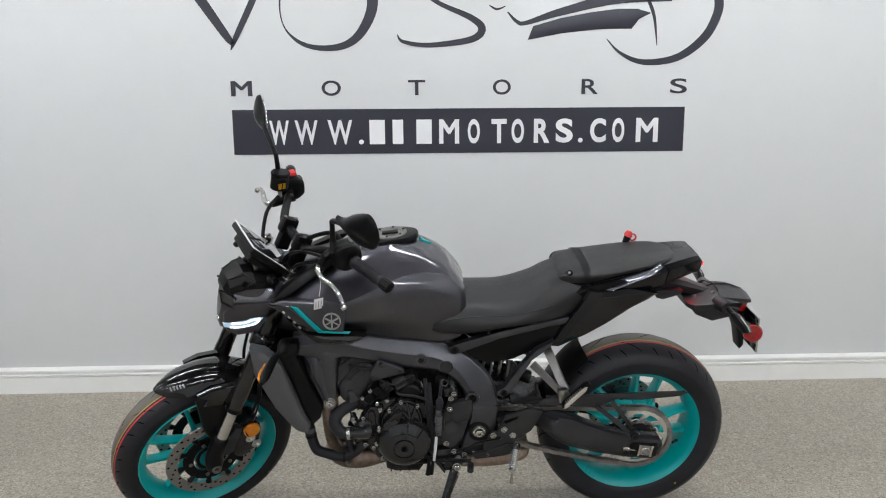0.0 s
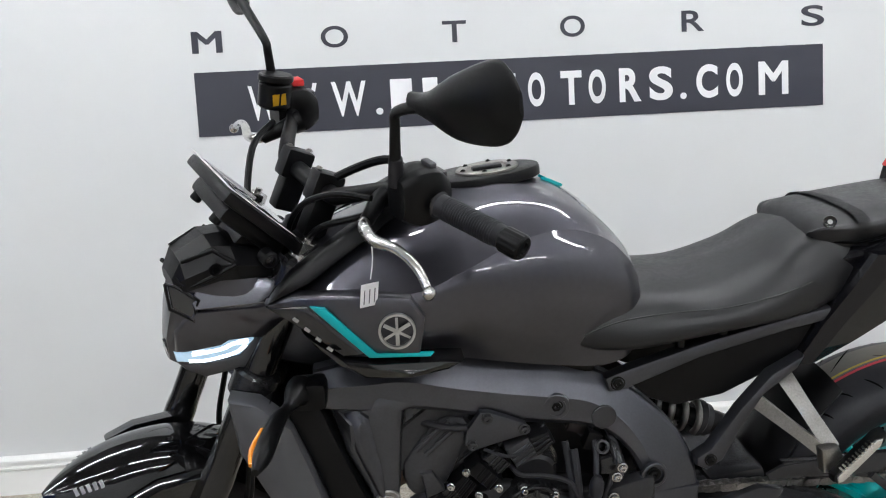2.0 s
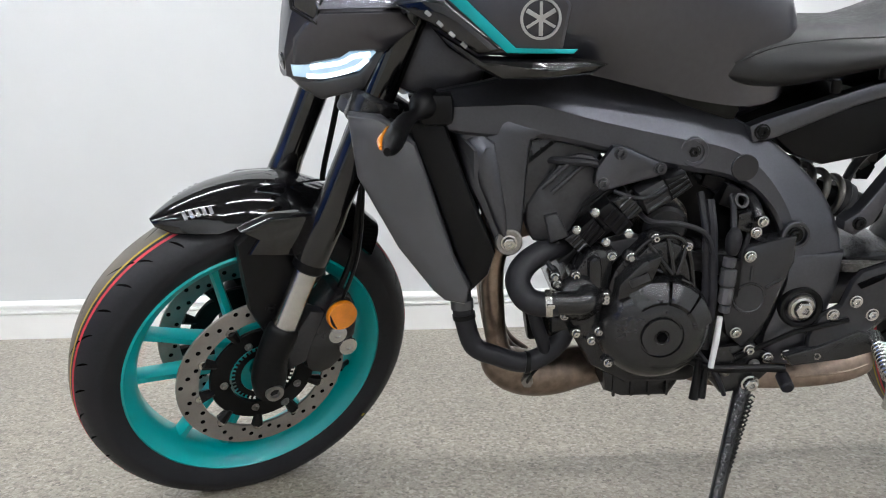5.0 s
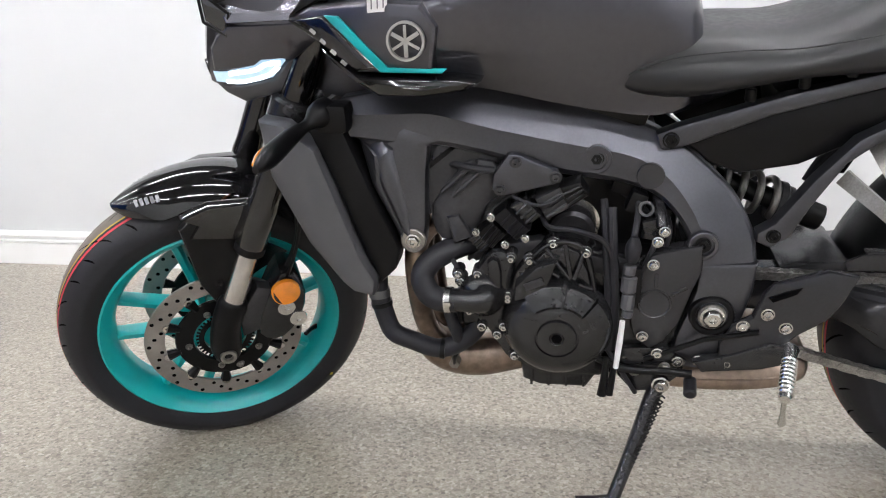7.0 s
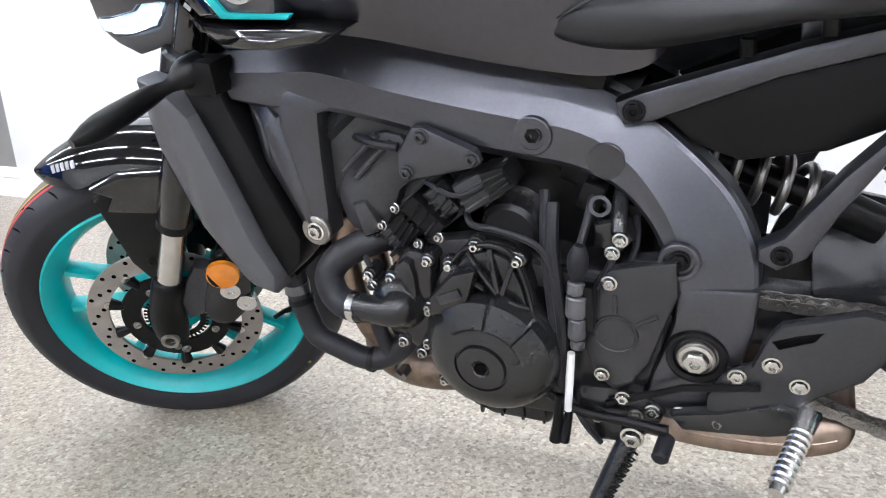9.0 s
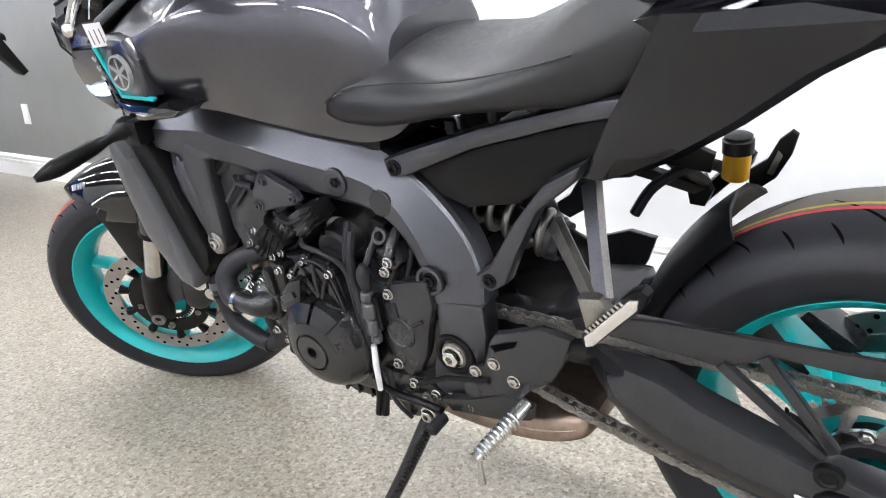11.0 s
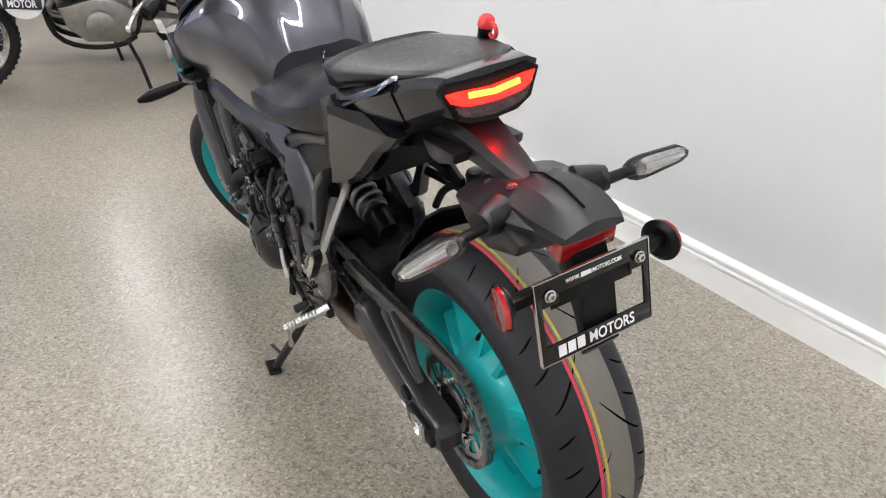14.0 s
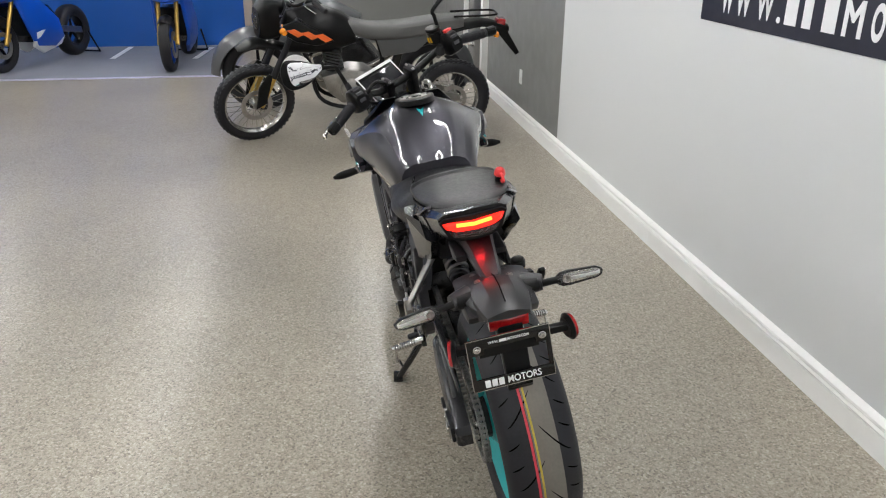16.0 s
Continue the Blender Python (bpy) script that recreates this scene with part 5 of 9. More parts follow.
pill = bpart("pillion_seat", creased([
    (-0.286, [[(0, 0.93), (0.05, 0.929), (0.078, 0.923)], [(0.078, 0.923), (0.086, 0.930), (0.076, 0.914)], [(0.076, 0.914), (0, 0.910)]]),
    (-0.268, [[(0, 0.952), (0.06, 0.949), (0.094, 0.94)], [(0.094, 0.94), (0.104, 0.938), (0.094, 0.908)], [(0.094, 0.908), (0, 0.903)]]),
    (-0.215, [[(0, 0.963), (0.07, 0.959), (0.104, 0.949)], [(0.104, 0.949), (0.116, 0.940), (0.106, 0.908)], [(0.106, 0.908), (0, 0.90)]]),
    (-0.12, [[(0, 0.973), (0.072, 0.97), (0.104, 0.962)], [(0.104, 0.962), (0.116, 0.952), (0.108, 0.930)], [(0.108, 0.930), (0, 0.925)]]),
    (-0.03, [[(0, 0.981), (0.070, 0.979), (0.098, 0.973)], [(0.098, 0.973), (0.107, 0.966), (0.100, 0.953)], [(0.100, 0.953), (0, 0.945)]]),
    (0.04, [[(0, 0.986), (0.058, 0.984), (0.080, 0.980)], [(0.080, 0.980), (0.087, 0.973), (0.081, 0.964)], [(0.081, 0.964), (0, 0.955)]]),
    (0.078, [[(0, 0.984), (0.038, 0.983), (0.052, 0.980)], [(0.052, 0.980), (0.057, 0.976), (0.052, 0.971)], [(0.052, 0.971), (0, 0.965)]]),
    (0.090, [[(0, 0.981), (0.022, 0.980), (0.030, 0.979)], [(0.030, 0.979), (0.032, 0.976), (0.030, 0.973)], [(0.030, 0.973), (0, 0.97)]]),
], 6, 4), M_SEAT, None, "black vinyl pillion seat", 55)
# a black cord paints the shade in the gap under the seat's edge
bpart("seat_gap_shade", tube([(-0.28, -0.088, 0.922), (-0.215, -0.112, 0.916), (-0.12, -0.114, 0.938), (-0.03, -0.106, 0.956), (0.04, -0.087, 0.970), (0.082, -0.056, 0.978), (0.097, -0.02, 0.981), (0.097, 0.02, 0.981), (0.082, 0.056, 0.978), (0.04, 0.087, 0.970), (-0.03, 0.106, 0.956), (-0.12, 0.114, 0.938)], 0.0026, 6, 5), M_GROOVE, pill, "dark cord for the shade in the gap round the seat")


def strap(x, w):
    loops = []
    for dx in (-w / 2, w / 2):
        h = smooth_path([(0, 0.9665), (0.07, 0.9625), (0.105, 0.953), (0.1175, 0.938), (0.107, 0.908)], 4)
        loops.append([(x + dx, y, z) for y, z in h] [::-1] + [(x + dx, -y, z) for y, z in h[1:]])
    bm = bmesh.new()
    rings(bm, loops, closed=False)
    bmesh.ops.solidify(bm, geom=bm.faces[:], thickness=0.0025)
    return bm


bpart("seat_strap", strap(-0.205, 0.024), M_SEAT, pill, "black pillion strap")
bpart("seat_buckle", lathe([(0, 0.011), (0.003, 0.010), (0.001, 0.006), (0.001, 0)], (-0.258, -0.100, 0.950), (-0.4, -1, 0.3), 14), M_GLOSS, pill, "seat lock recess")
bpart("lock_barrel", lathe([(0.0005, 0.0042), (0.003, 0.004), (0.003, 0)], (-0.258, -0.100, 0.950), (-0.4, -1, 0.3), 12), M_STEEL, pill, "steel lock barrel")

# tail: side panels, top, lamp
TAIL_AT = Matrix(((1, 0, 0, 0), (-0.10, 1, 0, -0.002), (0, 0, 1, -0.012), (0, 0, 0, 1)))
TAIL_SH = Matrix(((1, 0, 0, 0), (-0.10, 1, 0, -0.002), (0, 0, 1, 0), (0, 0, 0, 1)))
tailtop = bpart("tail_cowl", turned(creased([
    (-0.262, [[(0, 0.90), (0.112, 0.902)], [(0.112, 0.902), (0.136, 0.886)], [(0.136, 0.886), (0.122, 0.80)], [(0.122, 0.80), (0.10, 0.765)], [(0.10, 0.765), (0, 0.765)]]),
    (-0.15, [[(0, 0.93), (0.114, 0.925)], [(0.114, 0.925), (0.138, 0.906)], [(0.138, 0.906), (0.120, 0.84)], [(0.120, 0.84), (0.092, 0.80)], [(0.092, 0.80), (0, 0.795)]]),
    (-0.05, [[(0, 0.955), (0.108, 0.950)], [(0.108, 0.950), (0.130, 0.932)], [(0.130, 0.932), (0.110, 0.875)], [(0.110, 0.875), (0.082, 0.848)], [(0.082, 0.848), (0, 0.842)]]),
    (0.05, [[(0, 0.976), (0.090, 0.973)], [(0.090, 0.973), (0.108, 0.958)], [(0.108, 0.958), (0.094, 0.915)], [(0.094, 0.915), (0.068, 0.893)], [(0.068, 0.893), (0, 0.888)]]),
    (0.12, [[(0, 0.990), (0.070, 0.988)], [(0.070, 0.988), (0.088, 0.977)], [(0.088, 0.977), (0.078, 0.943)], [(0.078, 0.943), (0.055, 0.920)], [(0.055, 0.920), (0, 0.914)]]),
    (0.146, [[(0, 0.992), (0.064, 0.990)], [(0.064, 0.990), (0.080, 0.982)], [(0.080, 0.982), (0.070, 0.952)], [(0.070, 0.952), (0.048, 0.930)], [(0.048, 0.930), (0, 0.926)]]),
], 2, 3), TAIL_SH), M_TAILPAN, None, "dark grey metallic tail cowl", 12)
for sg in (-1, 1):
    rows = []
    for z, xf, xr in ((0.712, -0.312, -0.258), (0.742, -0.294, -0.194), (0.783, -0.273, -0.128), (0.835, -0.240, -0.058), (0.862, -0.224, -0.010), (0.884, -0.212, 0.02), (0.902, -0.202, -0.06)):
        k = (z - 0.712) / 0.19
        wide = 0.126 + 0.022 * k
        rows.append([(xf, sg * (wide - 0.016), z), (xf + 0.004, sg * (wide - 0.005), z), (xf + 0.030 + 0.016 * k, sg * wide, z), (xr - 0.012, sg * (wide - 0.012 - 0.016 * k), z), (xr, sg * (wide - 0.026 - 0.012 * k), z - 0.004)])
    side = bpart("tail_side_panel", beam(rows, 0.02), M_TAILPAN, tailtop, "dark grey metallic lower tail panel", 12)
    # its pale grey carries the highlight that the tubes throw here
    bpart("tail_flash", turned(slab([(-0.212, 0.880), (-0.185, 0.912), (-0.10, 0.934), (-0.01, 0.958), (0.022, 0.974), (0.026, 0.966), (0.0, 0.948), (-0.06, 0.926), (-0.11, 0.906), (-0.15, 0.889)], 0, -sg * 0.02, 0.004, yfun=lambda x, z, sg=sg: sg * (float(np.interp(x, [-0.25, -0.15, -0.05, 0.05], [0.152, 0.150, 0.142, 0.122])) - 0.9 * max(0, z - 0.885 - 0.36 * (x + 0.15)))), TAIL_SH), M_FLASH, tailtop, "metallic tail flash, tube highlight put into its grey")
    bpart("panel_seam", turned(tube([(0.035, sg * 0.1, 0.971), (0.045, sg * 0.1105, 0.957), (0.042, sg * 0.0965, 0.914), (0.03, sg * 0.074, 0.89)], 0.0016, 6), TAIL_SH), M_GROOVE, tailtop)
bpart("lamp_surround", turned(creased([
    (0.128, [[(0, 0.994), (0.070, 0.996)], [(0.070, 0.996), (0.082, 0.988)], [(0.082, 0.988), (0.066, 0.946)], [(0.066, 0.946), (0.040, 0.931)], [(0.040, 0.931), (0, 0.928)]]),
    (0.153, [[(0, 0.990), (0.066, 0.993)], [(0.066, 0.993), (0.078, 0.986)], [(0.078, 0.986), (0.062, 0.948)], [(0.062, 0.948), (0.038, 0.935)], [(0.038, 0.935), (0, 0.932)]]),
], 2, 2), TAIL_AT), M_PLAST, tailtop, "black lamp surround", 12)
lamp = bpart("tail_lamp", turned(loft([
    (0.118, half((0, 0.979), (0.055, 0.984), (0.074, 0.984), (0.068, 0.970), (0.05, 0.962), (0, 0.959))),
    (0.150, half((0, 0.979), (0.055, 0.984), (0.073, 0.984), (0.066, 0.970), (0.048, 0.962), (0, 0.959))),
    (0.163, half((0, 0.976), (0.048, 0.980), (0.062, 0.980), (0.057, 0.970), (0.042, 0.963), (0, 0.960))),
], 3, 3, smooth_round=False), TAIL_AT), M_TAIL, None, "lit red tail lamp")
bpart("lamp_clear_lens", turned(loft([
    (0.140, half((0, 0.958), (0.045, 0.961), (0.062, 0.966), (0.056, 0.952), (0.036, 0.942), (0, 0.939))),
    (0.157, half((0, 0.958), (0.045, 0.961), (0.060, 0.965), (0.054, 0.952), (0.034, 0.943), (0, 0.940))),
], 2, 3, smooth_round=False), TAIL_AT), M_SMOKE, lamp, "smoked clear lower lens")
for sg in (-1, 1):
    bpart("lamp_bar", turned(box((0.1625, sg * 0.020, 0.9755), (0.005, 0.042, 0.0085), Matrix.Rotation(radians(sg * 6), 4, "X"), 0.002), TAIL_AT), M_TAILHOT, lamp, "glowing orange light bar")
    for k in range(3):
        bpart("lamp_facet", turned(box((0.154, sg * (0.012 + k * 0.016), 0.951), (0.012, 0.011, 0.009), None, 0.003), TAIL_AT), M_CLEAR, lamp)
bpart("lamp_lower_lens", turned(box((0.146, 0, 0.9325), (0.012, 0.026, 0.003), Matrix.Rotation(radians(-24), 4, "Y"), 0.002), TAIL_AT), M_TAILDOWN, lamp, "red lens shining down on the carrier")
cap2 = bpart("red_cap", cyl((-0.040, 0.088, 0.962), (-0.028, 0.092, 0.996), 0.010, 0.012, 16, 0.003), M_PLAST, None, "red rubber cap on a black peg")
bpart("cap_top", cyl((-0.029, 0.092, 0.992), (-0.023, 0.093, 1.011), 0.0145, 0.012, 16, 0.004), M_REDCAP, cap2, "red rubber cap")
bpart("cap_loop", lathe([(0.004 * math.cos(a), 0.011 + 0.003 * math.sin(a)) for a in (2 * math.pi * i / 8 for i in range(8))], (-0.012, 0.093, 0.990), (0, 1, 0), 18, True), M_REDCAP, cap2)

RAISE = Matrix.Translation((-0.006, -0.006, 0.020))


def rpart(name, bm, material, parent=None, label="", sharp=35):
    return part(name, turned(bm, RAISE), material, parent or bike, label, sharp)


# plate carrier
carrier = rpart("plate_carrier", creased([
    (0.135, [[(0, 0.812), (0.030, 0.811)], [(0.030, 0.811), (0.060, 0.805)], [(0.060, 0.805), (0.056, 0.794)], [(0.056, 0.794), (0, 0.792)]]),
    (0.155, [[(0, 0.819), (0.036, 0.815)], [(0.036, 0.815), (0.084, 0.806)], [(0.084, 0.806), (0.078, 0.786)], [(0.078, 0.786), (0, 0.780)]]),
    (0.21, [[(0, 0.832), (0.036, 0.826)], [(0.036, 0.826), (0.084, 0.808)], [(0.084, 0.808), (0.076, 0.770)], [(0.076, 0.770), (0, 0.760)]]),
    (0.26, [[(0, 0.836), (0.038, 0.830)], [(0.038, 0.830), (0.078, 0.806)], [(0.078, 0.806), (0.068, 0.766)], [(0.068, 0.766), (0, 0.758)]]),
    (0.305, [[(0, 0.822), (0.040, 0.818)], [(0.040, 0.818), (0.062, 0.803)], [(0.062, 0.803), (0.054, 0.772)], [(0.054, 0.772), (0, 0.766)]]),
    (0.330, [[(0, 0.812), (0.038, 0.808)], [(0.038, 0.808), (0.046, 0.800)], [(0.046, 0.800), (0.042, 0.788)], [(0.042, 0.788), (0, 0.786)]]),
], 2, 2), M_CARRIER, None, "matt black plate carrier", 14)
rpart("carrier_hood", loft([
    (0.245, half((0, 0.842), (0.030, 0.838), (0.058, 0.821), (0.062, 0.806), (0, 0.804))),
    (0.29, half((0, 0.839), (0.030, 0.835), (0.060, 0.817), (0.063, 0.800), (0, 0.798))),
    (0.335, half((0, 0.823), (0.026, 0.820), (0.052, 0.809), (0.054, 0.797), (0, 0.795))),
    (0.354, half((0, 0.812), (0.022, 0.809), (0.045, 0.803), (0.047, 0.795), (0, 0.793))),
], 2, 3, smooth_round=False), M_CARRIER, carrier, "black plate lamp hood", 18)
rpart("hood_seam", tube([(0.165, 0, 0.8215), (0.21, 0, 0.8325), (0.25, 0, 0.8440), (0.29, 0, 0.8410), (0.335, 0, 0.8250)], 0.0016, 6), M_GROOVE, carrier)
for sg in (-1, 1):
    rpart("stalk_boss", tube([(0.235, sg * 0.060, 0.804), (0.244, sg * 0.086, 0.803), (0.250, sg * 0.104, 0.803)], [0.025, 0.022, 0.018], 14), M_CARRIER, carrier)
    rpart("carrier_wing", slab([(0.150, 0.800), (0.20, 0.808), (0.26, 0.801), (0.305, 0.785), (0.288, 0.762), (0.22, 0.746), (0.165, 0.770)], sg * 0.080, sg * 0.05, 0.006), M_CARRIER, carrier)
rpart("carrier_arm", loft([
    (-0.10, half((0, 0.875), (0.046, 0.873), (0.056, 0.86), (0.050, 0.84), (0, 0.835))),
    (0.02, half((0, 0.892), (0.040, 0.889), (0.048, 0.874), (0.044, 0.845), (0, 0.84))),
    (0.11, half((0, 0.877), (0.028, 0.874), (0.035, 0.858), (0.030, 0.828), (0, 0.825))),
    (0.20, half((0, 0.842), (0.018, 0.839), (0.024, 0.830), (0.024, 0.815), (0, 0.81))),
    (0.225, half((0, 0.834), (0.012, 0.832), (0.018, 0.826), (0.018, 0.812), (0, 0.81))),
], 3, 3, smooth_round=False), M_CARRIER, carrier, "black carrier arm", 25)
for sg in (-1, 1):
    rpart("carrier_flap", slab([(0.02, 0.850), (0.12, 0.848), (0.115, 0.832), (0.06, 0.816), (0.04, 0.822)], sg * 0.062, sg * 0.035, 0.006), M_CARRIER, carrier)
    for bx, bz in ((0.170, 0.8165), (0.229, 0.8290)):
        rpart("carrier_screw", bolt((bx, sg * 0.037, bz), (-0.1, sg * 0.2, 1), 0.008, 0.004), M_DULLSTEEL, carrier)
rpart("plate_lamp", box((0.326, 0, 0.780), (0.032, 0.088, 0.034), Matrix.Rotation(radians(14), 4, "Y"), 0.004), M_RED, carrier, "red plate lamp lens")
rpart("plate_bracket", slab([(0.27, 0.80), (0.33, 0.80), (0.355, 0.72), (0.362, 0.63), (0.350, 0.615), (0.335, 0.68), (0.30, 0.755)], -0.028, 0.028, 0.006), M_PLAST, carrier, "black plate bracket")
PLATE = Matrix.Translation((0.364, -0.012, 0.7045)) @ Matrix.Rotation(radians(-4), 4, "Y")
pf = thing_plate = bmesh.new()
for c, s in (((0, 0, 0.0475), (0.004, 0.180, 0.024)), ((0, 0, -0.0475), (0.004, 0.180, 0.026)), ((0, -0.085, 0), (0.004, 0.010, 0.075)), ((0, 0.085, 0), (0.004, 0.010, 0.075))):
    box(c, s, None, 0.0012, pf)
plate = rpart("plate_frame", turned(pf, PLATE), M_PLATE, None, "empty black plate surround with white lettering")
for y, z, h in ((0, 0.0597, 0), (0, -0.0605, 0)):
    rpart("chrome_rim", turned(box((0.0005, y, z), (0.005, 0.181, 0.0016), None, 0), PLATE), M_STEEL, plate)
for y in (-0.0905, 0.0905):
    rpart("chrome_rim", turned(box((0.0005, y, 0), (0.005, 0.0016, 0.118), None, 0), PLATE), M_STEEL, plate)
for y in (-0.069, 0.073):
    rpart("plate_bolt", turned(bolt((0.003, y, 0.038), (1, 0, 0), 0.0085, 0.007), PLATE), M_STEEL, plate, "chrome plate bolt")
    rpart("plate_tab", turned(box((0, y, 0.034), (0.003, 0.030, 0.024), None, 0.001), PLATE), M_PLATE, plate)
rpart("plate_back", turned(box((-0.004, 0, 0.028), (0.003, 0.13, 0.03), None, 0.001), PLATE), M_PLAST, plate)
FACE = Matrix(((0, 0, 1, 0), (1, 0, 0, 0), (0, 1, 0, 0), (0, 0, 0, 1)))
rpart("letters", text_bm("MOTORS", 0.074, 0.0165, PLATE @ Matrix.Translation((0.0022, -0.014, -0.0555)) @ FACE, 0.0006, 0.012), M_WHITEVINYL, plate, "white lettering")
for i in range(3):
    rpart("bar", turned(box((0.0025, -0.058 + i * 0.0150, -0.0472), (0.0008, 0.0118, 0.0165), None, 0), PLATE), M_WHITEVINYL, plate, "plain white bar")
rpart("letters", text_bm("WWW.", 0.022, 0.006, PLATE @ Matrix.Translation((0.0022, -0.043, 0.0445)) @ FACE, 0.0005, 0.012), M_WHITEVINYL, plate)
rpart("bar", turned(box((0.0025, -0.011, 0.0475), (0.0008, 0.016, 0.006), None, 0), PLATE), M_WHITEVINYL, plate, "plain white bar")
rpart("letters", text_bm("MOTORS.COM", 0.046, 0.006, PLATE @ Matrix.Translation((0.0022, -0.001, 0.0445)) @ FACE, 0.0005, 0.012), M_WHITEVINYL, plate)
for sg in (-1, 1):
    rpart("reflector_stalk", box((0.335, sg * 0.10, 0.732), (0.02, 0.06, 0.016), None, 0.003), M_PLAST, carrier)
    rf = rpart("rear_reflector", lathe([(0, 0.029), (0.004, 0.0295), (0.009, 0.028), (0.0105, 0)], (0.333, sg * 0.127, 0.728), (-0.25, sg, 0), 28), M_RED, None, "round red side reflector")
    rpart("reflector_back", lathe([(-0.007, 0.0), (-0.007, 0.022), (0, 0.0305), (0.002, 0.0305)], (0.333, sg * 0.127, 0.728), (-0.25, sg, 0), 24), M_PLAST, rf)
    # rear indicators
    lens = [(0.0, -0.009), (0.010, -0.015), (0.026, -0.016), (0.088, -0.011), (0.100, -0.005), (0.102, 0.004), (0.088, 0.012), (0.028, 0.015), (0.010, 0.013), (0.0, 0.006)]
    im = Matrix.Translation((0.257, sg * 0.135, 0.797 if sg < 0 else 0.804)) @ Matrix.Rotation(radians(sg * 86), 4, "Z") @ Matrix.Rotation(radians(6 if sg < 0 else -1), 4, "Y")
    ind = rpart("indicator", turned(slab(lens, -sg * 0.012, sg * 0.002, 0.004), im), M_CLEAR, None, "clear-lens rear indicator")
    rpart("indicator_shell", turned(slab([(a * 1.03 - 0.002, b * 1.08) for a, b in lens], sg * 0.010, -sg * 0.001, 0.005), im), M_PLAST, ind, "black indicator shell")
    rpart("reflector_bowl", turned(slab([(0.012 + a * 0.84, b * 0.72) for a, b in lens], -sg * 0.0035, sg * 0.0005, 0.001), im), M_STEEL, ind, "bright reflector behind the lens")
    rpart("light_guide", turned(slab([(0.03, -0.004), (0.095, -0.002), (0.095, 0.003), (0.03, 0.004)], -sg * 0.0085, -sg * 0.004, 0.001), im), M_WHITEPLAST, ind)
    rpart("indicator_bulb", turned(lathe([(0, 0.009), (0.003, 0.008), (0.003, 0.005), (0.001, 0.0)], (0.020, -sg * 0.004, 0.0), (0, -sg, 0), 16), im), M_DULLSTEEL, ind)
    rpart("indicator_stalk", tube([(0.247, sg * 0.06, 0.803), (0.252, sg * 0.092, 0.803), (0.256, sg * 0.098, 0.803), (0.258, sg * 0.142, 0.798 if sg < 0 else 0.804)], [0.020, 0.018, 0.0085, 0.008], 14), M_PLAST, ind, "black indicator stalk")

# frame: two spars



def frame_y(x, z, sg=-1):
    a = min(1.0, max(0.0, (-0.715 - x) / 0.28))
    b = min(1.0, max(0.0, (0.672 - z) / 0.13)) * (1 if x > -0.75 else 0)
    c = max(0.0, (x + 1.0) / -0.1) if x < -1.0 else 0.0
    return sg * (0.120 + 0.038 * a ** 0.7 + 0.020 * b - 0.02 * min(c, 1.0) * (1 if z > 0.7 else 0))


# upper and lower edge of the spar, where the long crease runs between them, and how far the upper edge stands in
SPAR_TOP = [(-1.103, 0.772), (-1.023, 0.785), (-0.961, 0.800), (-0.884, 0.800), (-0.81, 0.783), (-0.736, 0.757), (-0.654, 0.721), (-0.600, 0.693), (-0.548, 0.652), (-0.502, 0.605), (-0.474, 0.552), (-0.468, 0.508)]
SPAR_BOTTOM = [(-1.085, 0.715), (-1.020, 0.704), (-0.955, 0.702), (-0.87, 0.680), (-0.793, 0.655), (-0.728, 0.640), (-0.672, 0.630), (-0.625, 0.612), (-0.593, 0.580), (-0.574, 0.545), (-0.566, 0.520), (-0.562, 0.503)]
SPAR_CREASE = [0.35, 0.4, 0.5, 0.60, 0.58, 0.56, 0.50, 0.56, 0.66, 0.74, 0.80, 0.85]
SPAR_SET = [0.020, 0.026, 0.034, 0.040, 0.040, 0.036, 0.032, 0.030, 0.030, 0.028, 0.020, 0.006]
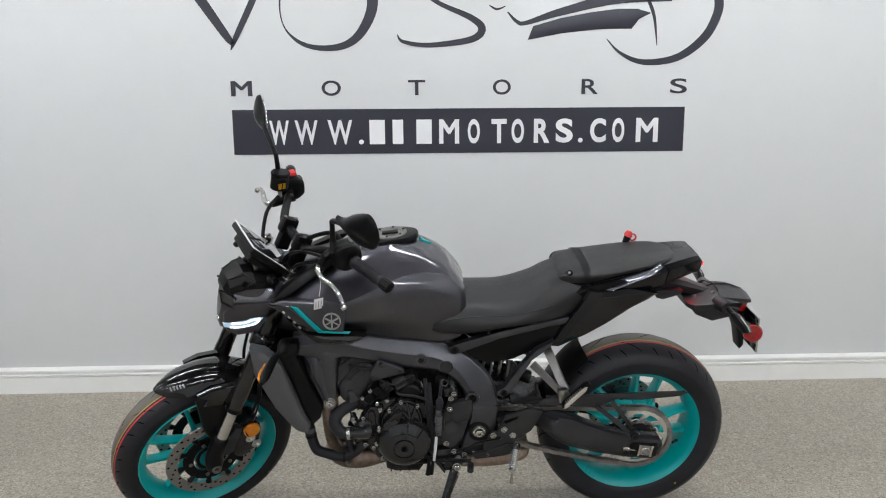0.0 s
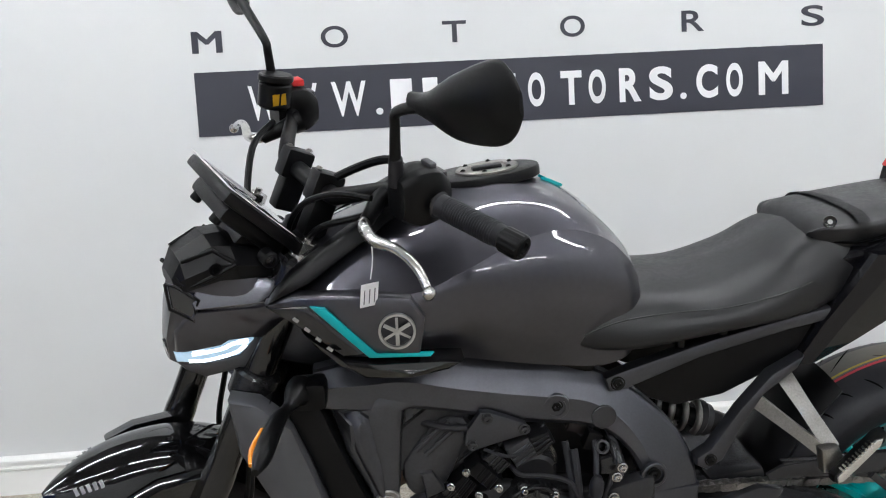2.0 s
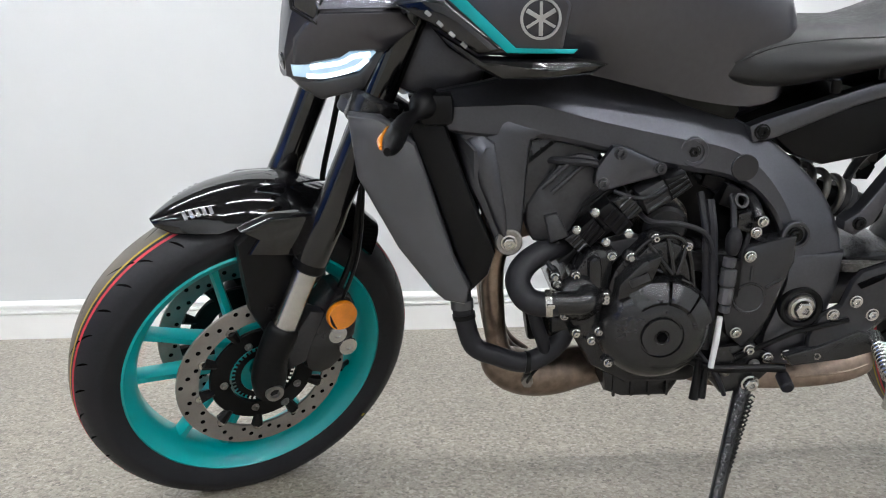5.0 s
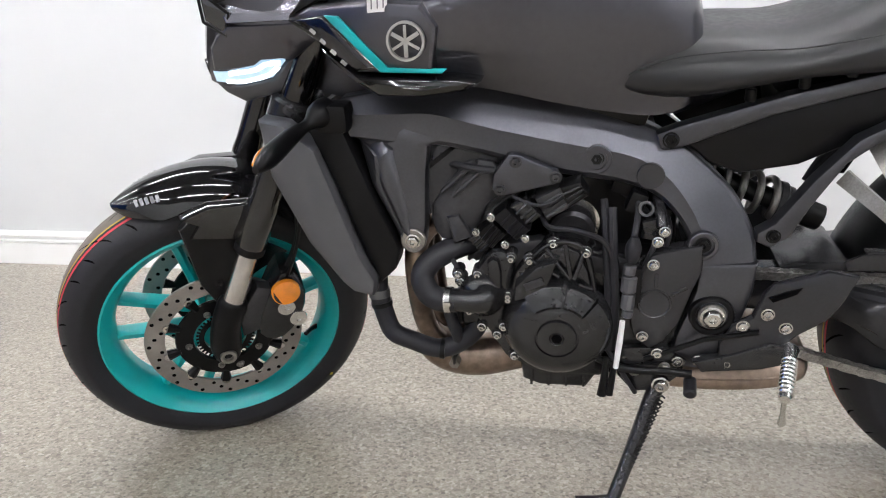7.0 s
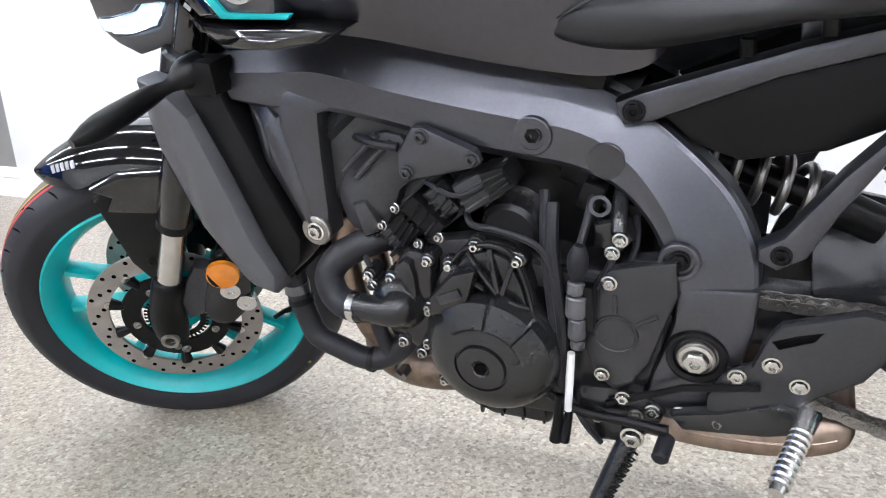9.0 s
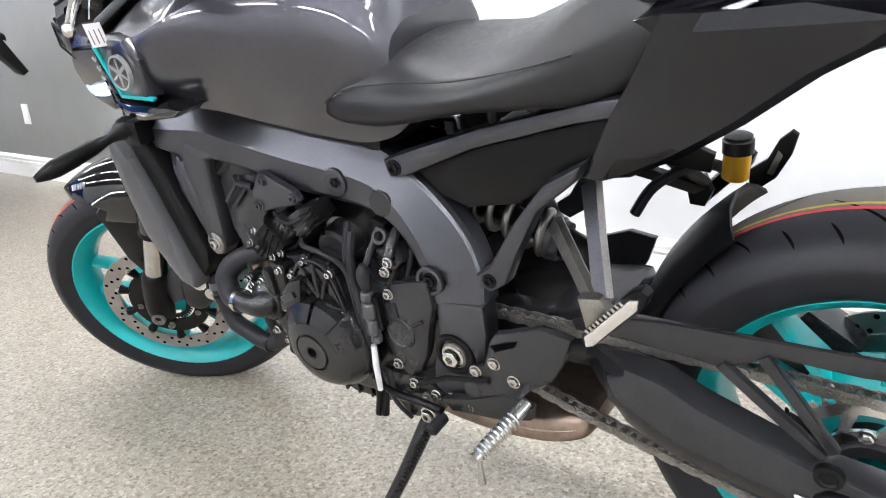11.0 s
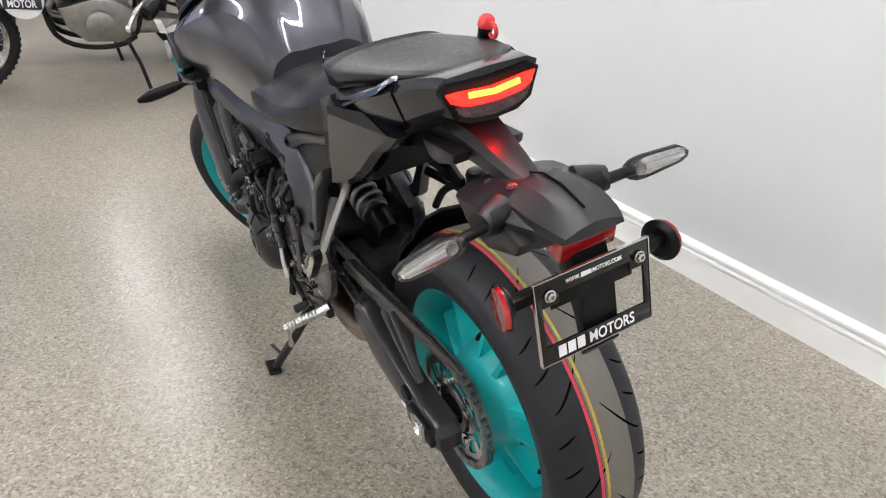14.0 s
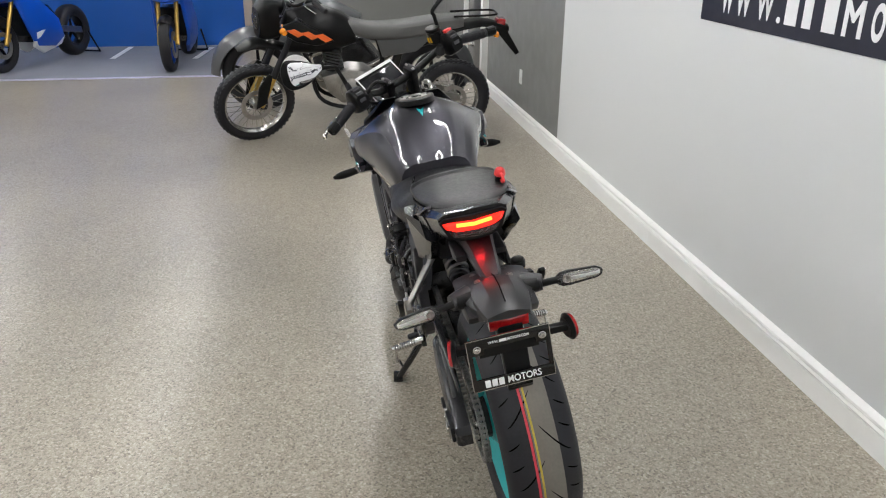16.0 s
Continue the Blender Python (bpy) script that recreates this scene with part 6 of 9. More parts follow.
for sg in (-1, 1):
    rows = []
    for (xa, za), (xb, zb), cr, tip in zip(SPAR_TOP, SPAR_BOTTOM, SPAR_CREASE, SPAR_SET):
        out = abs(frame_y((xa + xb) / 2, min(0.70, (za + zb) / 2), sg)) + 0.001
        at = lambda t, y: (xa + (xb - xa) * t, sg * y, za + (zb - za) * t)
        rows.append([at(0, out - tip - 0.010), at(0.03, out - tip - 0.002), at(0.08, out - tip + 0.002), at(cr, out), at(0.90, out + 0.001), at(0.97, out - 0.003), at(1.0, out - 0.010)])
    rows = [[tuple(q[3 * k:3 * k + 3]) for k in range(7)] for q in smooth_path([[v for p in r for v in p] for r in rows], 4)]
    spar = bpart("frame_spar", beam(rows, 0.026), M_FRAME, None, "satin dark grey aluminium frame spar", 9)
    bpart("spar_leg", slab([(-1.092, 0.742), (-1.00, 0.735), (-0.935, 0.712), (-0.966, 0.700), (-0.971, 0.66), (-0.977, 0.573), (-0.982, 0.538), (-0.998, 0.522), (-1.016, 0.532), (-1.030, 0.572), (-1.060, 0.64), (-1.078, 0.705)], 0, -sg * 0.034, 0.009, yfun=lambda x, z, sg=sg: frame_y(x, z, sg) + sg * 0.003, crown=0.002, wide=0.02), M_FRAME, spar, "", 28)
    bpart("pivot_plate", slab([(-0.468, 0.512), (-0.470, 0.461), (-0.484, 0.40), (-0.500, 0.345), (-0.53, 0.315), (-0.565, 0.318), (-0.585, 0.345), (-0.580, 0.38), (-0.568, 0.416), (-0.556, 0.46), (-0.554, 0.507)], 0, -sg * 0.034, 0.007, yfun=lambda x, z, sg=sg: frame_y(x, z, sg) + sg * 0.002, crown=0.003, wide=0.02), M_FRAME, spar, "", 28)
    bpart("leg_rib", slab([(-1.062, 0.705), (-1.04, 0.715), (-1.02, 0.70), (-1.002, 0.60), (-1.0, 0.55), (-1.015, 0.56), (-1.045, 0.64)], 0, -sg * 0.02, 0.008, yfun=lambda x, z, sg=sg: frame_y(x, z, sg) + sg * 0.009, crown=0.004, wide=0.015), M_FRAME, spar, "", 40)
    bpart("spar_plug", cyl((-0.634, frame_y(-0.64, 0.652, sg) - sg * 0.004, 0.645), (-0.634, frame_y(-0.64, 0.652, sg) + sg * 0.0018, 0.645), 0.021, n=28, edge=0.001), M_SATIN, spar, "round black frame plug")
    for bx, bz, r in ((-0.715, 0.672, 0.016), (-0.552, 0.541, 0.017)):
        y = frame_y(bx, bz, sg) + sg * 0.0065
        bpart("frame_boss", lathe([(-0.006, 0.023), (0.000, 0.0225), (0.001, 0.021), (0.0005, r), (-0.005, r - 0.001), (-0.005, 0)], (bx, y, bz), (0, sg, 0), 32), M_FRAME, spar)
        bpart("frame_bolt", bolt((bx, y - sg * 0.0045, bz), (0, sg, 0), r * 0.72, 0.006), M_PLAST, spar)
    y = frame_y(-0.999, 0.548, sg) + sg * 0.005
    bpart("mount_bolt", bolt((-0.999, y, 0.548), (0, sg, 0), 0.0125, 0.009), M_STEEL, spar, "bright engine mount bolt")
    bpart("mount_washer", lathe([(-0.003, 0.021), (0.0015, 0.0205), (0.003, 0.0185), (0.002, 0.013), (0.002, 0)], (-0.999, y - sg * 0.001, 0.548), (0, sg, 0), 28), M_DULLSTEEL, spar)
    y = frame_y(-0.529, 0.420, sg) + sg * 0.008
    bpart("pivot_boss", lathe([(-0.008, 0.036), (0.001, 0.034), (0.002, 0.031), (0.000, 0.026), (-0.004, 0.024), (-0.004, 0)], (-0.529, y, 0.420), (0, sg, 0), 36), M_PLAST, spar)
    bpart("pivot_nut", bolt((-0.529, y, 0.420), (0, sg, 0), 0.019, 0.014), M_STEEL, spar, "bright swingarm pivot nut")
    bpart("pivot_washer", lathe([(0, 0.022), (0.003, 0.021), (0.003, 0)], (-0.529, y - sg * 0.002, 0.420), (0, sg, 0), 28), M_DULLSTEEL, spar)
    # subframe rail and cover under the seat
    rail = bpart("subframe_rail", slab([(-0.628, 0.706), (-0.60, 0.717), (-0.45, 0.765), (-0.30, 0.803), (-0.20, 0.822), (-0.20, 0.80), (-0.32, 0.775), (-0.47, 0.733), (-0.59, 0.684), (-0.62, 0.680)], sg * 0.108, sg * 0.085, 0.006, yfun=lambda x, z, sg=sg: sg * 0.05 * max(0, x + 0.6)), M_FRAME, None, "dark subframe rail")
    bpart("rail_bolt", bolt((-0.607, sg * 0.108, 0.697), (0, sg, 0), 0.0125, 0.006), M_PLAST, rail)
    for bx in (-0.50, -0.43, -0.37):
        bpart("rail_stud", cyl((bx, sg * (0.098 + 0.05 * (bx + 0.6)), 0.752 + (bx + 0.5) * 0.27), (bx, sg * (0.098 + 0.05 * (bx + 0.6)), 0.772 + (bx + 0.5) * 0.27), 0.008, n=12, edge=0.002), M_PLAST, rail)
    bpart("under_seat_cover", slab([(-0.585, 0.690), (-0.47, 0.735), (-0.30, 0.778), (-0.205, 0.80), (-0.225, 0.755), (-0.265, 0.715), (-0.33, 0.70), (-0.42, 0.655), (-0.50, 0.640), (-0.545, 0.655)], sg * 0.092, sg * 0.06, 0.006, yfun=lambda x, z, sg=sg: sg * 0.05 * max(0, x + 0.6)), M_PLAST, rail, "black plastic under-seat cover")
    # pillion hanger and main stay
    stay = bpart("rear_stay", slab([(-0.475, 0.560), (-0.452, 0.575), (-0.405, 0.645), (-0.355, 0.705), (-0.30, 0.735), (-0.31, 0.712), (-0.365, 0.668), (-0.405, 0.60), (-0.428, 0.552), (-0.455, 0.535), (-0.475, 0.545)], sg * 0.138, sg * 0.112, 0.006), M_FRAME, None, "dark forged rear stay")
    bpart("stay_bolt", bolt((-0.452, sg * 0.138, 0.556), (0, sg, 0), 0.011, 0.006), M_PLAST, stay)
    hang = None
    for a, b2, w in (((-0.358, 0.106, 0.640), (-0.268, 0.186, 0.572), 0.0105), ((-0.314, 0.084, 0.690), (-0.264, 0.180, 0.585), 0.0125)):
        pa, pb = Vector((a[0], sg * a[1], a[2])), Vector((b2[0], sg * b2[1], b2[2]))
        dn = (pb - pa).normalized()
        wide = dn.cross(Vector((0.25, 1, 0))).normalized()
        deep = dn.cross(wide)
        bm = bmesh.new()
        rings(bm, [[p + wide * u * w * k + deep * v * 0.007 for u, v in ((-1, -0.5), (-0.7, -1), (0.7, -1), (1, -0.5), (1, 1), (-1, 1))] for p, k in ((pa, 1.15), (pa.lerp(pb, 0.5), 0.95), (pb, 1.0))])
        leg = bpart("hanger_arm" if hang else "pillion_hanger", bm, M_DULLSTEEL if sg < 0 else M_PLAST, hang, "bare alloy hanger arm" if sg < 0 else "black hanger arm")
        hang = hang or leg
    bpart("hanger_foot", slab([(-0.292, 0.592), (-0.262, 0.596), (-0.250, 0.570), (-0.262, 0.546), (-0.284, 0.548)], sg * 0.196, sg * 0.178, 0.004), M_DULLSTEEL if sg < 0 else M_PLAST, hang)
    peg = bpart("pillion_peg", turned(slab([(-0.012, 0.0), (-0.006, -0.010), (0.090, -0.011), (0.104, -0.004), (0.104, 0.006), (0.090, 0.012), (-0.004, 0.010)], -0.010, 0.006, 0.004), Matrix.Translation((-0.270, sg * 0.207, 0.552)) @ Matrix.Rotation(radians(-46), 4, "Y")), M_PLAST, hang, "folded black pillion peg with alloy face")
    bpart("peg_face", turned(slab([(-0.010, -0.004), (0.0, -0.009), (0.082, -0.008), (0.094, 0.0), (0.084, 0.007), (0.0, 0.007)], sg * 0.013, sg * 0.004, 0.003), Matrix.Translation((-0.270, sg * 0.207, 0.552)) @ Matrix.Rotation(radians(-46), 4, "Y")), M_SPROCKET, peg, "bare alloy peg face")
    bm = bmesh.new()
    for i in range(10):
        box((0.012 + i * 0.007, sg * 0.010, 0.0095), (0.0035, 0.010, 0.005), None, 0, bm)
    bpart("peg_rib", turned(bm, Matrix.Translation((-0.270, sg * 0.207, 0.552)) @ Matrix.Rotation(radians(-46), 4, "Y")), M_STEEL, peg)
    # heel plate with the rider's peg
    plate2 = bpart("heel_plate", slab([(-0.50, 0.408), (-0.470, 0.425), (-0.456, 0.466), (-0.444, 0.482), (-0.370, 0.507), (-0.326, 0.499), (-0.343, 0.455), (-0.361, 0.424), (-0.400, 0.396), (-0.428, 0.366), (-0.46, 0.345), (-0.49, 0.335), (-0.515, 0.342), (-0.515, 0.375)], sg * 0.158, sg * 0.145, 0.004, crown=0.003, wide=0.02), M_SATIN, None, "dark satin heel guard plate")
    # a black patch on the plate paints the slot's shade
    bpart("slot_shade", slab([(-0.452, 0.463), (-0.43, 0.474), (-0.405, 0.482), (-0.412, 0.470), (-0.445, 0.455)], sg * 0.1615, sg * 0.150, 0.001), M_GROOVE, plate2)
    for bx, bz in ((-0.450, 0.434), (-0.421, 0.411), (-0.484, 0.412), (-0.502, 0.343)):
        bpart("heel_bolt", bolt((bx, sg * 0.160, bz), (0, sg, 0), 0.0105, 0.006), M_STEEL, plate2)
    bpart("peg_bracket", slab([(-0.555, 0.345), (-0.50, 0.36), (-0.44, 0.385), (-0.395, 0.372), (-0.40, 0.35), (-0.45, 0.335), (-0.54, 0.325)], sg * 0.166, sg * 0.15, 0.005), M_ENGINE, plate2)
    fp = bpart("foot_peg", tube([(-0.41, sg * 0.155, 0.372), (-0.415, sg * 0.18, 0.366), (-0.43, sg * 0.235, 0.352), (-0.436, sg * 0.258, 0.346)], [0.012, 0.0105, 0.011, 0.008], 12), M_SPROCKET, plate2, "ribbed alloy foot peg")
    bm = bmesh.new()
    for i in range(9):
        lathe([(-0.0022, 0.0105), (0, 0.0125), (0.0022, 0.0105)], Vector((-0.415, sg * 0.185, 0.365)).lerp(Vector((-0.433, sg * 0.248, 0.349)), i / 8), (-0.26, sg, -0.22), 12, bm=bm)
    bpart("peg_rib", bm, M_SPROCKET, fp)
    bpart("peg_feeler", tube([(-0.434, sg * 0.25, 0.342), (-0.434, sg * 0.252, 0.318), (-0.434, sg * 0.253, 0.300), (-0.434, sg * 0.253, 0.296)], [0.004, 0.004, 0.0065, 0.004], 10), M_STEEL, fp)
    # swingarm
    arm = bpart("swingarm", slab([(-0.545, 0.44), (-0.50, 0.460), (-0.40, 0.462), (-0.345, 0.450), (-0.320, 0.452), (-0.268, 0.456), (-0.218, 0.448), (-0.172, 0.425), (-0.10, 0.400), (-0.04, 0.380), (0.03, 0.372), (0.072, 0.366), (0.082, 0.345), (0.072, 0.305), (0.045, 0.291), (-0.03, 0.297), (-0.128, 0.314), (-0.224, 0.338), (-0.272, 0.362), (-0.31, 0.385), (-0.35, 0.388), (-0.45, 0.385), (-0.53, 0.39)], 0, -sg * 0.045, 0.012, yfun=lambda x, z, sg=sg: sg * float(np.interp(x, [-0.5, -0.345, -0.29, -0.2, 0.1], [0.062, 0.070, 0.132, 0.140, 0.150] if sg < 0 else [0.105, 0.13, 0.138, 0.146, 0.150])), crown=0.006, wide=0.03), M_SATIN, None, "satin black swingarm", 30)
    bpart("axle_slot", slab([(-0.035, 0.352), (-0.02, 0.362), (0.058, 0.357), (0.064, 0.345), (0.056, 0.312), (-0.02, 0.316), (-0.034, 0.326)], sg * 0.1575, sg * 0.140, 0.002), M_PLAST, arm, "dark axle adjuster recess")
    blk = bpart("axle_block", box((0.018, sg * 0.152, 0.336), (0.046, 0.012, 0.038), Matrix.Rotation(radians(8), 4, "Y"), 0.002), M_DULLSTEEL, arm, "bare alloy axle block")
    for dx in (-0.020, 0.020):
        bpart("block_rib", box((0.018 + dx, sg * 0.159, 0.336 - dx * 0.14), (0.008, 0.006, 0.042), Matrix.Rotation(radians(8), 4, "Y"), 0.0015), M_STEEL, blk)
    bpart("rear_axle_nut", lathe([(0, 0.0155), (0.006, 0.015), (0.008, 0.0125), (0.003, 0.0105), (0.001, 0.010), (0.001, 0)], (0.018, sg * 0.157, 0.336), (0, sg, 0), 24), M_SPROCKET, blk)
    bpart("adjuster_bolt", cyl((-0.055, sg * 0.152, 0.343), (-0.015, sg * 0.152, 0.338), 0.006, n=10), M_STEEL, blk)
bpart("swingarm_bridge", box((-0.36, 0.018, 0.44), (0.11, 0.165, 0.075), Matrix.Rotation(radians(-6), 4, "Y"), 0.015), M_SATIN, None, "swingarm cross bridge")
# top web of the swingarm, over the chain
grd = bpart("chain_guard", slab([(-0.341, 0.508), (-0.315, 0.521), (-0.222, 0.530), (-0.107, 0.532), (0.02, 0.535), (0.140, 0.536), (0.152, 0.528), (0.125, 0.518), (0.0, 0.508), (-0.085, 0.512), (-0.10, 0.505), (-0.150, 0.482), (-0.18, 0.488), (-0.28, 0.495), (-0.335, 0.494)], -0.125, -0.119, 0.002), M_SATIN, None, "matt black chain guard")
for p, q in (((-0.148, 0.490), (-0.032, 0.388)), ((-0.100, 0.512), (-0.020, 0.398))):
    dx, dz = q[0] - p[0], q[1] - p[1]
    n = math.hypot(dx, dz)
    ox, oz = -dz / n * 0.007, dx / n * 0.007
    bpart("guard_strut", slab([(p[0] + ox, p[1] + oz), (q[0] + ox, q[1] + oz), (q[0] - ox, q[1] - oz), (p[0] - ox, p[1] - oz)], -0.130, -0.119, 0.002), M_SATIN, grd)
bpart("guard_top", slab([(-0.31, -0.122), (-0.10, -0.122), (0.13, -0.122), (0.13, -0.116), (0.05, -0.113), (-0.10, -0.109), (-0.31, -0.106)], 0, -0.004, 0.001), M_SATIN, grd)
gt = [o for o in grd.children if o.name.startswith("guard_top")][0]
for v in gt.data.vertices:
    x, y, z = v.co
    v.co = (x, z, 0.529 + y + 0.012 * x)
bpart("guard_bolt", lathe([(0, 0.017), (0.008, 0.016), (0.009, 0.011), (0.007, 0.009), (0.007, 0)], (-0.020, -0.153, 0.390), (0, -1, 0), 20), M_PLAST, grd)
# hugger over the rear tyre
loops = []
for i in range(17):
    t = i / 16
    a, r, w = radians(172 - t * 50), 0.340 + 0.022 * t ** 1.5, 0.088 * (1 - 0.45 * max(0.0, t - 0.75) * 4 * max(0.0, t - 0.75))
    skin = [(r - 0.034 * abs(v) ** 2.6, v) for v in (-1, -0.8, -0.5, 0, 0.5, 0.8, 1)]
    ring = [(RA.x + q * math.cos(a), RA.y + 0.012 + w * v, RA.z + q * math.sin(a)) for q, v in skin]
    ring += [(RA.x + (q - 0.005) * math.cos(a), RA.y + 0.012 + w * 0.97 * v, RA.z + (q - 0.005) * math.sin(a)) for q, v in reversed(skin)]
    loops.append(ring)
bm = bmesh.new()
rings(bm, loops)
bpart("rear_hugger", bm, M_PLAST, None, "matt black rear hugger", 50)
# shock absorber
s0, s1 = Vector((-0.570, -0.005, 0.625)), Vector((-0.415, -0.005, 0.560))
ax = (s1 - s0).normalized()
u = ax.orthogonal().normalized()
w = ax.cross(u)
shock = bpart("shock_absorber", tube([s0 - ax * 0.03, s0, s0 + ax * 0.02, s1 - ax * 0.01, s1, s1 + ax * 0.07], [0.015, 0.02, 0.017, 0.017, 0.024, 0.022], 16), M_PLAST, None, "black shock absorber body")
pts = []
for i in range(121):
    a = 2 * math.pi * 5.5 * i / 120
    pts.append(s0 + ax * (0.155 * i / 120) + (u * math.cos(a) + w * math.sin(a)) * 0.031)
bpart("shock_spring", tube(pts, 0.0062, 10), M_DULLSTEEL, shock, "grey coil spring")
bpart("preload_collar", lathe([(0, 0.02), (0, 0.033), (0.010, 0.0345), (0.014, 0.031), (0.024, 0.031), (0.024, 0.02)], s1 - ax * 0.012, ax, 18), M_ENGINE2, shock, "steel preload collar")

# engine
block = bpart("crankcase", slab([(-0.90, 0.49), (-0.86, 0.53), (-0.78, 0.54), (-0.68, 0.52), (-0.58, 0.51), (-0.555, 0.46), (-0.575, 0.37), (-0.62, 0.315), (-0.70, 0.285), (-0.80, 0.285), (-0.86, 0.32), (-0.905, 0.40)], -0.135, 0.135, 0.012), M_ENGINE, None, "black three-cylinder engine crankcase")
bpart("crankcase_bank", slab([(-0.90, 0.49), (-0.86, 0.535), (-0.80, 0.545), (-0.70, 0.515), (-0.58, 0.50), (-0.60, 0.46), (-0.68, 0.48), (-0.78, 0.50), (-0.87, 0.46)], -0.142, -0.12, 0.006), M_ENGINE2, block)
CYL = Matrix.Translation((-0.895, 0, 0.60)) @ Matrix.Rotation(radians(-38), 4, "Y")
cylb = bpart("cylinder_block", turned(box((0, 0, -0.02), (0.15, 0.25, 0.12), None, 0.010), CYL), M_ENGINE2, None, "dark grey cylinder block")
headb = bpart("cylinder_head", turned(box((-0.002, 0, 0.075), (0.165, 0.27, 0.085), None, 0.012), CYL), M_ENGINE2, None, "dark grey cylinder head")
for i in range(4):
    bpart("head_fin", turned(box((0.0, 0, -0.065 + i * 0.022), (0.158, 0.258, 0.006), None, 0.002), CYL), M_ENGINE2, cylb)
bpart("cam_cover", turned(loft([(-0.085, half((0, 0.125), (0.11, 0.122), (0.128, 0.11), (0.13, 0.09), (0, 0.088))), (-0.04, half((0, 0.150), (0.11, 0.147), (0.13, 0.13), (0.132, 0.09), (0, 0.088))), (0.04, half((0, 0.150), (0.11, 0.147), (0.13, 0.13), (0.132, 0.09), (0, 0.088))), (0.085, half((0, 0.125), (0.11, 0.122), (0.128, 0.11), (0.13, 0.09), (0, 0.088)))], 3, 3), CYL), M_ENGINE, headb, "black cam cover")
casting = bpart("head_casting", slab([(-0.972, 0.600), (-0.930, 0.655), (-0.910, 0.675), (-0.870, 0.675), (-0.848, 0.631), (-0.880, 0.600), (-0.902, 0.555), (-0.946, 0.538), (-0.966, 0.552)], -0.142, -0.10, 0.010, 2, crown=0.006, wide=0.03), M_ENGINE2, headb, "smooth cast side of the cylinder head")
for o in (0.0, 0.016):
    bpart("casting_rib", tube([(-0.950 + o, -0.150, 0.628 - o * 0.5), (-0.915 + o, -0.151, 0.660 - o * 0.5), (-0.895 + o, -0.150, 0.676 - o * 0.5)], 0.004, 8), M_ENGINE2, casting)
bpart("casting_foot", slab([(-0.945, 0.585), (-0.925, 0.590), (-0.905, 0.552), (-0.935, 0.540)], -0.155, -0.14, 0.005, crown=0.003, wide=0.01), M_ENGINE2, casting)
brk = bpart("head_bracket", slab([(-0.872, 0.634), (-0.869, 0.658), (-0.846, 0.690), (-0.832, 0.690), (-0.772, 0.664), (-0.766, 0.650), (-0.779, 0.642), (-0.827, 0.630), (-0.858, 0.622)], -0.158, -0.146, 0.004), M_FRAME, headb, "grey pressed mounting bracket")
for bx, bz in ((-0.835, 0.679), (-0.859, 0.634), (-0.775, 0.655)):
    bpart("bracket_bolt", bolt((bx, -0.158, bz), (0, -1, 0), 0.0095, 0.007), M_ENGINE2, brk)
# injectors, coils and sensors on the side of the head
for pts, y, m in (
    (((-0.872, 0.592), (-0.850, 0.610), (-0.812, 0.572), (-0.834, 0.553)), -0.170, M_PLAST),
    (((-0.845, 0.606), (-0.822, 0.622), (-0.795, 0.592), (-0.818, 0.574)), -0.160, M_ENGINE),
    (((-0.898, 0.560), (-0.872, 0.584), (-0.850, 0.560), (-0.874, 0.534)), -0.160, M_PLAST),
    (((-0.806, 0.618), (-0.764, 0.642), (-0.742, 0.612), (-0.788, 0.584)), -0.158, M_ENGINE2),
    (((-0.770, 0.640), (-0.738, 0.650), (-0.725, 0.628), (-0.755, 0.606)), -0.165, M_PLAST),
    (((-0.915, 0.548), (-0.895, 0.562), (-0.872, 0.536), (-0.890, 0.524)), -0.155, M_ENGINE)):
    eb = bpart("engine_sensor", slab(pts, y, y + 0.04, 0.005), m, block, "small black engine fitting")
    a, b2, c, e = pts
    for t in (0.3, 0.55, 0.8):
        bpart("fitting_rib", tube([(a[0] + (e[0] - a[0]) * t + 0.003, y - 0.001, a[1] + (e[1] - a[1]) * t), (b2[0] + (c[0] - b2[0]) * t - 0.003, y - 0.001, b2[1] + (c[1] - b2[1]) * t)], 0.0025, 6), m, eb)
for bx, bz, y in ((-0.872, 0.594, -0.172), (-0.897, 0.566, -0.165), (-0.820, 0.560, -0.172), (-0.852, 0.545, -0.165)):
    bpart("fitting_bolt", bolt((bx, y, bz), (-0.3, -1, 0.2), 0.0066, 0.007), M_STEEL, block)
# generator cover with boss
gc = Vector((-0.770, 0, 0.405))
flange = bpart("cover_flange", slab([(-0.848, 0.46), (-0.835, 0.50), (-0.816, 0.522), (-0.788, 0.549), (-0.758, 0.557), (-0.732, 0.546), (-0.716, 0.507), (-0.710, 0.465), (-0.702, 0.42), (-0.702, 0.37), (-0.725, 0.335), (-0.78, 0.318), (-0.83, 0.335), (-0.858, 0.38), (-0.860, 0.42)], -0.164, -0.13, 0.006, 2), M_ENGINE, block, "black cover flange")
cover = bpart("generator_cover", lathe([(0.150, 0.090), (0.166, 0.089), (0.172, 0.086), (0.183, 0.080), (0.1935, 0.070), (0.2015, 0.056), (0.2065, 0.043), (0.2085, 0.0345)], gc, (0, -1, 0), 64), M_ENGINE, None, "round black generator cover")
bpart("cover_cap", lathe([(0.2085, 0.0345), (0.205, 0.034), (0.205, 0.0315), (0.210, 0.030), (0.2105, 0.012), (0.2085, 0.010), (0.2085, 0)], gc, (0, -1, 0), 40), M_ENGINE, cover)
bpart("cap_hex", lathe([(0.2108, 0.009), (0.209, 0.0085), (0.209, 0)], gc, (0, -1, 0), 6), M_GROOVE, cover)
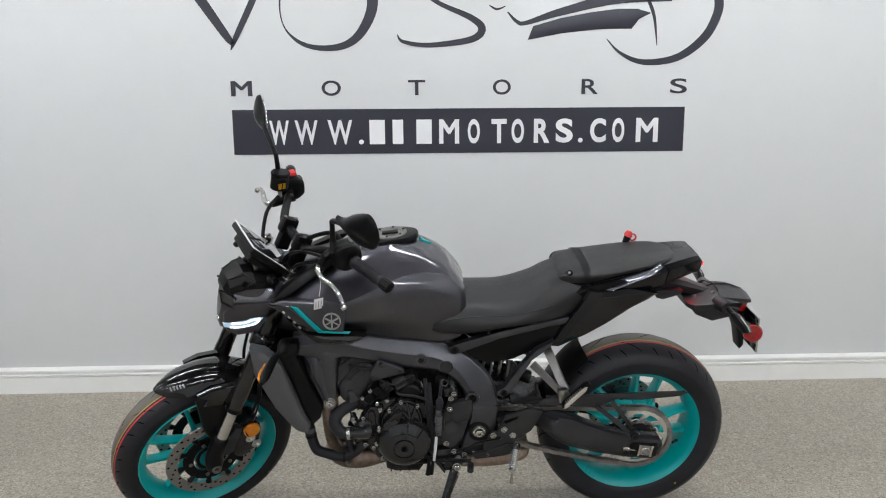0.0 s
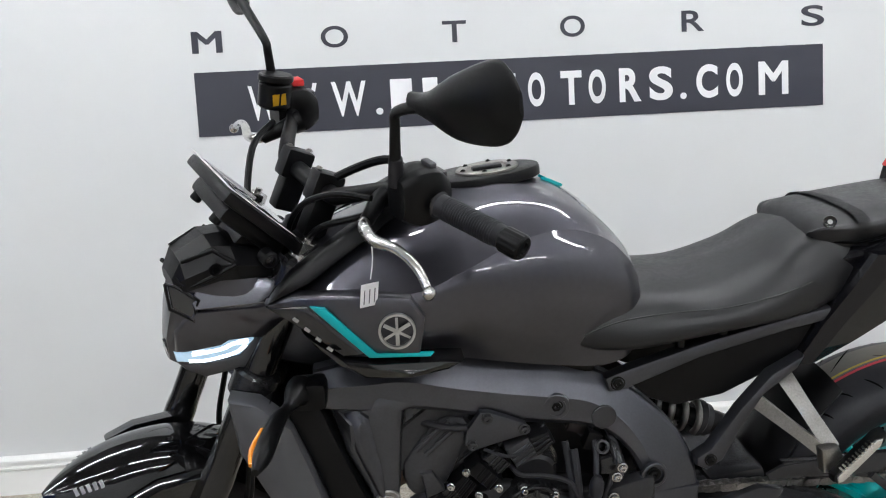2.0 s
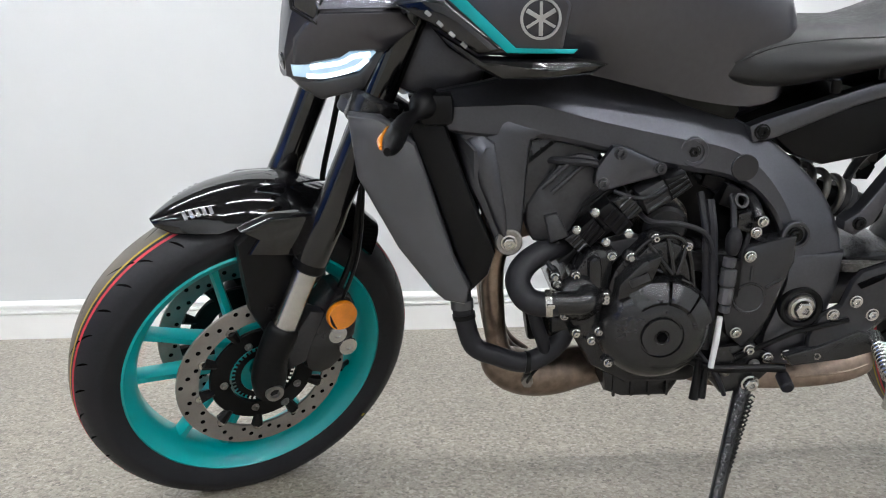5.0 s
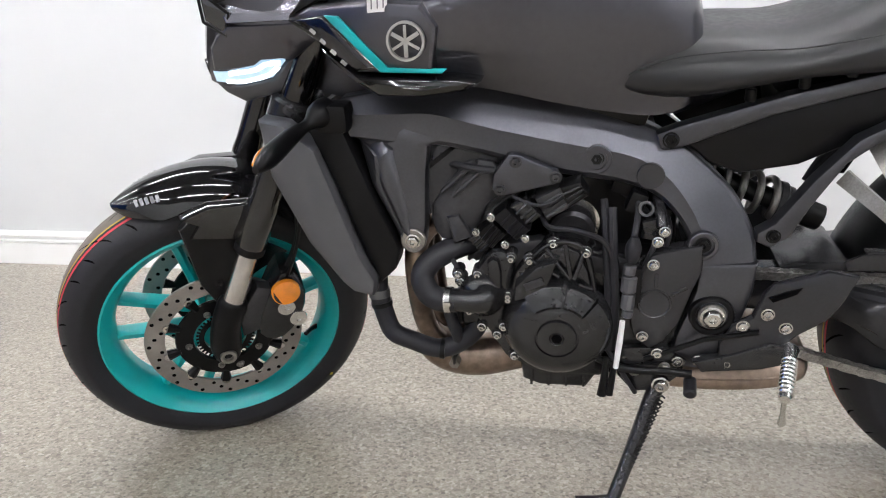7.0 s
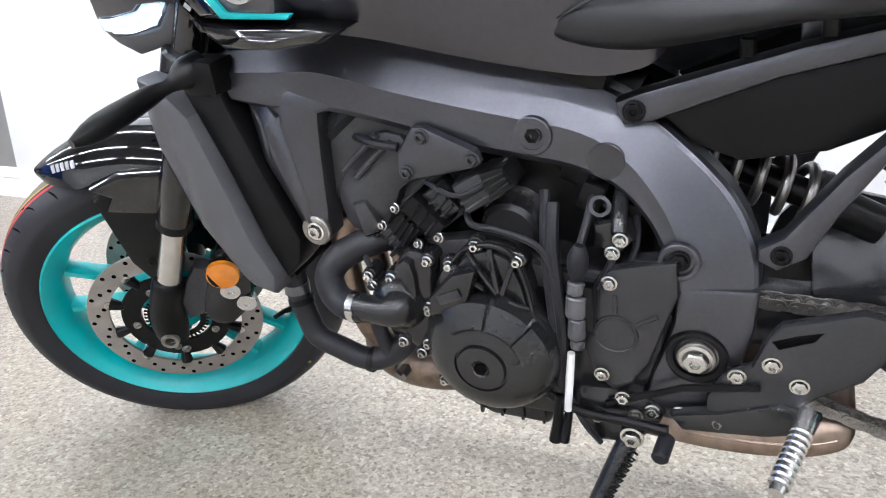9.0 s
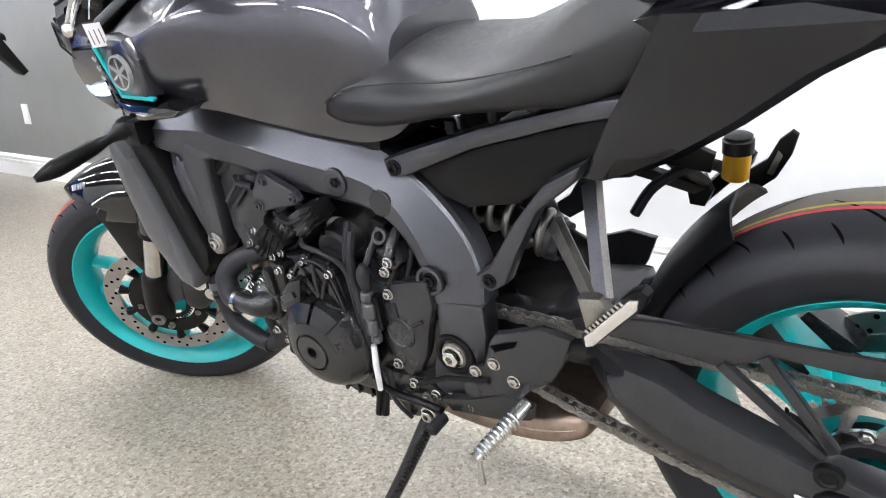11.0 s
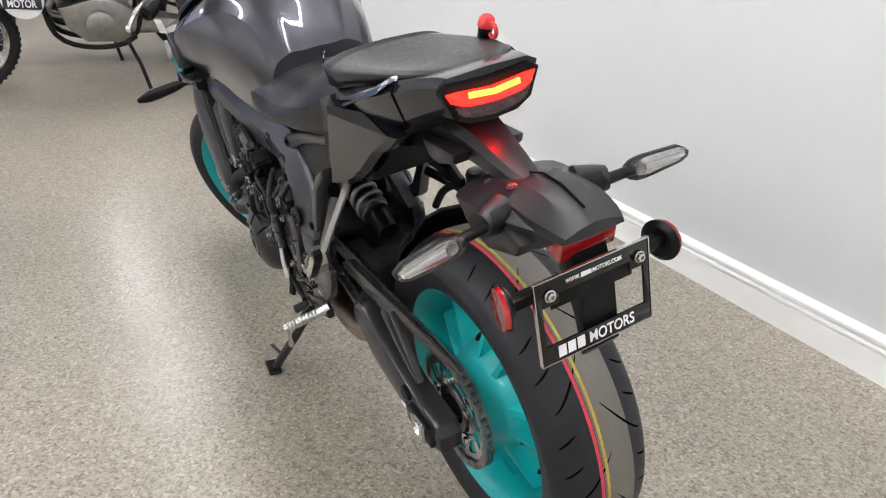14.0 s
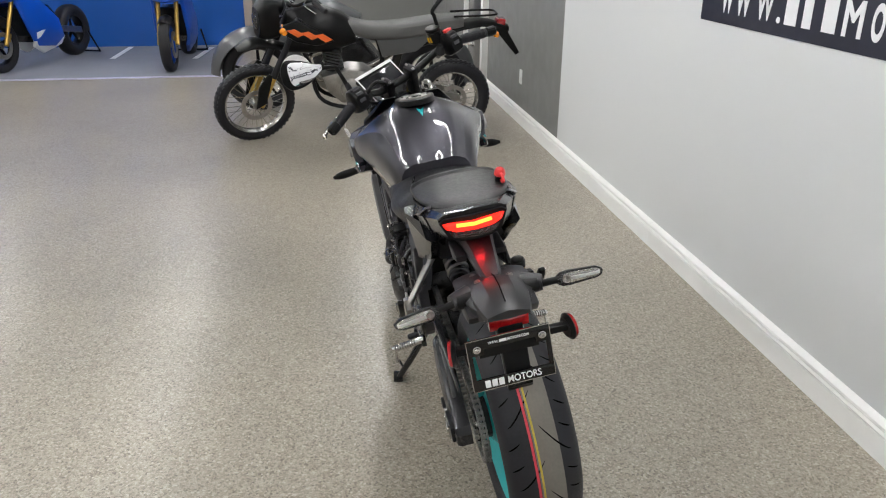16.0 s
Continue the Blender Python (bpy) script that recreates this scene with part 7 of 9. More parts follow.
# raised segments on the dome's shoulder
for a0, a1, lift in ((128, 84, 0.0055), (79, 46, 0.0045), (42, 10, 0.003)):
    bm = lathe([(0.176, 0.0865), (0.188 + lift, 0.083), (0.1965 + lift, 0.070), (0.2035 + lift, 0.0565), (0.2040, 0.0505)], gc, (0, -1, 0), 12, a0=radians(a1), a1=radians(a0))
    bmesh.ops.holes_fill(bm, edges=[e for e in bm.edges if e.is_boundary])
    bpart("cover_step", bm, M_ENGINE, cover)
bpart("maker_plate", slab([(-0.838, 0.459), (-0.836, 0.486), (-0.802, 0.522), (-0.770, 0.532), (-0.785, 0.486), (-0.806, 0.468)], -0.194, -0.165, 0.006, crown=0.003, wide=0.02), M_ENGINE, cover, "raised block on the cover")
bpart("bar", box((-0.806, -0.198, 0.494), (0.030, 0.0025, 0.012), Matrix.Rotation(radians(-24), 4, "Y"), 0.0005), M_ENGINE2, cover, "plain dark bar")
bpart("cover_arch", slab([(-0.806, 0.520), (-0.788, 0.540), (-0.760, 0.548), (-0.738, 0.538), (-0.724, 0.505), (-0.716, 0.462), (-0.735, 0.480), (-0.765, 0.492)], -0.172, -0.15, 0.004), M_ENGINE, cover)
for p, q in (((-0.788, 0.543), (-0.752, 0.496)), ((-0.759, 0.550), (-0.750, 0.498)), ((-0.731, 0.537), (-0.745, 0.496)), ((-0.717, 0.475), (-0.738, 0.487)), ((-0.808, 0.521), (-0.768, 0.500))):
    bpart("cover_rib", tube([(p[0], -0.171, p[1]), ((p[0] + q[0]) / 2, -0.178, (p[1] + q[1]) / 2), (q[0], -0.180, q[1])], 0.0036, 8), M_ENGINE, cover)
bpart("arch_lip", tube([(-0.815, -0.168, 0.518), (-0.790, -0.170, 0.546), (-0.759, -0.171, 0.555), (-0.734, -0.170, 0.544), (-0.720, -0.169, 0.507), (-0.713, -0.168, 0.462)], 0.0035, 8, 5), M_ENGINE, cover)
for bx, bz in ((-0.814, 0.521), (-0.778, 0.551), (-0.728, 0.536), (-0.714, 0.455), (-0.705, 0.379), (-0.735, 0.334), (-0.857, 0.40), (-0.840, 0.345), (-0.849, 0.458)):
    bm = bolt((bx, -0.168, bz), (0, -1, 0), 0.0074, 0.009)
    bpart("bolt_boss", cyl((bx, -0.155, bz), (bx, -0.1675, bz), 0.0105, n=16, edge=0.001), M_ENGINE, block)
    bpart("cover_bolt", bm, M_STEEL, block, "bright flange bolt")
# starter drum and throttle bodies behind
starter = bpart("starter_motor", lathe([(0, 0), (0, 0.030), (0.005, 0.036), (0.03, 0.038), (0.20, 0.038), (0.20, 0)], (-0.750, -0.128, 0.552), (0, 1, 0.12), 32), M_SATIN, block, "black starter motor")
bpart("starter_band", lathe([(0.034, 0.030), (0.034, 0.044), (0.050, 0.044), (0.050, 0.030)], (-0.750, -0.128, 0.552), (0, 1, 0.12), 36, True), M_STEEL, starter, "bright steel flange ring")
bpart("starter_cap", lathe([(0.050, 0.030), (0.050, 0.049), (0.056, 0.052), (0.12, 0.052), (0.12, 0.03)], (-0.750, -0.128, 0.552), (0, 1, 0.12), 36, True), M_PLAST, starter, "black rubber cap behind the ring")
bpart("starter_screw", bolt((-0.716, -0.093, 0.538), (0, -1, 0), 0.007, 0.006), M_STEEL, starter)
bpart("starter_lead", tube([(-0.800, -0.13, 0.588), (-0.785, -0.158, 0.574), (-0.745, -0.166, 0.572), (-0.702, -0.166, 0.555), (-0.684, -0.165, 0.515)], 0.0042, 8, 5), M_RUBBER, starter, "black starter lead")
for i in range(3):
    bpart("throttle_body", cyl((-0.70, -0.06 + 0.06 * i, 0.645), (-0.67, -0.06 + 0.06 * i, 0.68), 0.024, n=18, edge=0.004), M_ENGINE, block)
bpart("intake_manifold", slab([(-0.80, 0.60), (-0.79, 0.72), (-0.62, 0.69), (-0.585, 0.60), (-0.585, 0.50), (-0.70, 0.51)], -0.085, 0.10, 0.01), M_PLAST, block, "black intake manifold and looms")
bpart("airbox", box((-0.80, 0, 0.78), (0.34, 0.19, 0.10), Matrix.Rotation(radians(8), 4, "Y"), 0.02), M_PLAST, None, "black airbox under the tank")
for pts, r in (([(-0.690, -0.14, 0.60), (-0.688, -0.158, 0.56), (-0.684, -0.162, 0.50), (-0.680, -0.162, 0.44), (-0.684, -0.158, 0.36)], 0.0075), ([(-0.702, -0.13, 0.61), (-0.698, -0.155, 0.56), (-0.694, -0.160, 0.50), (-0.690, -0.160, 0.44)], 0.006), ([(-0.95, -0.12, 0.665), (-0.90, -0.155, 0.668), (-0.868, -0.155, 0.664)], 0.006), ([(-0.652, -0.09, 0.63), (-0.650, -0.13, 0.595), (-0.656, -0.158, 0.56)], 0.005), ([(-0.63, -0.09, 0.59), (-0.62, -0.13, 0.55), (-0.64, -0.15, 0.50)], 0.0045), ([(-0.92, -0.14, 0.54), (-0.94, -0.15, 0.52), (-0.93, -0.16, 0.50)], 0.004), ([(-0.70, -0.09, 0.63), (-0.66, -0.10, 0.60), (-0.62, -0.11, 0.57)], 0.005), ([(-0.84, -0.15, 0.62), (-0.80, -0.165, 0.612), (-0.765, -0.16, 0.625), (-0.74, -0.14, 0.65)], 0.003), ([(-0.69, -0.14, 0.35), (-0.66, -0.16, 0.31), (-0.64, -0.15, 0.27)], 0.004), ([(-0.61, -0.09, 0.59), (-0.60, -0.12, 0.56), (-0.605, -0.13, 0.53)], 0.004)):
    bpart("wiring", tube(pts, r, 8, 5), M_RUBBER, block, "black wiring loom")
# cable ferrule and connectors in front of the sprocket cover
bpart("cable_boot", tube([(-0.655, -0.165, 0.562), (-0.657, -0.166, 0.548), (-0.658, -0.166, 0.530), (-0.659, -0.166, 0.520)], [0.006, 0.012, 0.011, 0.007], 14, 3), M_RUBBER, block, "black rubber cable boot")
for z0, z1, r in ((0.516, 0.500, 0.010), (0.498, 0.470, 0.0125), (0.468, 0.440, 0.011), (0.438, 0.425, 0.009)):
    bpart("connector", cyl((-0.660, -0.166, z0), (-0.662, -0.167, z1), r, n=10, edge=0.002), M_SHROUD, block)
bpart("connector", box((-0.648, -0.16, 0.48), (0.014, 0.016, 0.06), None, 0.003), M_PLAST, block)
clampb = bpart("cable_clamp", slab([(-0.645, 0.578), (-0.615, 0.586), (-0.600, 0.562), (-0.615, 0.545), (-0.645, 0.550)], -0.145, -0.11, 0.005), M_ENGINE, block, "black cable clamp")
bpart("clamp_ring", lathe([(0, 0.012), (0.008, 0.012), (0.008, 0.008), (0, 0.008)], (-0.640, -0.130, 0.594), (0.2, -1, 0.5), 20, True), M_ENGINE2, clampb)
bpart("clamp_pipe", tube([(-0.622, -0.09, 0.61), (-0.618, -0.13, 0.592), (-0.615, -0.150, 0.572)], 0.009, 12, 3), M_ENGINE, clampb)
for bx, bz in ((-0.612, 0.569), (-0.621, 0.552)):
    bpart("clamp_bolt", bolt((bx, -0.157, bz), (0, -1, 0), 0.0088, 0.008), M_STEEL, clampb)
for c, s2 in (((-0.615, -0.10, 0.575), (0.03, 0.02, 0.03)), ((-0.652, -0.11, 0.600), (0.026, 0.03, 0.034)), ((-0.672, -0.09, 0.620), (0.036, 0.03, 0.026))):
    bpart("connector", box(c, s2, Matrix.Rotation(radians(20), 4, "Y"), 0.004), M_PLAST, block)
bpart("speed_lead", tube([(-0.668, -0.170, 0.419), (-0.671, -0.172, 0.38), (-0.675, -0.171, 0.332)], [0.0045, 0.0052, 0.0045], 10), M_WHITEPLAST, block, "pale protective sleeve")
bpart("breather", tube([(-0.690, -0.155, 0.34), (-0.692, -0.16, 0.30), (-0.696, -0.165, 0.272)], [0.005, 0.007, 0.008], 10), M_PLAST, block)
bpart("breather", tube([(-0.676, -0.155, 0.33), (-0.680, -0.16, 0.30), (-0.684, -0.165, 0.274)], [0.005, 0.006, 0.007], 10), M_PLAST, block)
# gearbox sprocket cover
spc = bpart("sprocket_cover", slab([(-0.660, 0.480), (-0.648, 0.502), (-0.625, 0.527), (-0.590, 0.536), (-0.552, 0.544), (-0.550, 0.500), (-0.562, 0.465), (-0.580, 0.405), (-0.600, 0.372), (-0.622, 0.356), (-0.648, 0.378), (-0.660, 0.427)], -0.152, -0.12, 0.006, crown=0.003, wide=0.02), M_SATIN, None, "satin black sprocket cover")
bpart("cover_ring", lathe([(0.1545, 0.027), (0.157, 0.0255), (0.157, 0.0235), (0.1555, 0.022), (0.1555, 0)], (-0.619, 0, 0.443), (0, -1, 0), 36), M_SATIN, spc)
for a in (radians(35), radians(90), radians(140)):
    bpart("cover_vane", tube([(-0.619 + 0.030 * math.cos(a), -0.1555, 0.443 + 0.030 * math.sin(a)), (-0.619 + 0.058 * math.cos(a), -0.1555, 0.443 + 0.054 * math.sin(a))], 0.003, 8), M_SATIN, spc)
for bx, bz in ((-0.625, 0.513), (-0.635, 0.385), (-0.610, 0.354)):
    bpart("cover_bolt", bolt((bx, -0.156, bz), (0, -1, 0), 0.0095, 0.008), M_STEEL, spc)
# oil pan
pan = bpart("oil_pan", slab([(-0.835, 0.30), (-0.83, 0.262), (-0.80, 0.250), (-0.72, 0.250), (-0.705, 0.275), (-0.70, 0.31)], -0.115, 0.115, 0.008), M_ENGINE, None, "black oil pan")
for i in range(4):
    bpart("pan_rib", box((-0.815 + i * 0.03, -0.116, 0.277), (0.005, 0.008, 0.045), None, 0.002), M_ENGINE, pan)
# water pump and hoses
pump = bpart("water_pump", slab([(-0.880, 0.528), (-0.865, 0.536), (-0.848, 0.532), (-0.838, 0.518), (-0.846, 0.461), (-0.855, 0.42), (-0.866, 0.385), (-0.888, 0.396), (-0.908, 0.425), (-0.915, 0.46), (-0.902, 0.492)], -0.168, -0.12, 0.008, 2, crown=0.004, wide=0.02), M_ENGINE, None, "black water pump cover")
bpart("pump_rib", slab([(-0.880, 0.520), (-0.862, 0.524), (-0.858, 0.48), (-0.872, 0.43), (-0.886, 0.44), (-0.878, 0.48)], -0.180, -0.165, 0.006, 2), M_ENGINE, pump)
bpart("pump_volute", lathe([(0.165, 0.038), (0.176, 0.036), (0.184, 0.028), (0.190, 0.02)], (-0.890, 0, 0.458), (0, -1, 0), 28), M_ENGINE, pump)
bpart("pump_neck", tube([(-0.885, -0.165, 0.460), (-0.888, -0.188, 0.460), (-0.902, -0.194, 0.459), (-0.938, -0.192, 0.460)], [0.030, 0.024, 0.0185, 0.0185], 20, 3), M_ENGINE, pump)
for bx, bz in ((-0.843, 0.524), (-0.849, 0.452), (-0.893, 0.398), (-0.868, 0.384), (-0.897, 0.494), (-0.929, 0.493), (-0.925, 0.480), (-0.912, 0.428)):
    bpart("pump_bolt", bolt((bx, -0.168, bz), (0, -1, 0), 0.0072, 0.009), M_STEEL, pump)
    bpart("bolt_boss", cyl((bx, -0.14, bz), (bx, -0.1675, bz), 0.0095, n=14, edge=0.001), M_ENGINE, pump)
bpart("coolant_hose", tube([(-0.928, -0.192, 0.459), (-0.955, -0.188, 0.457), (-0.976, -0.182, 0.466), (-0.986, -0.172, 0.490), (-0.970, -0.155, 0.512), (-0.93, -0.13, 0.526), (-0.885, -0.10, 0.530)], 0.0195, 18, 6), M_RUBBER, None, "black rubber coolant hose")
bpart("hose_clamp", lathe([(-0.005, 0.0195), (-0.005, 0.0215), (0.005, 0.0215), (0.005, 0.0195)], (-0.941, -0.190, 0.458), (-1, 0.1, -0.05), 24, True), M_STEEL, pump, "steel hose clamp")
bpart("clamp_ear", box((-0.941, -0.210, 0.462), (0.012, 0.008, 0.007), None, 0.002), M_STEEL, pump)
bpart("radiator_hose", tube([(-1.072, -0.13, 0.470), (-1.070, -0.138, 0.437), (-1.060, -0.14, 0.388), (-1.048, -0.142, 0.364), (-1.018, -0.142, 0.350), (-0.975, -0.14, 0.335), (-0.938, -0.135, 0.344), (-0.908, -0.13, 0.372), (-0.90, -0.12, 0.40)], 0.0165, 18, 6), M_RUBBER, None, "black lower radiator hose")
bpart("hose_band", lathe([(-0.007, 0.0165), (-0.007, 0.0182), (0.007, 0.0182), (0.007, 0.0165)], (-1.070, -0.138, 0.440), (0.05, -0.1, -1), 20, True), M_LIGHTGREY, pump, "pale paint band on the hose")
for p, ax in (((-0.965, -0.139, 0.334), (1, 0, -0.1)), ((-1.067, -0.139, 0.420), (0.15, -0.1, -1))):
    bpart("hose_clip", lathe([(-0.004, 0.0165), (-0.004, 0.0185), (0.004, 0.0185), (0.004, 0.0165)], p, ax, 20, True), M_PLAST, pump)
bpart("thermo_hose", tube([(-0.955, -0.12, 0.43), (-0.950, -0.135, 0.40), (-0.940, -0.14, 0.37), (-0.935, -0.138, 0.35)], 0.011, 12, 5), M_RUBBER, pump)
bpart("oil_cooler_boss", cyl((-0.93, -0.11, 0.40), (-0.89, -0.11, 0.40), 0.032, n=24, edge=0.004), M_ENGINE, pump)
bpart("oil_filter", lathe([(0, 0), (0, 0.030), (0.005, 0.034), (0.07, 0.034), (0.075, 0.03)], (-0.955, -0.03, 0.36), (1, 0, 0.1), 28), M_PLAST, None, "black oil filter")

# radiator with shrouds
RAD = Matrix.Translation((-1.125, 0, 0.595)) @ Matrix.Rotation(radians(-24), 4, "Y")
rad = bpart("radiator", turned(box((0, 0, 0), (0.030, 0.31, 0.29), None, 0.005), RAD), M_PLAST, None, "black radiator core")
for i in range(26):
    bpart("radiator_fin", turned(box((-0.0155, 0, -0.13 + i * 0.0104), (0.004, 0.29, 0.003), None, 0), RAD), M_ENGINE2, rad)
for sg in (-1, 1):
    bpart("radiator_shroud", slab([(-1.232, 0.745), (-1.185, 0.742), (-1.135, 0.705), (-1.118, 0.65), (-1.082, 0.53), (-1.060, 0.487), (-1.066, 0.458), (-1.098, 0.466), (-1.115, 0.482), (-1.165, 0.55), (-1.222, 0.655)], sg * 0.192, sg * 0.150, 0.008, yfun=lambda x, z, sg=sg: -sg * 0.35 * max(0, -1.15 - x), crown=0.005, wide=0.03), M_SHROUD, rad, "dark grey radiator shroud")
    bpart("shroud_inner", slab([(-1.15, 0.735), (-1.095, 0.735), (-1.055, 0.62), (-1.020, 0.535), (-1.030, 0.50), (-1.055, 0.475), (-1.075, 0.52), (-1.115, 0.645)], sg * 0.172, sg * 0.12, 0.006), M_PLAST, rad, "black inner shroud")
    # front indicators on the shrouds
    ind = bpart("front_indicator", tube([(-1.118, sg * 0.165, 0.758), (-1.125, sg * 0.185, 0.757), (-1.135, sg * 0.205, 0.750), (-1.150, sg * 0.235, 0.742), (-1.162, sg * 0.30, 0.732), (-1.168, sg * 0.335, 0.727)], [0.024, 0.020, 0.009, 0.012, 0.0135, 0.005], 14, 3), M_PLAST, None, "black front indicator")
    for v in ind.data.vertices:
        v.co.z = 0.742 + (v.co.z - 0.742) * (1.0 if abs(v.co.y) < 0.215 else 1.15)
    bpart("amber_lens", tube([(-1.169, sg * 0.245, 0.737), (-1.176, sg * 0.29, 0.731), (-1.176, sg * 0.320, 0.727)], [0.005, 0.0075, 0.003], 12, 3), M_AMBER, ind, "amber indicator lens")
    bpart("indicator_mount", box((-1.105, sg * 0.165, 0.752), (0.05, 0.05, 0.045), None, 0.012), M_PLAST, ind)
bpart("headstock", cyl((-1.235, 0, 0.72), (-1.105, 0, 0.98), 0.034, n=24, edge=0.004), M_FRAME, None, "dark frame headstock")
bpart("head_gusset", box((-1.09, 0, 0.81), (0.13, 0.16, 0.12), Matrix.Rotation(radians(15), 4, "Y"), 0.02), M_FRAME)

# exhaust: headers, collector, muffler under the engine
for i in range(3):
    y = -0.085 + 0.085 * i
    bpart("exhaust_header", tube([(-0.955, y, 0.555), (-0.99, y, 0.54), (-1.015, y * 0.95, 0.49), (-1.015, y * 0.9, 0.40), (-1.005, y * 0.75, 0.33), (-0.985, y * 0.5, 0.29), (-0.95, y * 0.3, 0.265)], [0.019] * 7, 16, 5), M_TITAN, None, "heat-tinted exhaust header")
bpart("exhaust_collector", tube([(-1.012, -0.04, 0.315), (-0.998, -0.038, 0.285), (-0.965, -0.034, 0.264), (-0.915, -0.028, 0.256), (-0.86, -0.02, 0.262), (-0.80, 0, 0.262)], [0.024, 0.036, 0.041, 0.041, 0.038, 0.034], 24, 5), M_TITAN, None, "brown-tinted exhaust collector")
muf = bpart("muffler", loft([(-0.70, half((0, 0.288), (0.03, 0.286), (0.045, 0.272), (0.04, 0.256), (0, 0.25))), (-0.64, half((0, 0.298), (0.07, 0.296), (0.092, 0.276), (0.086, 0.252), (0, 0.242))), (-0.52, half((0, 0.305), (0.08, 0.303), (0.108, 0.280), (0.10, 0.250), (0, 0.238))), (-0.42, half((0, 0.312), (0.08, 0.310), (0.106, 0.288), (0.098, 0.256), (0, 0.244))), (-0.365, half((0, 0.312), (0.07, 0.310), (0.09, 0.292), (0.085, 0.268), (0, 0.258))), (-0.35, half((0, 0.304), (0.055, 0.302), (0.07, 0.292), (0.065, 0.278), (0, 0.27)))], 5, 4), M_TITAN, None, "tinted steel muffler under the engine")
bpart("muffler_seam", tube([(-0.66, -0.092, 0.270), (-0.58, -0.103, 0.272), (-0.50, -0.1095, 0.276), (-0.42, -0.1075, 0.282), (-0.37, -0.093, 0.288)], 0.0022, 6, 4), M_TITAN, muf)
bpart("exhaust_link", tube([(-0.83, -0.01, 0.262), (-0.74, 0.0, 0.265), (-0.66, 0.0, 0.268)], 0.034, 18, 3), M_TITAN, muf)
bpart("sensor_plug", cyl((-0.955, -0.068, 0.270), (-0.957, -0.088, 0.268), 0.010, n=6), M_DULLSTEEL, muf)
bpart("sensor_lead", tube([(-0.957, -0.085, 0.268), (-0.95, -0.11, 0.30), (-0.93, -0.12, 0.33)], 0.003, 6, 4), M_PLAST, muf)

# gear lever and side stand
shift = bpart("gear_lever", tube([(-0.705, -0.150, 0.335), (-0.66, -0.158, 0.322), (-0.60, -0.165, 0.325), (-0.555, -0.17, 0.325)], [0.006, 0.0065, 0.0065, 0.007], 10, 3), M_PLAST, None, "black gear lever with rubber tip")
bpart("gear_rubber", cyl((-0.556, -0.165, 0.312), (-0.560, -0.200, 0.305), 0.0105, n=14, edge=0.003), M_RUBBER, shift)
bpart("gear_rod", tube([(-0.63, -0.155, 0.34), (-0.54, -0.16, 0.385), (-0.46, -0.165, 0.405)], 0.0045, 8), M_PLAST, shift)
for bx, bz in ((-0.576, 0.336), (-0.643, 0.314), (-0.596, 0.324), (-0.545, 0.340)):
    bpart("bracket_bolt", bolt((bx, -0.150, bz), (0, -1, 0), 0.0095, 0.008), M_STEEL if bz > 0.33 else M_DULLSTEEL, shift)
bpart("stand_bracket", slab([(-0.665, 0.355), (-0.60, 0.36), (-0.56, 0.335), (-0.57, 0.305), (-0.60, 0.275), (-0.645, 0.27), (-0.67, 0.30)], -0.148, -0.12, 0.005), M_ENGINE, shift, "black side stand bracket")
stand = bpart("side_stand", tube([(-0.600, -0.135, 0.290), (-0.612, -0.150, 0.262), (-0.645, -0.195, 0.180), (-0.678, -0.243, 0.105), (-0.688, -0.258, 0.080)], [0.013, 0.014, 0.012, 0.011, 0.011], 14, 3), M_ENGINE, None, "black side stand lowered to the floor")
bpart("stand_foot", turned(box((0, 0, 0), (0.062, 0.034, 0.012), None, 0.004), Matrix.Translation((-0.703, -0.263, 0.0725)) @ Matrix.Rotation(radians(-10.2), 4, "X") @ Matrix.Rotation(radians(-6), 4, "Z")), M_ENGINE, stand)
bpart("stand_tang", tube([(-0.672, -0.236, 0.12), (-0.70, -0.24, 0.118), (-0.735, -0.245, 0.118)], 0.0045, 8), M_ENGINE, stand)
pts = []
for i in range(81):
    t = i / 80
    p = Vector((-0.598, -0.158, 0.268)).lerp(Vector((-0.648, -0.212, 0.165)), t)
    a = 2 * math.pi * 16 * t
    pts.append(p + Vector((math.cos(a) * 0.006, 0, math.sin(a) * 0.006)))
bpart("stand_spring", tube(pts, 0.0018, 6), M_PLAST, stand, "black stand spring")
bpart("stand_pivot", bolt((-0.600, -0.150, 0.290), (0, -1, 0), 0.015, 0.012), M_STEEL, stand)

# final drive: sprocket, carrier, chain
SC = Vector((RA.x, -0.078, RA.z + 0.006))
spk = lathe([(-0.003, 0.090), (-0.003, 0.106), (0.003, 0.106), (0.003, 0.090)], SC, (0, 1, 0), 90, True)
for i in range(45):
    a = 2 * math.pi * i / 45
    d = Vector((math.cos(a), 0, math.sin(a)))
    s = Vector((-math.sin(a), 0, math.cos(a)))
    rings(spk, [[SC + d * 0.105 + s * 0.005 * q + Vector((0, 0.0028 * w, 0)) for q, w in ((-1, -1), (1, -1), (1, 1), (-1, 1))], [SC + d * 0.115 + s * 0.0018 * q + Vector((0, 0.0018 * w, 0)) for q, w in ((-1, -1), (1, -1), (1, 1), (-1, 1))]])
sprk = bpart("rear_sprocket", spk, M_SPROCKET, rrim, "bright steel rear sprocket")
bpart("sprocket_inner_ring", lathe([(-0.003, 0.052), (-0.003, 0.066), (0.003, 0.066), (0.003, 0.052)], SC, (0, 1, 0), 60, True), M_SPROCKET, sprk)
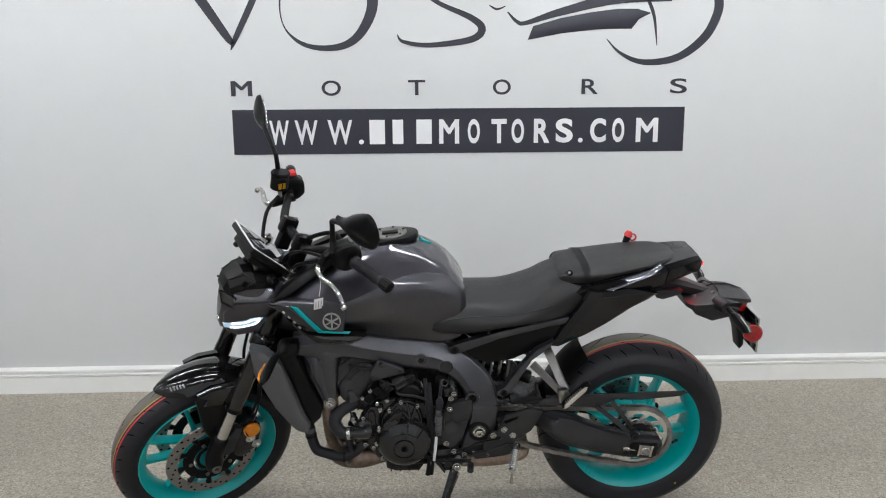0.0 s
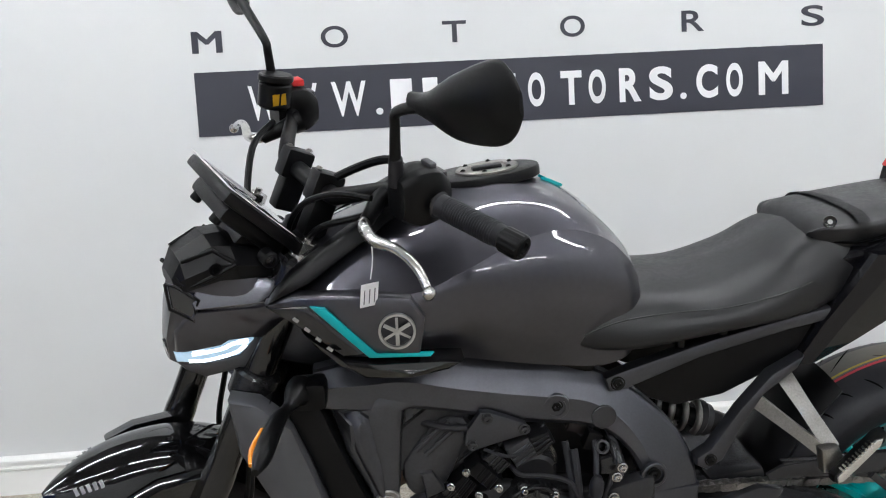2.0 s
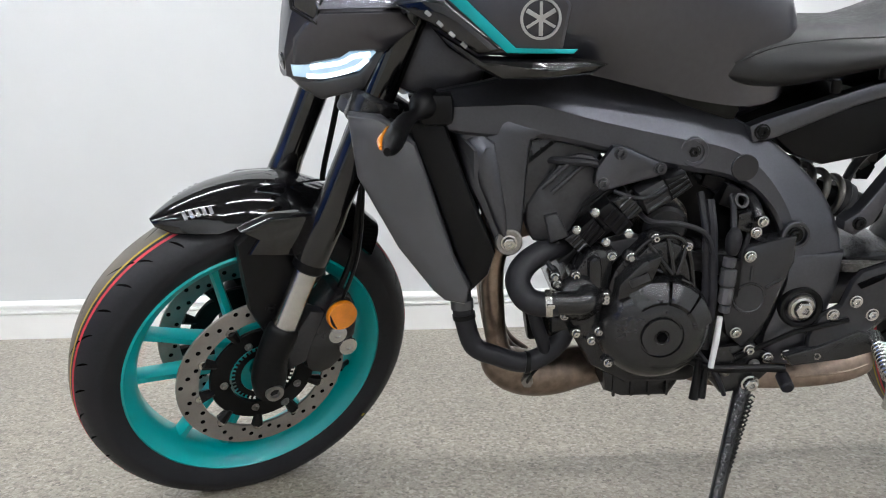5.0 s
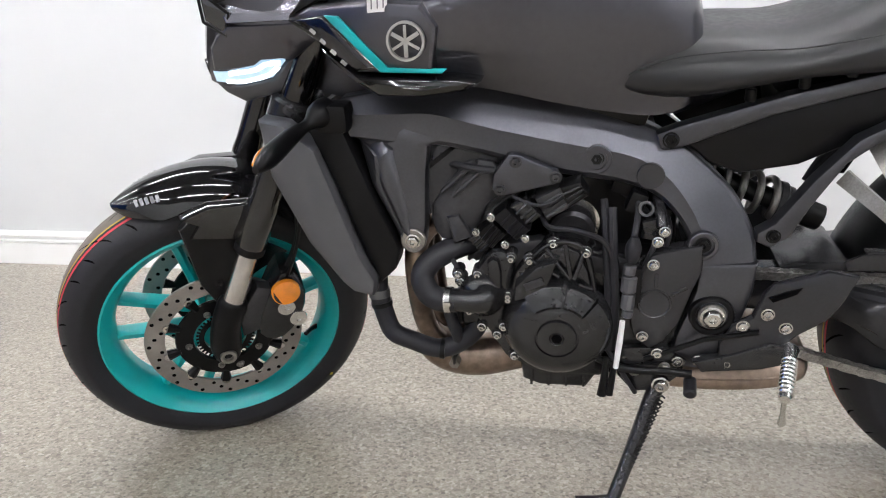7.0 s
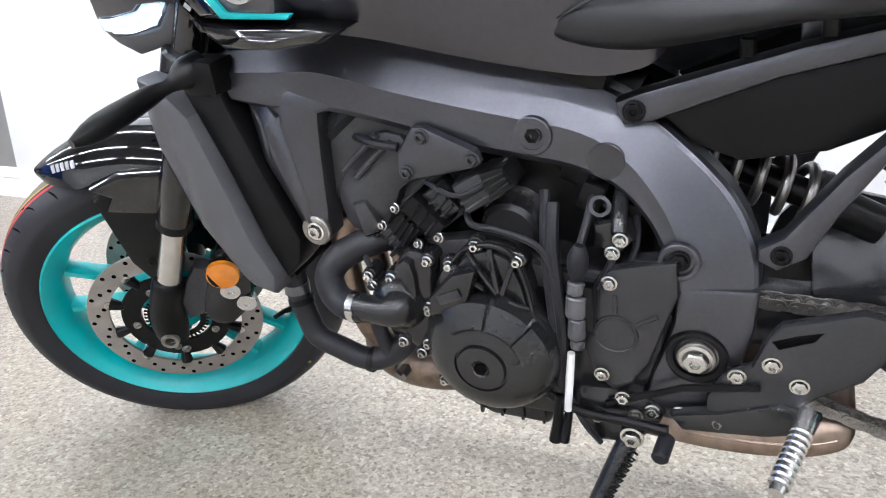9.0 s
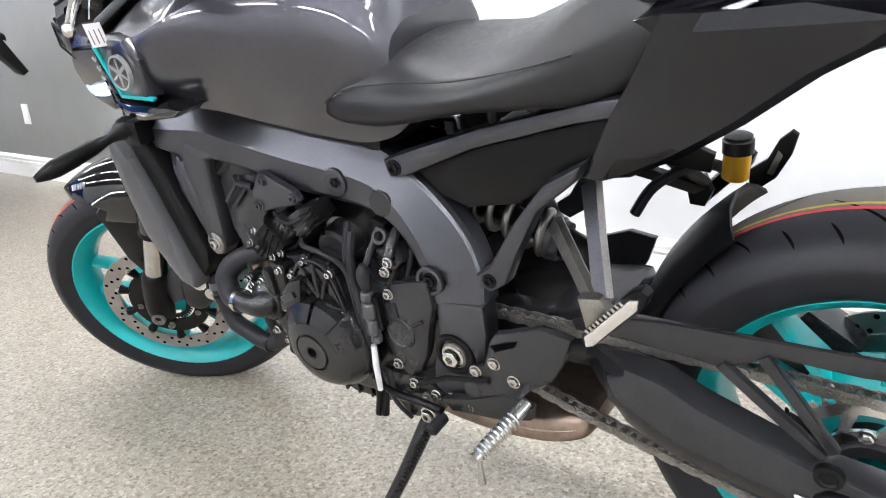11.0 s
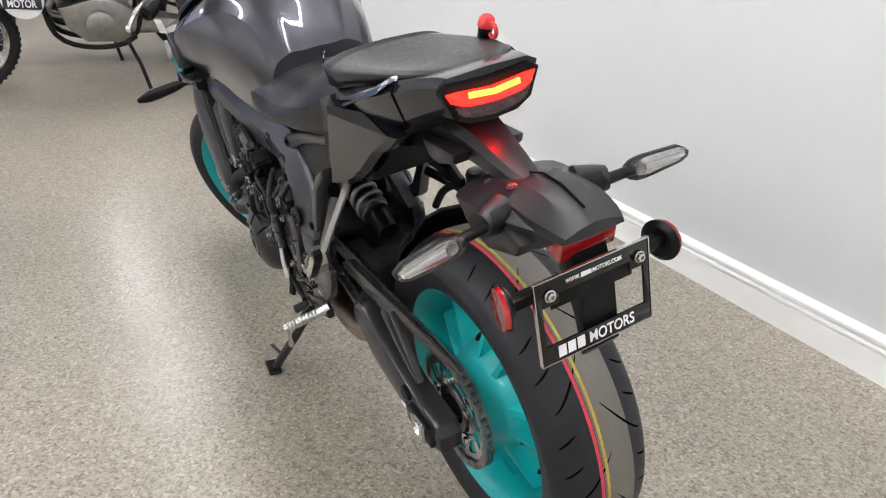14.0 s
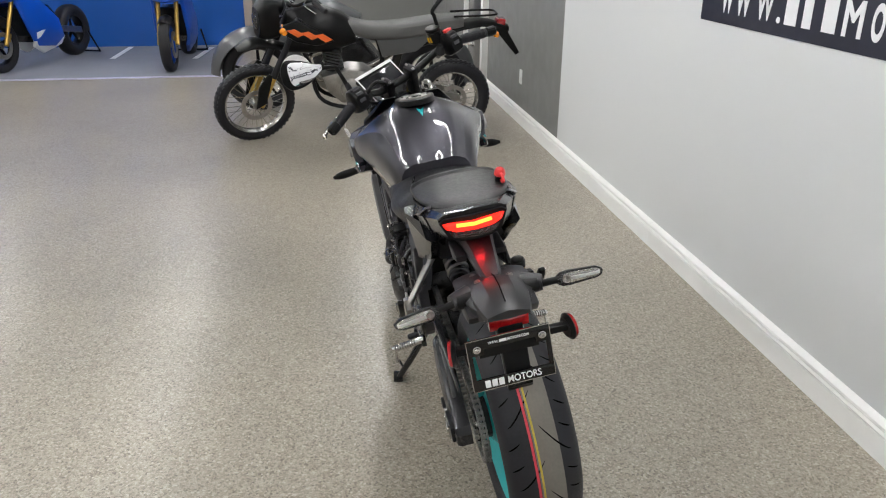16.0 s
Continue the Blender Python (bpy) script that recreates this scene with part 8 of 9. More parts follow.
for i in range(10):
    a = 2 * math.pi * i / 10
    q = [SC + Vector((r * math.cos(a + o), 0, r * math.sin(a + o))) for r, o in ((0.064, 0.14), (0.064, 0.34), (0.092, 0.10), (0.092, -0.12))]
    bm = bmesh.new()
    rings(bm, [[p + Vector((0, y, 0)) for p in q] for y in (-0.0028, 0.0028)])
    bpart("sprocket_spoke", bm, M_SPROCKET, sprk)
bpart("sprocket_hub", lathe([(0.030, 0.03), (-0.004, 0.030), (-0.006, 0.046), (0.004, 0.052), (0.030, 0.056)], SC, (0, 1, 0), 40), M_SATIN, rrim, "black sprocket carrier")
for i in range(5):
    a = 2 * math.pi * (i + 0.35) / 5
    bpart("sprocket_nut", bolt(SC + Vector((0.062 * math.cos(a), -0.004, 0.062 * math.sin(a))), (0, -1, 0), 0.0105, 0.009), M_STEEL, rrim)
FS, RF, RR = Vector((-0.575, -0.078, 0.432)), 0.036, 0.112
d = Vector((SC.x - FS.x, 0, SC.z - FS.z))
L = d.length
th = math.asin((RR - RF) / L)
base_a = math.atan2(d.z, d.x)
at0, at1 = base_a + math.pi / 2 + th, base_a - math.pi / 2 - th
path = [FS + Vector((RF * math.cos(at0), 0, RF * math.sin(at0))), SC + Vector((RR * math.cos(at0), 0, RR * math.sin(at0)))]
n = 26
path += [SC + Vector((RR * math.cos(at0 + (at1 - at0) * i / n), 0, RR * math.sin(at0 + (at1 - at0) * i / n))) for i in range(1, n + 1)]
bot0, bot1 = path[-1], FS + Vector((RF * math.cos(at1), 0, RF * math.sin(at1)))
path += [bot0.lerp(bot1, t) + Vector((0, 0, -0.016 * math.sin(math.pi * t))) for t in (0.15, 0.3, 0.45, 0.6, 0.75, 0.9, 1.0)]
seg = [0.0]
for a, b in zip(path, path[1:]):
    seg.append(seg[-1] + (b - a).length)


def on_chain(s):
    return Vector([float(np.interp(s, seg, [p[k] for p in path])) for k in range(3)])


bm = bmesh.new()
s, i = 0.0, 0
while s + 0.0158 < seg[-1]:
    a, b = on_chain(s), on_chain(s + 0.0158)
    dd = (b - a).normalized()
    nn = Vector((-dd.z, 0, dd.x))
    for sg in (-1, 1):
        y = sg * (0.0085 if i % 2 else 0.0062)
        outline = []
        for c, a0 in ((a, 90), (b, -90)):
            for k in range(5):
                q = radians(a0 + 45 * k)
                outline.append(c + (dd * math.cos(q) + nn * math.sin(q)) * 0.0074)
        rings(bm, [[p + Vector((0, y - 0.001, 0)) for p in outline], [p + Vector((0, y + 0.001, 0)) for p in outline]])
    cyl(a + Vector((0, -0.0105, 0)), a + Vector((0, 0.0105, 0)), 0.0032, n=8, bm=bm)
    cyl(a + Vector((0, -0.005, 0)), a + Vector((0, 0.005, 0)), 0.005, n=8, bm=bm)
    s += 0.0158
    i += 1
tagged(bpart("chain", bm, M_CHAIN, None, "oily steel drive chain"), kind="stuff")
bpart("front_sprocket", lathe([(-0.004, 0.015), (-0.004, 0.038), (0.004, 0.038), (0.004, 0.015)], FS, (0, 1, 0), 24, True), M_DULLSTEEL)
# rear brake on the far side
rd = brake_disc(bpart, RA, 0.085, 0.122, 0.085, rrim)
bpart("disc_carrier", lathe([(0.080, 0.05), (0.080, 0.088), (0.088, 0.088), (0.088, 0.05)], RA, (0, 1, 0), 32, True), M_DULLSTEEL, rd)
bpart("rear_caliper", box((-0.07, 0.10, 0.415), (0.09, 0.06, 0.05), Matrix.Rotation(radians(35), 4, "Y"), 0.012), M_ENGINE, None, "black rear brake caliper")
rr = bpart("rear_brake_reservoir", cyl((-0.207, 0.140, 0.612), (-0.203, 0.140, 0.655), 0.019, n=22, edge=0.003), M_AMBERFLUID, None, "amber brake fluid bottle with black cap")
bpart("bottle_cap", lathe([(0, 0.018), (0, 0.0215), (0.018, 0.0215), (0.020, 0.019), (0.024, 0.019), (0.026, 0.016), (0.026, 0)], (-0.203, 0.140, 0.652), (0.04, 0, 1), 18), M_PLAST, rr)
bpart("bottle_bracket", slab([(-0.335, 0.665), (-0.330, 0.640), (-0.235, 0.626), (-0.228, 0.655), (-0.245, 0.662), (-0.290, 0.694), (-0.308, 0.690)], 0.118, 0.128, 0.002), M_PLAST, rr, "black braced bottle bracket")
bpart("bracket_hook", slab([(-0.186, 0.606), (-0.172, 0.604), (-0.150, 0.622), (-0.132, 0.655), (-0.124, 0.684), (-0.132, 0.690), (-0.148, 0.676), (-0.162, 0.648), (-0.184, 0.632)], 0.128, 0.136, 0.002), M_PLAST, rr, "black hook plate")
bpart("hook_slot", slab([(-0.162, 0.628), (-0.154, 0.626), (-0.142, 0.655), (-0.148, 0.662)], 0.1275, 0.129, 0.0005), M_DULLSTEEL, rr)
bpart("bottle_hose", tube([(-0.205, 0.14, 0.612), (-0.235, 0.138, 0.632), (-0.28, 0.130, 0.622), (-0.32, 0.12, 0.595), (-0.345, 0.11, 0.555)], 0.0085, 10, 5), M_RUBBER, rr)
bpart("battery_box", box((-0.33, 0, 0.74), (0.24, 0.15, 0.09), Matrix.Rotation(radians(-12), 4, "Y"), 0.015), M_PLAST, None, "black battery tray")
bpart("inner_fender", loft([(-0.34, half((0, 0.76), (0.07, 0.755), (0.085, 0.72), (0.085, 0.70), (0, 0.70))), (-0.17, half((0, 0.84), (0.07, 0.835), (0.085, 0.82), (0.085, 0.80), (0, 0.80))), (0.0, half((0, 0.89), (0.06, 0.885), (0.07, 0.865), (0.07, 0.85), (0, 0.86)))], 4, 3), M_PLAST, None, "black under-tail moulding")



# ---- the back of the showroom ----
mat_m = structure("floor_mat", box((-4.15, 1.1, 0.003), (2.55, 4.5, 0.006), edge=0.002), M_MAT, "grey display mat under the far motorcycles", "mat")
structure("mat_edge", box((-2.84, 1.1, 0.004), (0.07, 4.5, 0.008), edge=0.002), M_TAPE, "pale violet taped mat edge", "tape")
for (xa, ya), (xb, yb) in (((-4.27, 1.74), (-5.35, 1.745)), ((-4.15, 2.77), (-5.17, 2.86))):
    structure("floor_line", box(((xa + xb) / 2, (ya + yb) / 2, 0.0075), (abs(xa - xb), 0.07, 0.003), Matrix.Rotation(math.atan2(yb - ya, xb - xa), 4, "Z"), 0), M_WHITEVINYL, "white painted line on the mat", "floor line")
casing = thing("door_casing", "white door casing on the grey wall", "door casing")
for dx in (0, 0.95):
    part("jamb", box((-1.62 - dx, WALL_Y - 0.03, 1.08), (0.09, 0.07, 2.16), edge=0.004), M_TRIM, casing)
part("lintel", box((-2.095, WALL_Y - 0.03, 2.2), (1.04, 0.07, 0.09), edge=0.004), M_TRIM, casing)
part("door_leaf", box((-2.095, WALL_Y - 0.012, 1.07), (0.84, 0.03, 2.12), edge=0.004), M_LIGHTGREY, casing)


def small_wheel(root, c, r, w, rim_mat, wires, steer=None, knobs=False, disc=0.0):
    """A parked machine's wheel: tyre, rim, hub and wire or cast spokes."""
    def put(name, bm, m, parent, label=""):
        return part(name, turned(bm, steer) if steer else bm, m, parent, label)
    c = Vector(c)
    h = w / 2
    d = w * 0.75
    tp = [(-h * 0.7, r - d), (-h, r - d * 0.55), (-h * 0.85, r - d * 0.18), (-h * 0.4, r), (h * 0.4, r), (h * 0.85, r - d * 0.18), (h, r - d * 0.55), (h * 0.7, r - d)]
    bm = lathe([tuple(p) for p in smooth_path(tp, 3)], c, (0, 1, 0), 56)
    if knobs:
        for i in range(48):
            a = 2 * math.pi * i / 48
            for y in (-0.8, 0.0, 0.8):
                aa = a + (0.06 if y == 0 else 0)
                rr = r + (0.002 if y == 0 else -d * 0.14)
                box(c + Vector((rr * math.cos(aa), y * h * 0.9, rr * math.sin(aa))), (0.008, w * 0.24, 0.018), Matrix.Rotation(-aa, 4, "Y"), 0, bm)
    wheel_ob = put("wheel", bm, M_RUBBER, root, "black tyre on a wheel")
    ri = r - d
    put("rim", lathe([(-h * 0.62, ri + 0.012), (-h * 0.66, ri - 0.004), (-h * 0.3, ri - 0.018), (h * 0.3, ri - 0.018), (h * 0.66, ri - 0.004), (h * 0.62, ri + 0.012)], c, (0, 1, 0), 56), rim_mat, wheel_ob)
    put("hub", lathe([(-0.05, 0.015), (-0.05, 0.035), (-0.02, 0.028), (0.02, 0.028), (0.05, 0.035), (0.05, 0.015)], c, (0, 1, 0), 24), M_DULLSTEEL, wheel_ob)
    if wires:
        for i in range(32):
            a = 2 * math.pi * i / 32
            b = a + (0.5 if i % 2 else -0.5)
            y = 0.045 if (i // 2) % 2 else -0.045
            put("spoke", tube([c + Vector((0.033 * math.cos(b), y, 0.033 * math.sin(b))), c + Vector(((ri - 0.012) * math.cos(a), 0, (ri - 0.012) * math.sin(a)))], 0.0022, 5), M_STEEL, wheel_ob)
    else:
        for i in range(5):
            a = 2 * math.pi * (i + 0.25) / 5
            put("spoke", tube([c + Vector((0.03 * math.cos(a), 0, 0.03 * math.sin(a))), c + Vector(((ri - 0.01) * math.cos(a), 0, (ri - 0.01) * math.sin(a)))], [0.02, 0.012], 8), rim_mat, wheel_ob)
    if disc:
        for sg in (-1,):
            put("brake_disc", lathe([(sg * h * 0.95 - 0.002, disc * 0.72), (sg * h * 0.95 - 0.002, disc), (sg * h * 0.95 + 0.002, disc), (sg * h * 0.95 + 0.002, disc * 0.72)], c, (0, 1, 0), 40, True), M_DISC, wheel_ob)
    return wheel_ob


def arch(c, r, a0, a1, w, thick=0.004, drop=0.03, n=16):
    """A mudguard over a wheel at c, from the angle a0 to a1 (degrees)."""
    loops = []
    for i in range(n + 1):
        a = radians(a0 + (a1 - a0) * i / n)
        ring = [(c[0] + (r - drop * abs(v) ** 2.5) * math.cos(a), c[1] + w / 2 * v, c[2] + (r - drop * abs(v) ** 2.5) * math.sin(a)) for v in (-1, -0.7, -0.35, 0, 0.35, 0.7, 1)]
        ring += [(c[0] + (r - thick - drop * abs(v) ** 2.5) * math.cos(a), c[1] + w / 2 * 0.96 * v, c[2] + (r - thick - drop * abs(v) ** 2.5) * math.sin(a)) for v in (1, 0.7, 0.35, 0, -0.35, -0.7, -1)]
        loops.append(ring)
    bm = bmesh.new()
    rings(bm, loops)
    return bm


def steering(x_foot, rake, degrees):
    ax = Vector((math.sin(radians(rake)), 0, math.cos(radians(rake))))
    foot = Vector((x_foot, 0, 0))
    return Matrix.Translation(foot) @ Matrix.Rotation(radians(degrees), 4, ax) @ Matrix.Translation(-foot)


def dual_sport():
    """A trail motorcycle: front axle at x = -1.5, rear axle at x = 0."""
    root = thing("trail_motorcycle", "black and orange trail motorcycle with grey seat and wire wheels", "motorcycle", Matrix.Translation((0.09, 5.38, 0)) @ Matrix.Rotation(radians(90), 4, "Z") @ Matrix.Rotation(radians(7), 4, "X"))
    st = steering(-1.58, 27, 24)
    fa, ra = Vector((-1.55, 0, 0.312)), Vector((0, 0, 0.300))

    def s(name, bm, m, label="", parent=None):
        return part(name, turned(bm, st), m, parent or root, label)

    def p(name, bm, m, label="", parent=None):
        return part(name, bm, m, parent or root, label)
    small_wheel(root, fa, 0.312, 0.09, M_STEEL, True, st, True, 0.125)
    small_wheel(root, ra, 0.300, 0.12, M_STEEL, True, None, True, 0.11)
    fx = lambda z: -1.53 + (z - 0.347) * 0.51
    for sg in (-1, 1):
        f = s("fork_leg", tube([(fx(0.55), sg * 0.1, 0.55), (fx(0.62), sg * 0.1, 0.62), (fx(0.98), sg * 0.1, 0.98)], [0.028, 0.024, 0.024], 12), M_RUBBER, "black fork gaiter")
        s("fork_slider", tube([(fx(0.33), sg * 0.1, 0.33), (fx(0.56), sg * 0.1, 0.56)], [0.028, 0.026], 12), M_GOLD, "gold fork slider", f)
        s("fork_guard", slab([(-1.58, 0.33), (-1.55, 0.50), (-1.47, 0.60), (-1.44, 0.58), (-1.50, 0.36)], sg * 0.135, sg * 0.12, 0.004), M_PLAST, "black fork guard", f)
    s("front_mudguard", loft([(-1.66, half((0, 0.78), (0.03, 0.775), (0.04, 0.765), (0, 0.765))), (-1.60, half((0, 0.81), (0.055, 0.80), (0.07, 0.775), (0, 0.79))), (-1.50, half((0, 0.83), (0.06, 0.82), (0.075, 0.79), (0, 0.81))), (-1.28, half((0, 0.76), (0.05, 0.75), (0.06, 0.72), (0, 0.74)))], 5, 3), M_PLAST, "black high front mudguard")
    s("headlamp_mask", loft([(-1.50, half((0, 1.06), (0.06, 1.04), (0.085, 0.95), (0.05, 0.86), (0, 0.85))), (-1.44, half((0, 1.12), (0.08, 1.10), (0.115, 0.96), (0.07, 0.84), (0, 0.83))), (-1.36, half((0, 1.12), (0.08, 1.10), (0.11, 0.96), (0.07, 0.85), (0, 0.84)))], 4, 3), M_PLAST, "black headlamp mask")
    s("headlamp", lathe([(0, 0.07), (0.02, 0.06), (0.03, 0)], (-1.49, 0, 0.96), (-1, 0, -0.05), 24), M_CLEAR, "round clear headlamp")
    hb = s("handlebar", tube([(-1.13, -0.40, 1.15), (-1.17, -0.25, 1.17), (-1.25, -0.12, 1.09), (-1.25, 0.12, 1.09), (-1.17, 0.25, 1.17), (-1.13, 0.40, 1.15)], 0.012, 10, 4), M_PLAST, "black handlebar")
    for sg in (-1, 1):
        s("grip", cyl((-1.165, sg * 0.28, 1.165), (-1.13, sg * 0.41, 1.15), 0.017, n=12), M_RUBBER, "", hb)
        s("lever", tube([(-1.20, sg * 0.22, 1.16), (-1.235, sg * 0.28, 1.155), (-1.20, sg * 0.40, 1.14)], 0.006, 8, 3), M_STEEL, "", hb)
        s("mirror_stem", tube([(-1.17, sg * 0.24, 1.17), (-1.19, sg * 0.30, 1.28), (-1.17, sg * 0.35, 1.36)], 0.006, 8, 3), M_PLAST, "", hb)
        s("mirror", lathe([(-0.012, 0), (-0.01, 0.045), (0.004, 0.055), (0.006, 0)], (-1.17, sg * 0.37, 1.39), (1, 0, 0.1), 20), M_PLAST, "", hb)
        s("indicator", tube([(-1.34, sg * 0.10, 0.95), (-1.36, sg * 0.16, 0.95), (-1.37, sg * 0.20, 0.95), (-1.37, sg * 0.235, 0.95)], [0.008, 0.009, 0.026, 0.018], 12), M_AMBER, "amber indicator")
    p("fuel_tank", loft([(-1.26, half((0, 0.99), (0.05, 0.98), (0.13, 0.86), (0.15, 0.74), (0.08, 0.70), (0, 0.70))), (-1.08, half((0, 1.03), (0.08, 1.02), (0.17, 0.88), (0.17, 0.74), (0.10, 0.70), (0, 0.70))), (-0.90, half((0, 0.99), (0.08, 0.98), (0.15, 0.88), (0.14, 0.76), (0.09, 0.72), (0, 0.72))), (-0.76, half((0, 0.91), (0.06, 0.905), (0.10, 0.86), (0.10, 0.79), (0.07, 0.76), (0, 0.76)))], 5, 3), M_PLAST, "black fuel tank with side shrouds")
    for sg in (-1, 1):
        sh = p("tank_shroud", slab([(-1.34, 0.90), (-1.18, 0.95), (-1.02, 0.88), (-0.92, 0.80), (-1.05, 0.77), (-1.20, 0.80)], sg * 0.185, sg * 0.15, 0.01), M_PLAST, "black shroud with orange flashes")
        for q in range(3):
            p("flash", slab([(-1.26 + q * 0.10, 0.885 - q * 0.018), (-1.20 + q * 0.10, 0.895 - q * 0.018), (-1.13 + q * 0.10, 0.855 - q * 0.02), (-1.18 + q * 0.10, 0.835 - q * 0.02)], sg * 0.188, sg * 0.18, 0.002), M_ORANGE, "orange flash", sh)
        p("side_panel", slab([(-0.62, 0.84), (-0.30, 0.88), (-0.12, 0.86), (-0.30, 0.70), (-0.56, 0.66)], sg * 0.115, sg * 0.08, 0.008), M_MIDGREY, "grey side panel")
        p("swingarm", slab([(-0.62, 0.43), (-0.56, 0.46), (0.04, 0.35), (0.06, 0.30), (-0.02, 0.29), (-0.58, 0.39)], sg * 0.10, sg * 0.075, 0.006), M_DULLSTEEL, "bare alloy swingarm")
        p("rear_indicator", tube([(0.28, sg * 0.06, 0.83), (0.30, sg * 0.12, 0.83), (0.30, sg * 0.16, 0.83), (0.30, sg * 0.19, 0.83)], [0.007, 0.008, 0.024, 0.016], 12), M_AMBER, "amber rear indicator")
        p("foot_peg", cyl((-0.62, sg * 0.12, 0.36), (-0.62, sg * 0.23, 0.36), 0.014, n=10), M_PLAST, "black foot peg")
    p("seat", loft([(-0.86, half((0, 0.955), (0.06, 0.95), (0.09, 0.91), (0.08, 0.86), (0, 0.85))), (-0.66, half((0, 0.90), (0.10, 0.89), (0.125, 0.85), (0.11, 0.80), (0, 0.79))), (-0.40, half((0, 0.905), (0.12, 0.895), (0.14, 0.85), (0.12, 0.80), (0, 0.79))), (-0.10, half((0, 0.945), (0.11, 0.935), (0.125, 0.89), (0.11, 0.85), (0, 0.84))), (0.06, half((0, 0.94), (0.08, 0.935), (0.09, 0.90), (0.08, 0.87), (0, 0.86)))], 5, 3), M_GREYSEAT, "long grey vinyl seat")
    p("rear_mudguard", loft([(-0.05, half((0, 0.88), (0.07, 0.87), (0.09, 0.82), (0, 0.83))), (0.20, half((0, 0.92), (0.07, 0.91), (0.085, 0.87), (0, 0.88))), (0.42, half((0, 0.87), (0.05, 0.86), (0.06, 0.83), (0, 0.84)))], 4, 3), M_PLAST, "black rear mudguard")
    p("plate_holder", slab([(0.30, 0.86), (0.40, 0.85), (0.52, 0.66), (0.49, 0.64), (0.40, 0.74)], -0.05, 0.05, 0.006), M_PLAST, "black plate holder")
    p("tail_lamp", box((0.36, 0, 0.895), (0.07, 0.10, 0.05), None, 0.012), M_RED, "red tail lamp")
    rack = p("rear_rack", tube([(-0.02, -0.09, 0.95), (0.28, -0.09, 0.96), (0.32, 0, 0.96), (0.28, 0.09, 0.96), (-0.02, 0.09, 0.95)], 0.008, 8, 4), M_PLAST, "black tubular rear rack")
    eng = p("engine", slab([(-1.02, 0.52), (-0.98, 0.40), (-0.88, 0.31), (-0.66, 0.30), (-0.58, 0.38), (-0.60, 0.50), (-0.70, 0.56), (-0.82, 0.57)], -0.12, 0.12, 0.015), M_DULLSTEEL, "bare alloy single-cylinder engine")
    p("clutch_cover", lathe([(0.12, 0.085), (0.15, 0.08), (0.16, 0.06), (0.165, 0)], (-0.80, 0, 0.42), (0, -1, 0), 28), M_DULLSTEEL, "", eng)
    for i in range(7):
        p("cooling_fin", box((-0.92 - i * 0.006, 0, 0.57 + i * 0.024), (0.15, 0.16, 0.009), Matrix.Rotation(radians(14), 4, "Y"), 0.002), M_ENGINE2, "", eng)
    p("cylinder", box((-0.935, 0, 0.64), (0.11, 0.12, 0.20), Matrix.Rotation(radians(14), 4, "Y"), 0.008), M_ENGINE, "", eng)
    p("exhaust_pipe", tube([(-1.0, 0.03, 0.68), (-1.12, 0.05, 0.62), (-1.10, 0.10, 0.48), (-0.95, 0.14, 0.42), (-0.6, 0.14, 0.55), (-0.4, 0.14, 0.66)], 0.021, 12, 5), M_STEEL, "steel exhaust pipe")
    board = p("name_board", lathe([(0, 0), (0, 0.115), (0.006, 0.112), (0.007, 0)], (-1.20, -0.275, 0.62), (-0.25, -1, 0), 36), M_WHITEPLAST, "white oval dealer board hung on the frame")
    p("board_band", box((-1.2027, -0.2868, 0.595), (0.20, 0.004, 0.062), Matrix.Rotation(radians(-14), 4, "Z"), 0.001), M_NAVY, "", board)
    p("letters", text_bm("MOTOR", 0.15, 0.042, Matrix.Translation((-1.2027, -0.2868, 0.595)) @ Matrix.Rotation(radians(-14), 4, "Z") @ Matrix.Translation((-0.075, -0.0022, -0.021)) @ FLAT, 0.0015, 0.02), M_WHITEVINYL, "", board)
    p("silencer", tube([(-0.42, 0.15, 0.65), (-0.34, 0.15, 0.68), (0.02, 0.15, 0.80), (0.06, 0.15, 0.815)], [0.03, 0.05, 0.05, 0.03], 16), M_PLAST, "black silencer")
    p("frame_tube", tube([(-1.25, 0, 0.90), (-1.12, -0.04, 0.62), (-1.05, -0.10, 0.36), (-0.85, -0.12, 0.28), (-0.62, -0.11, 0.32), (-0.55, -0.10, 0.55), (-0.60, -0.08, 0.80)], 0.016, 10, 4), M_PLAST, "black frame tube")
    p("frame_tube", tube([(-1.25, 0, 0.90), (-1.12, 0.04, 0.62), (-1.05, 0.10, 0.36), (-0.85, 0.12, 0.28), (-0.62, 0.11, 0.32), (-0.55, 0.10, 0.55), (-0.60, 0.08, 0.80)], 0.016, 10, 4), M_PLAST)
    p("side_stand", tube([(-0.66, -0.10, 0.33), (-0.60, -0.20, 0.18), (-0.565, -0.262, 0.038)], 0.012, 10), M_PLAST, "black side stand")
    p("shock", tube([(-0.48, 0, 0.50), (-0.40, 0, 0.74)], 0.035, 12), M_ENGINE, "black shock")
    return root


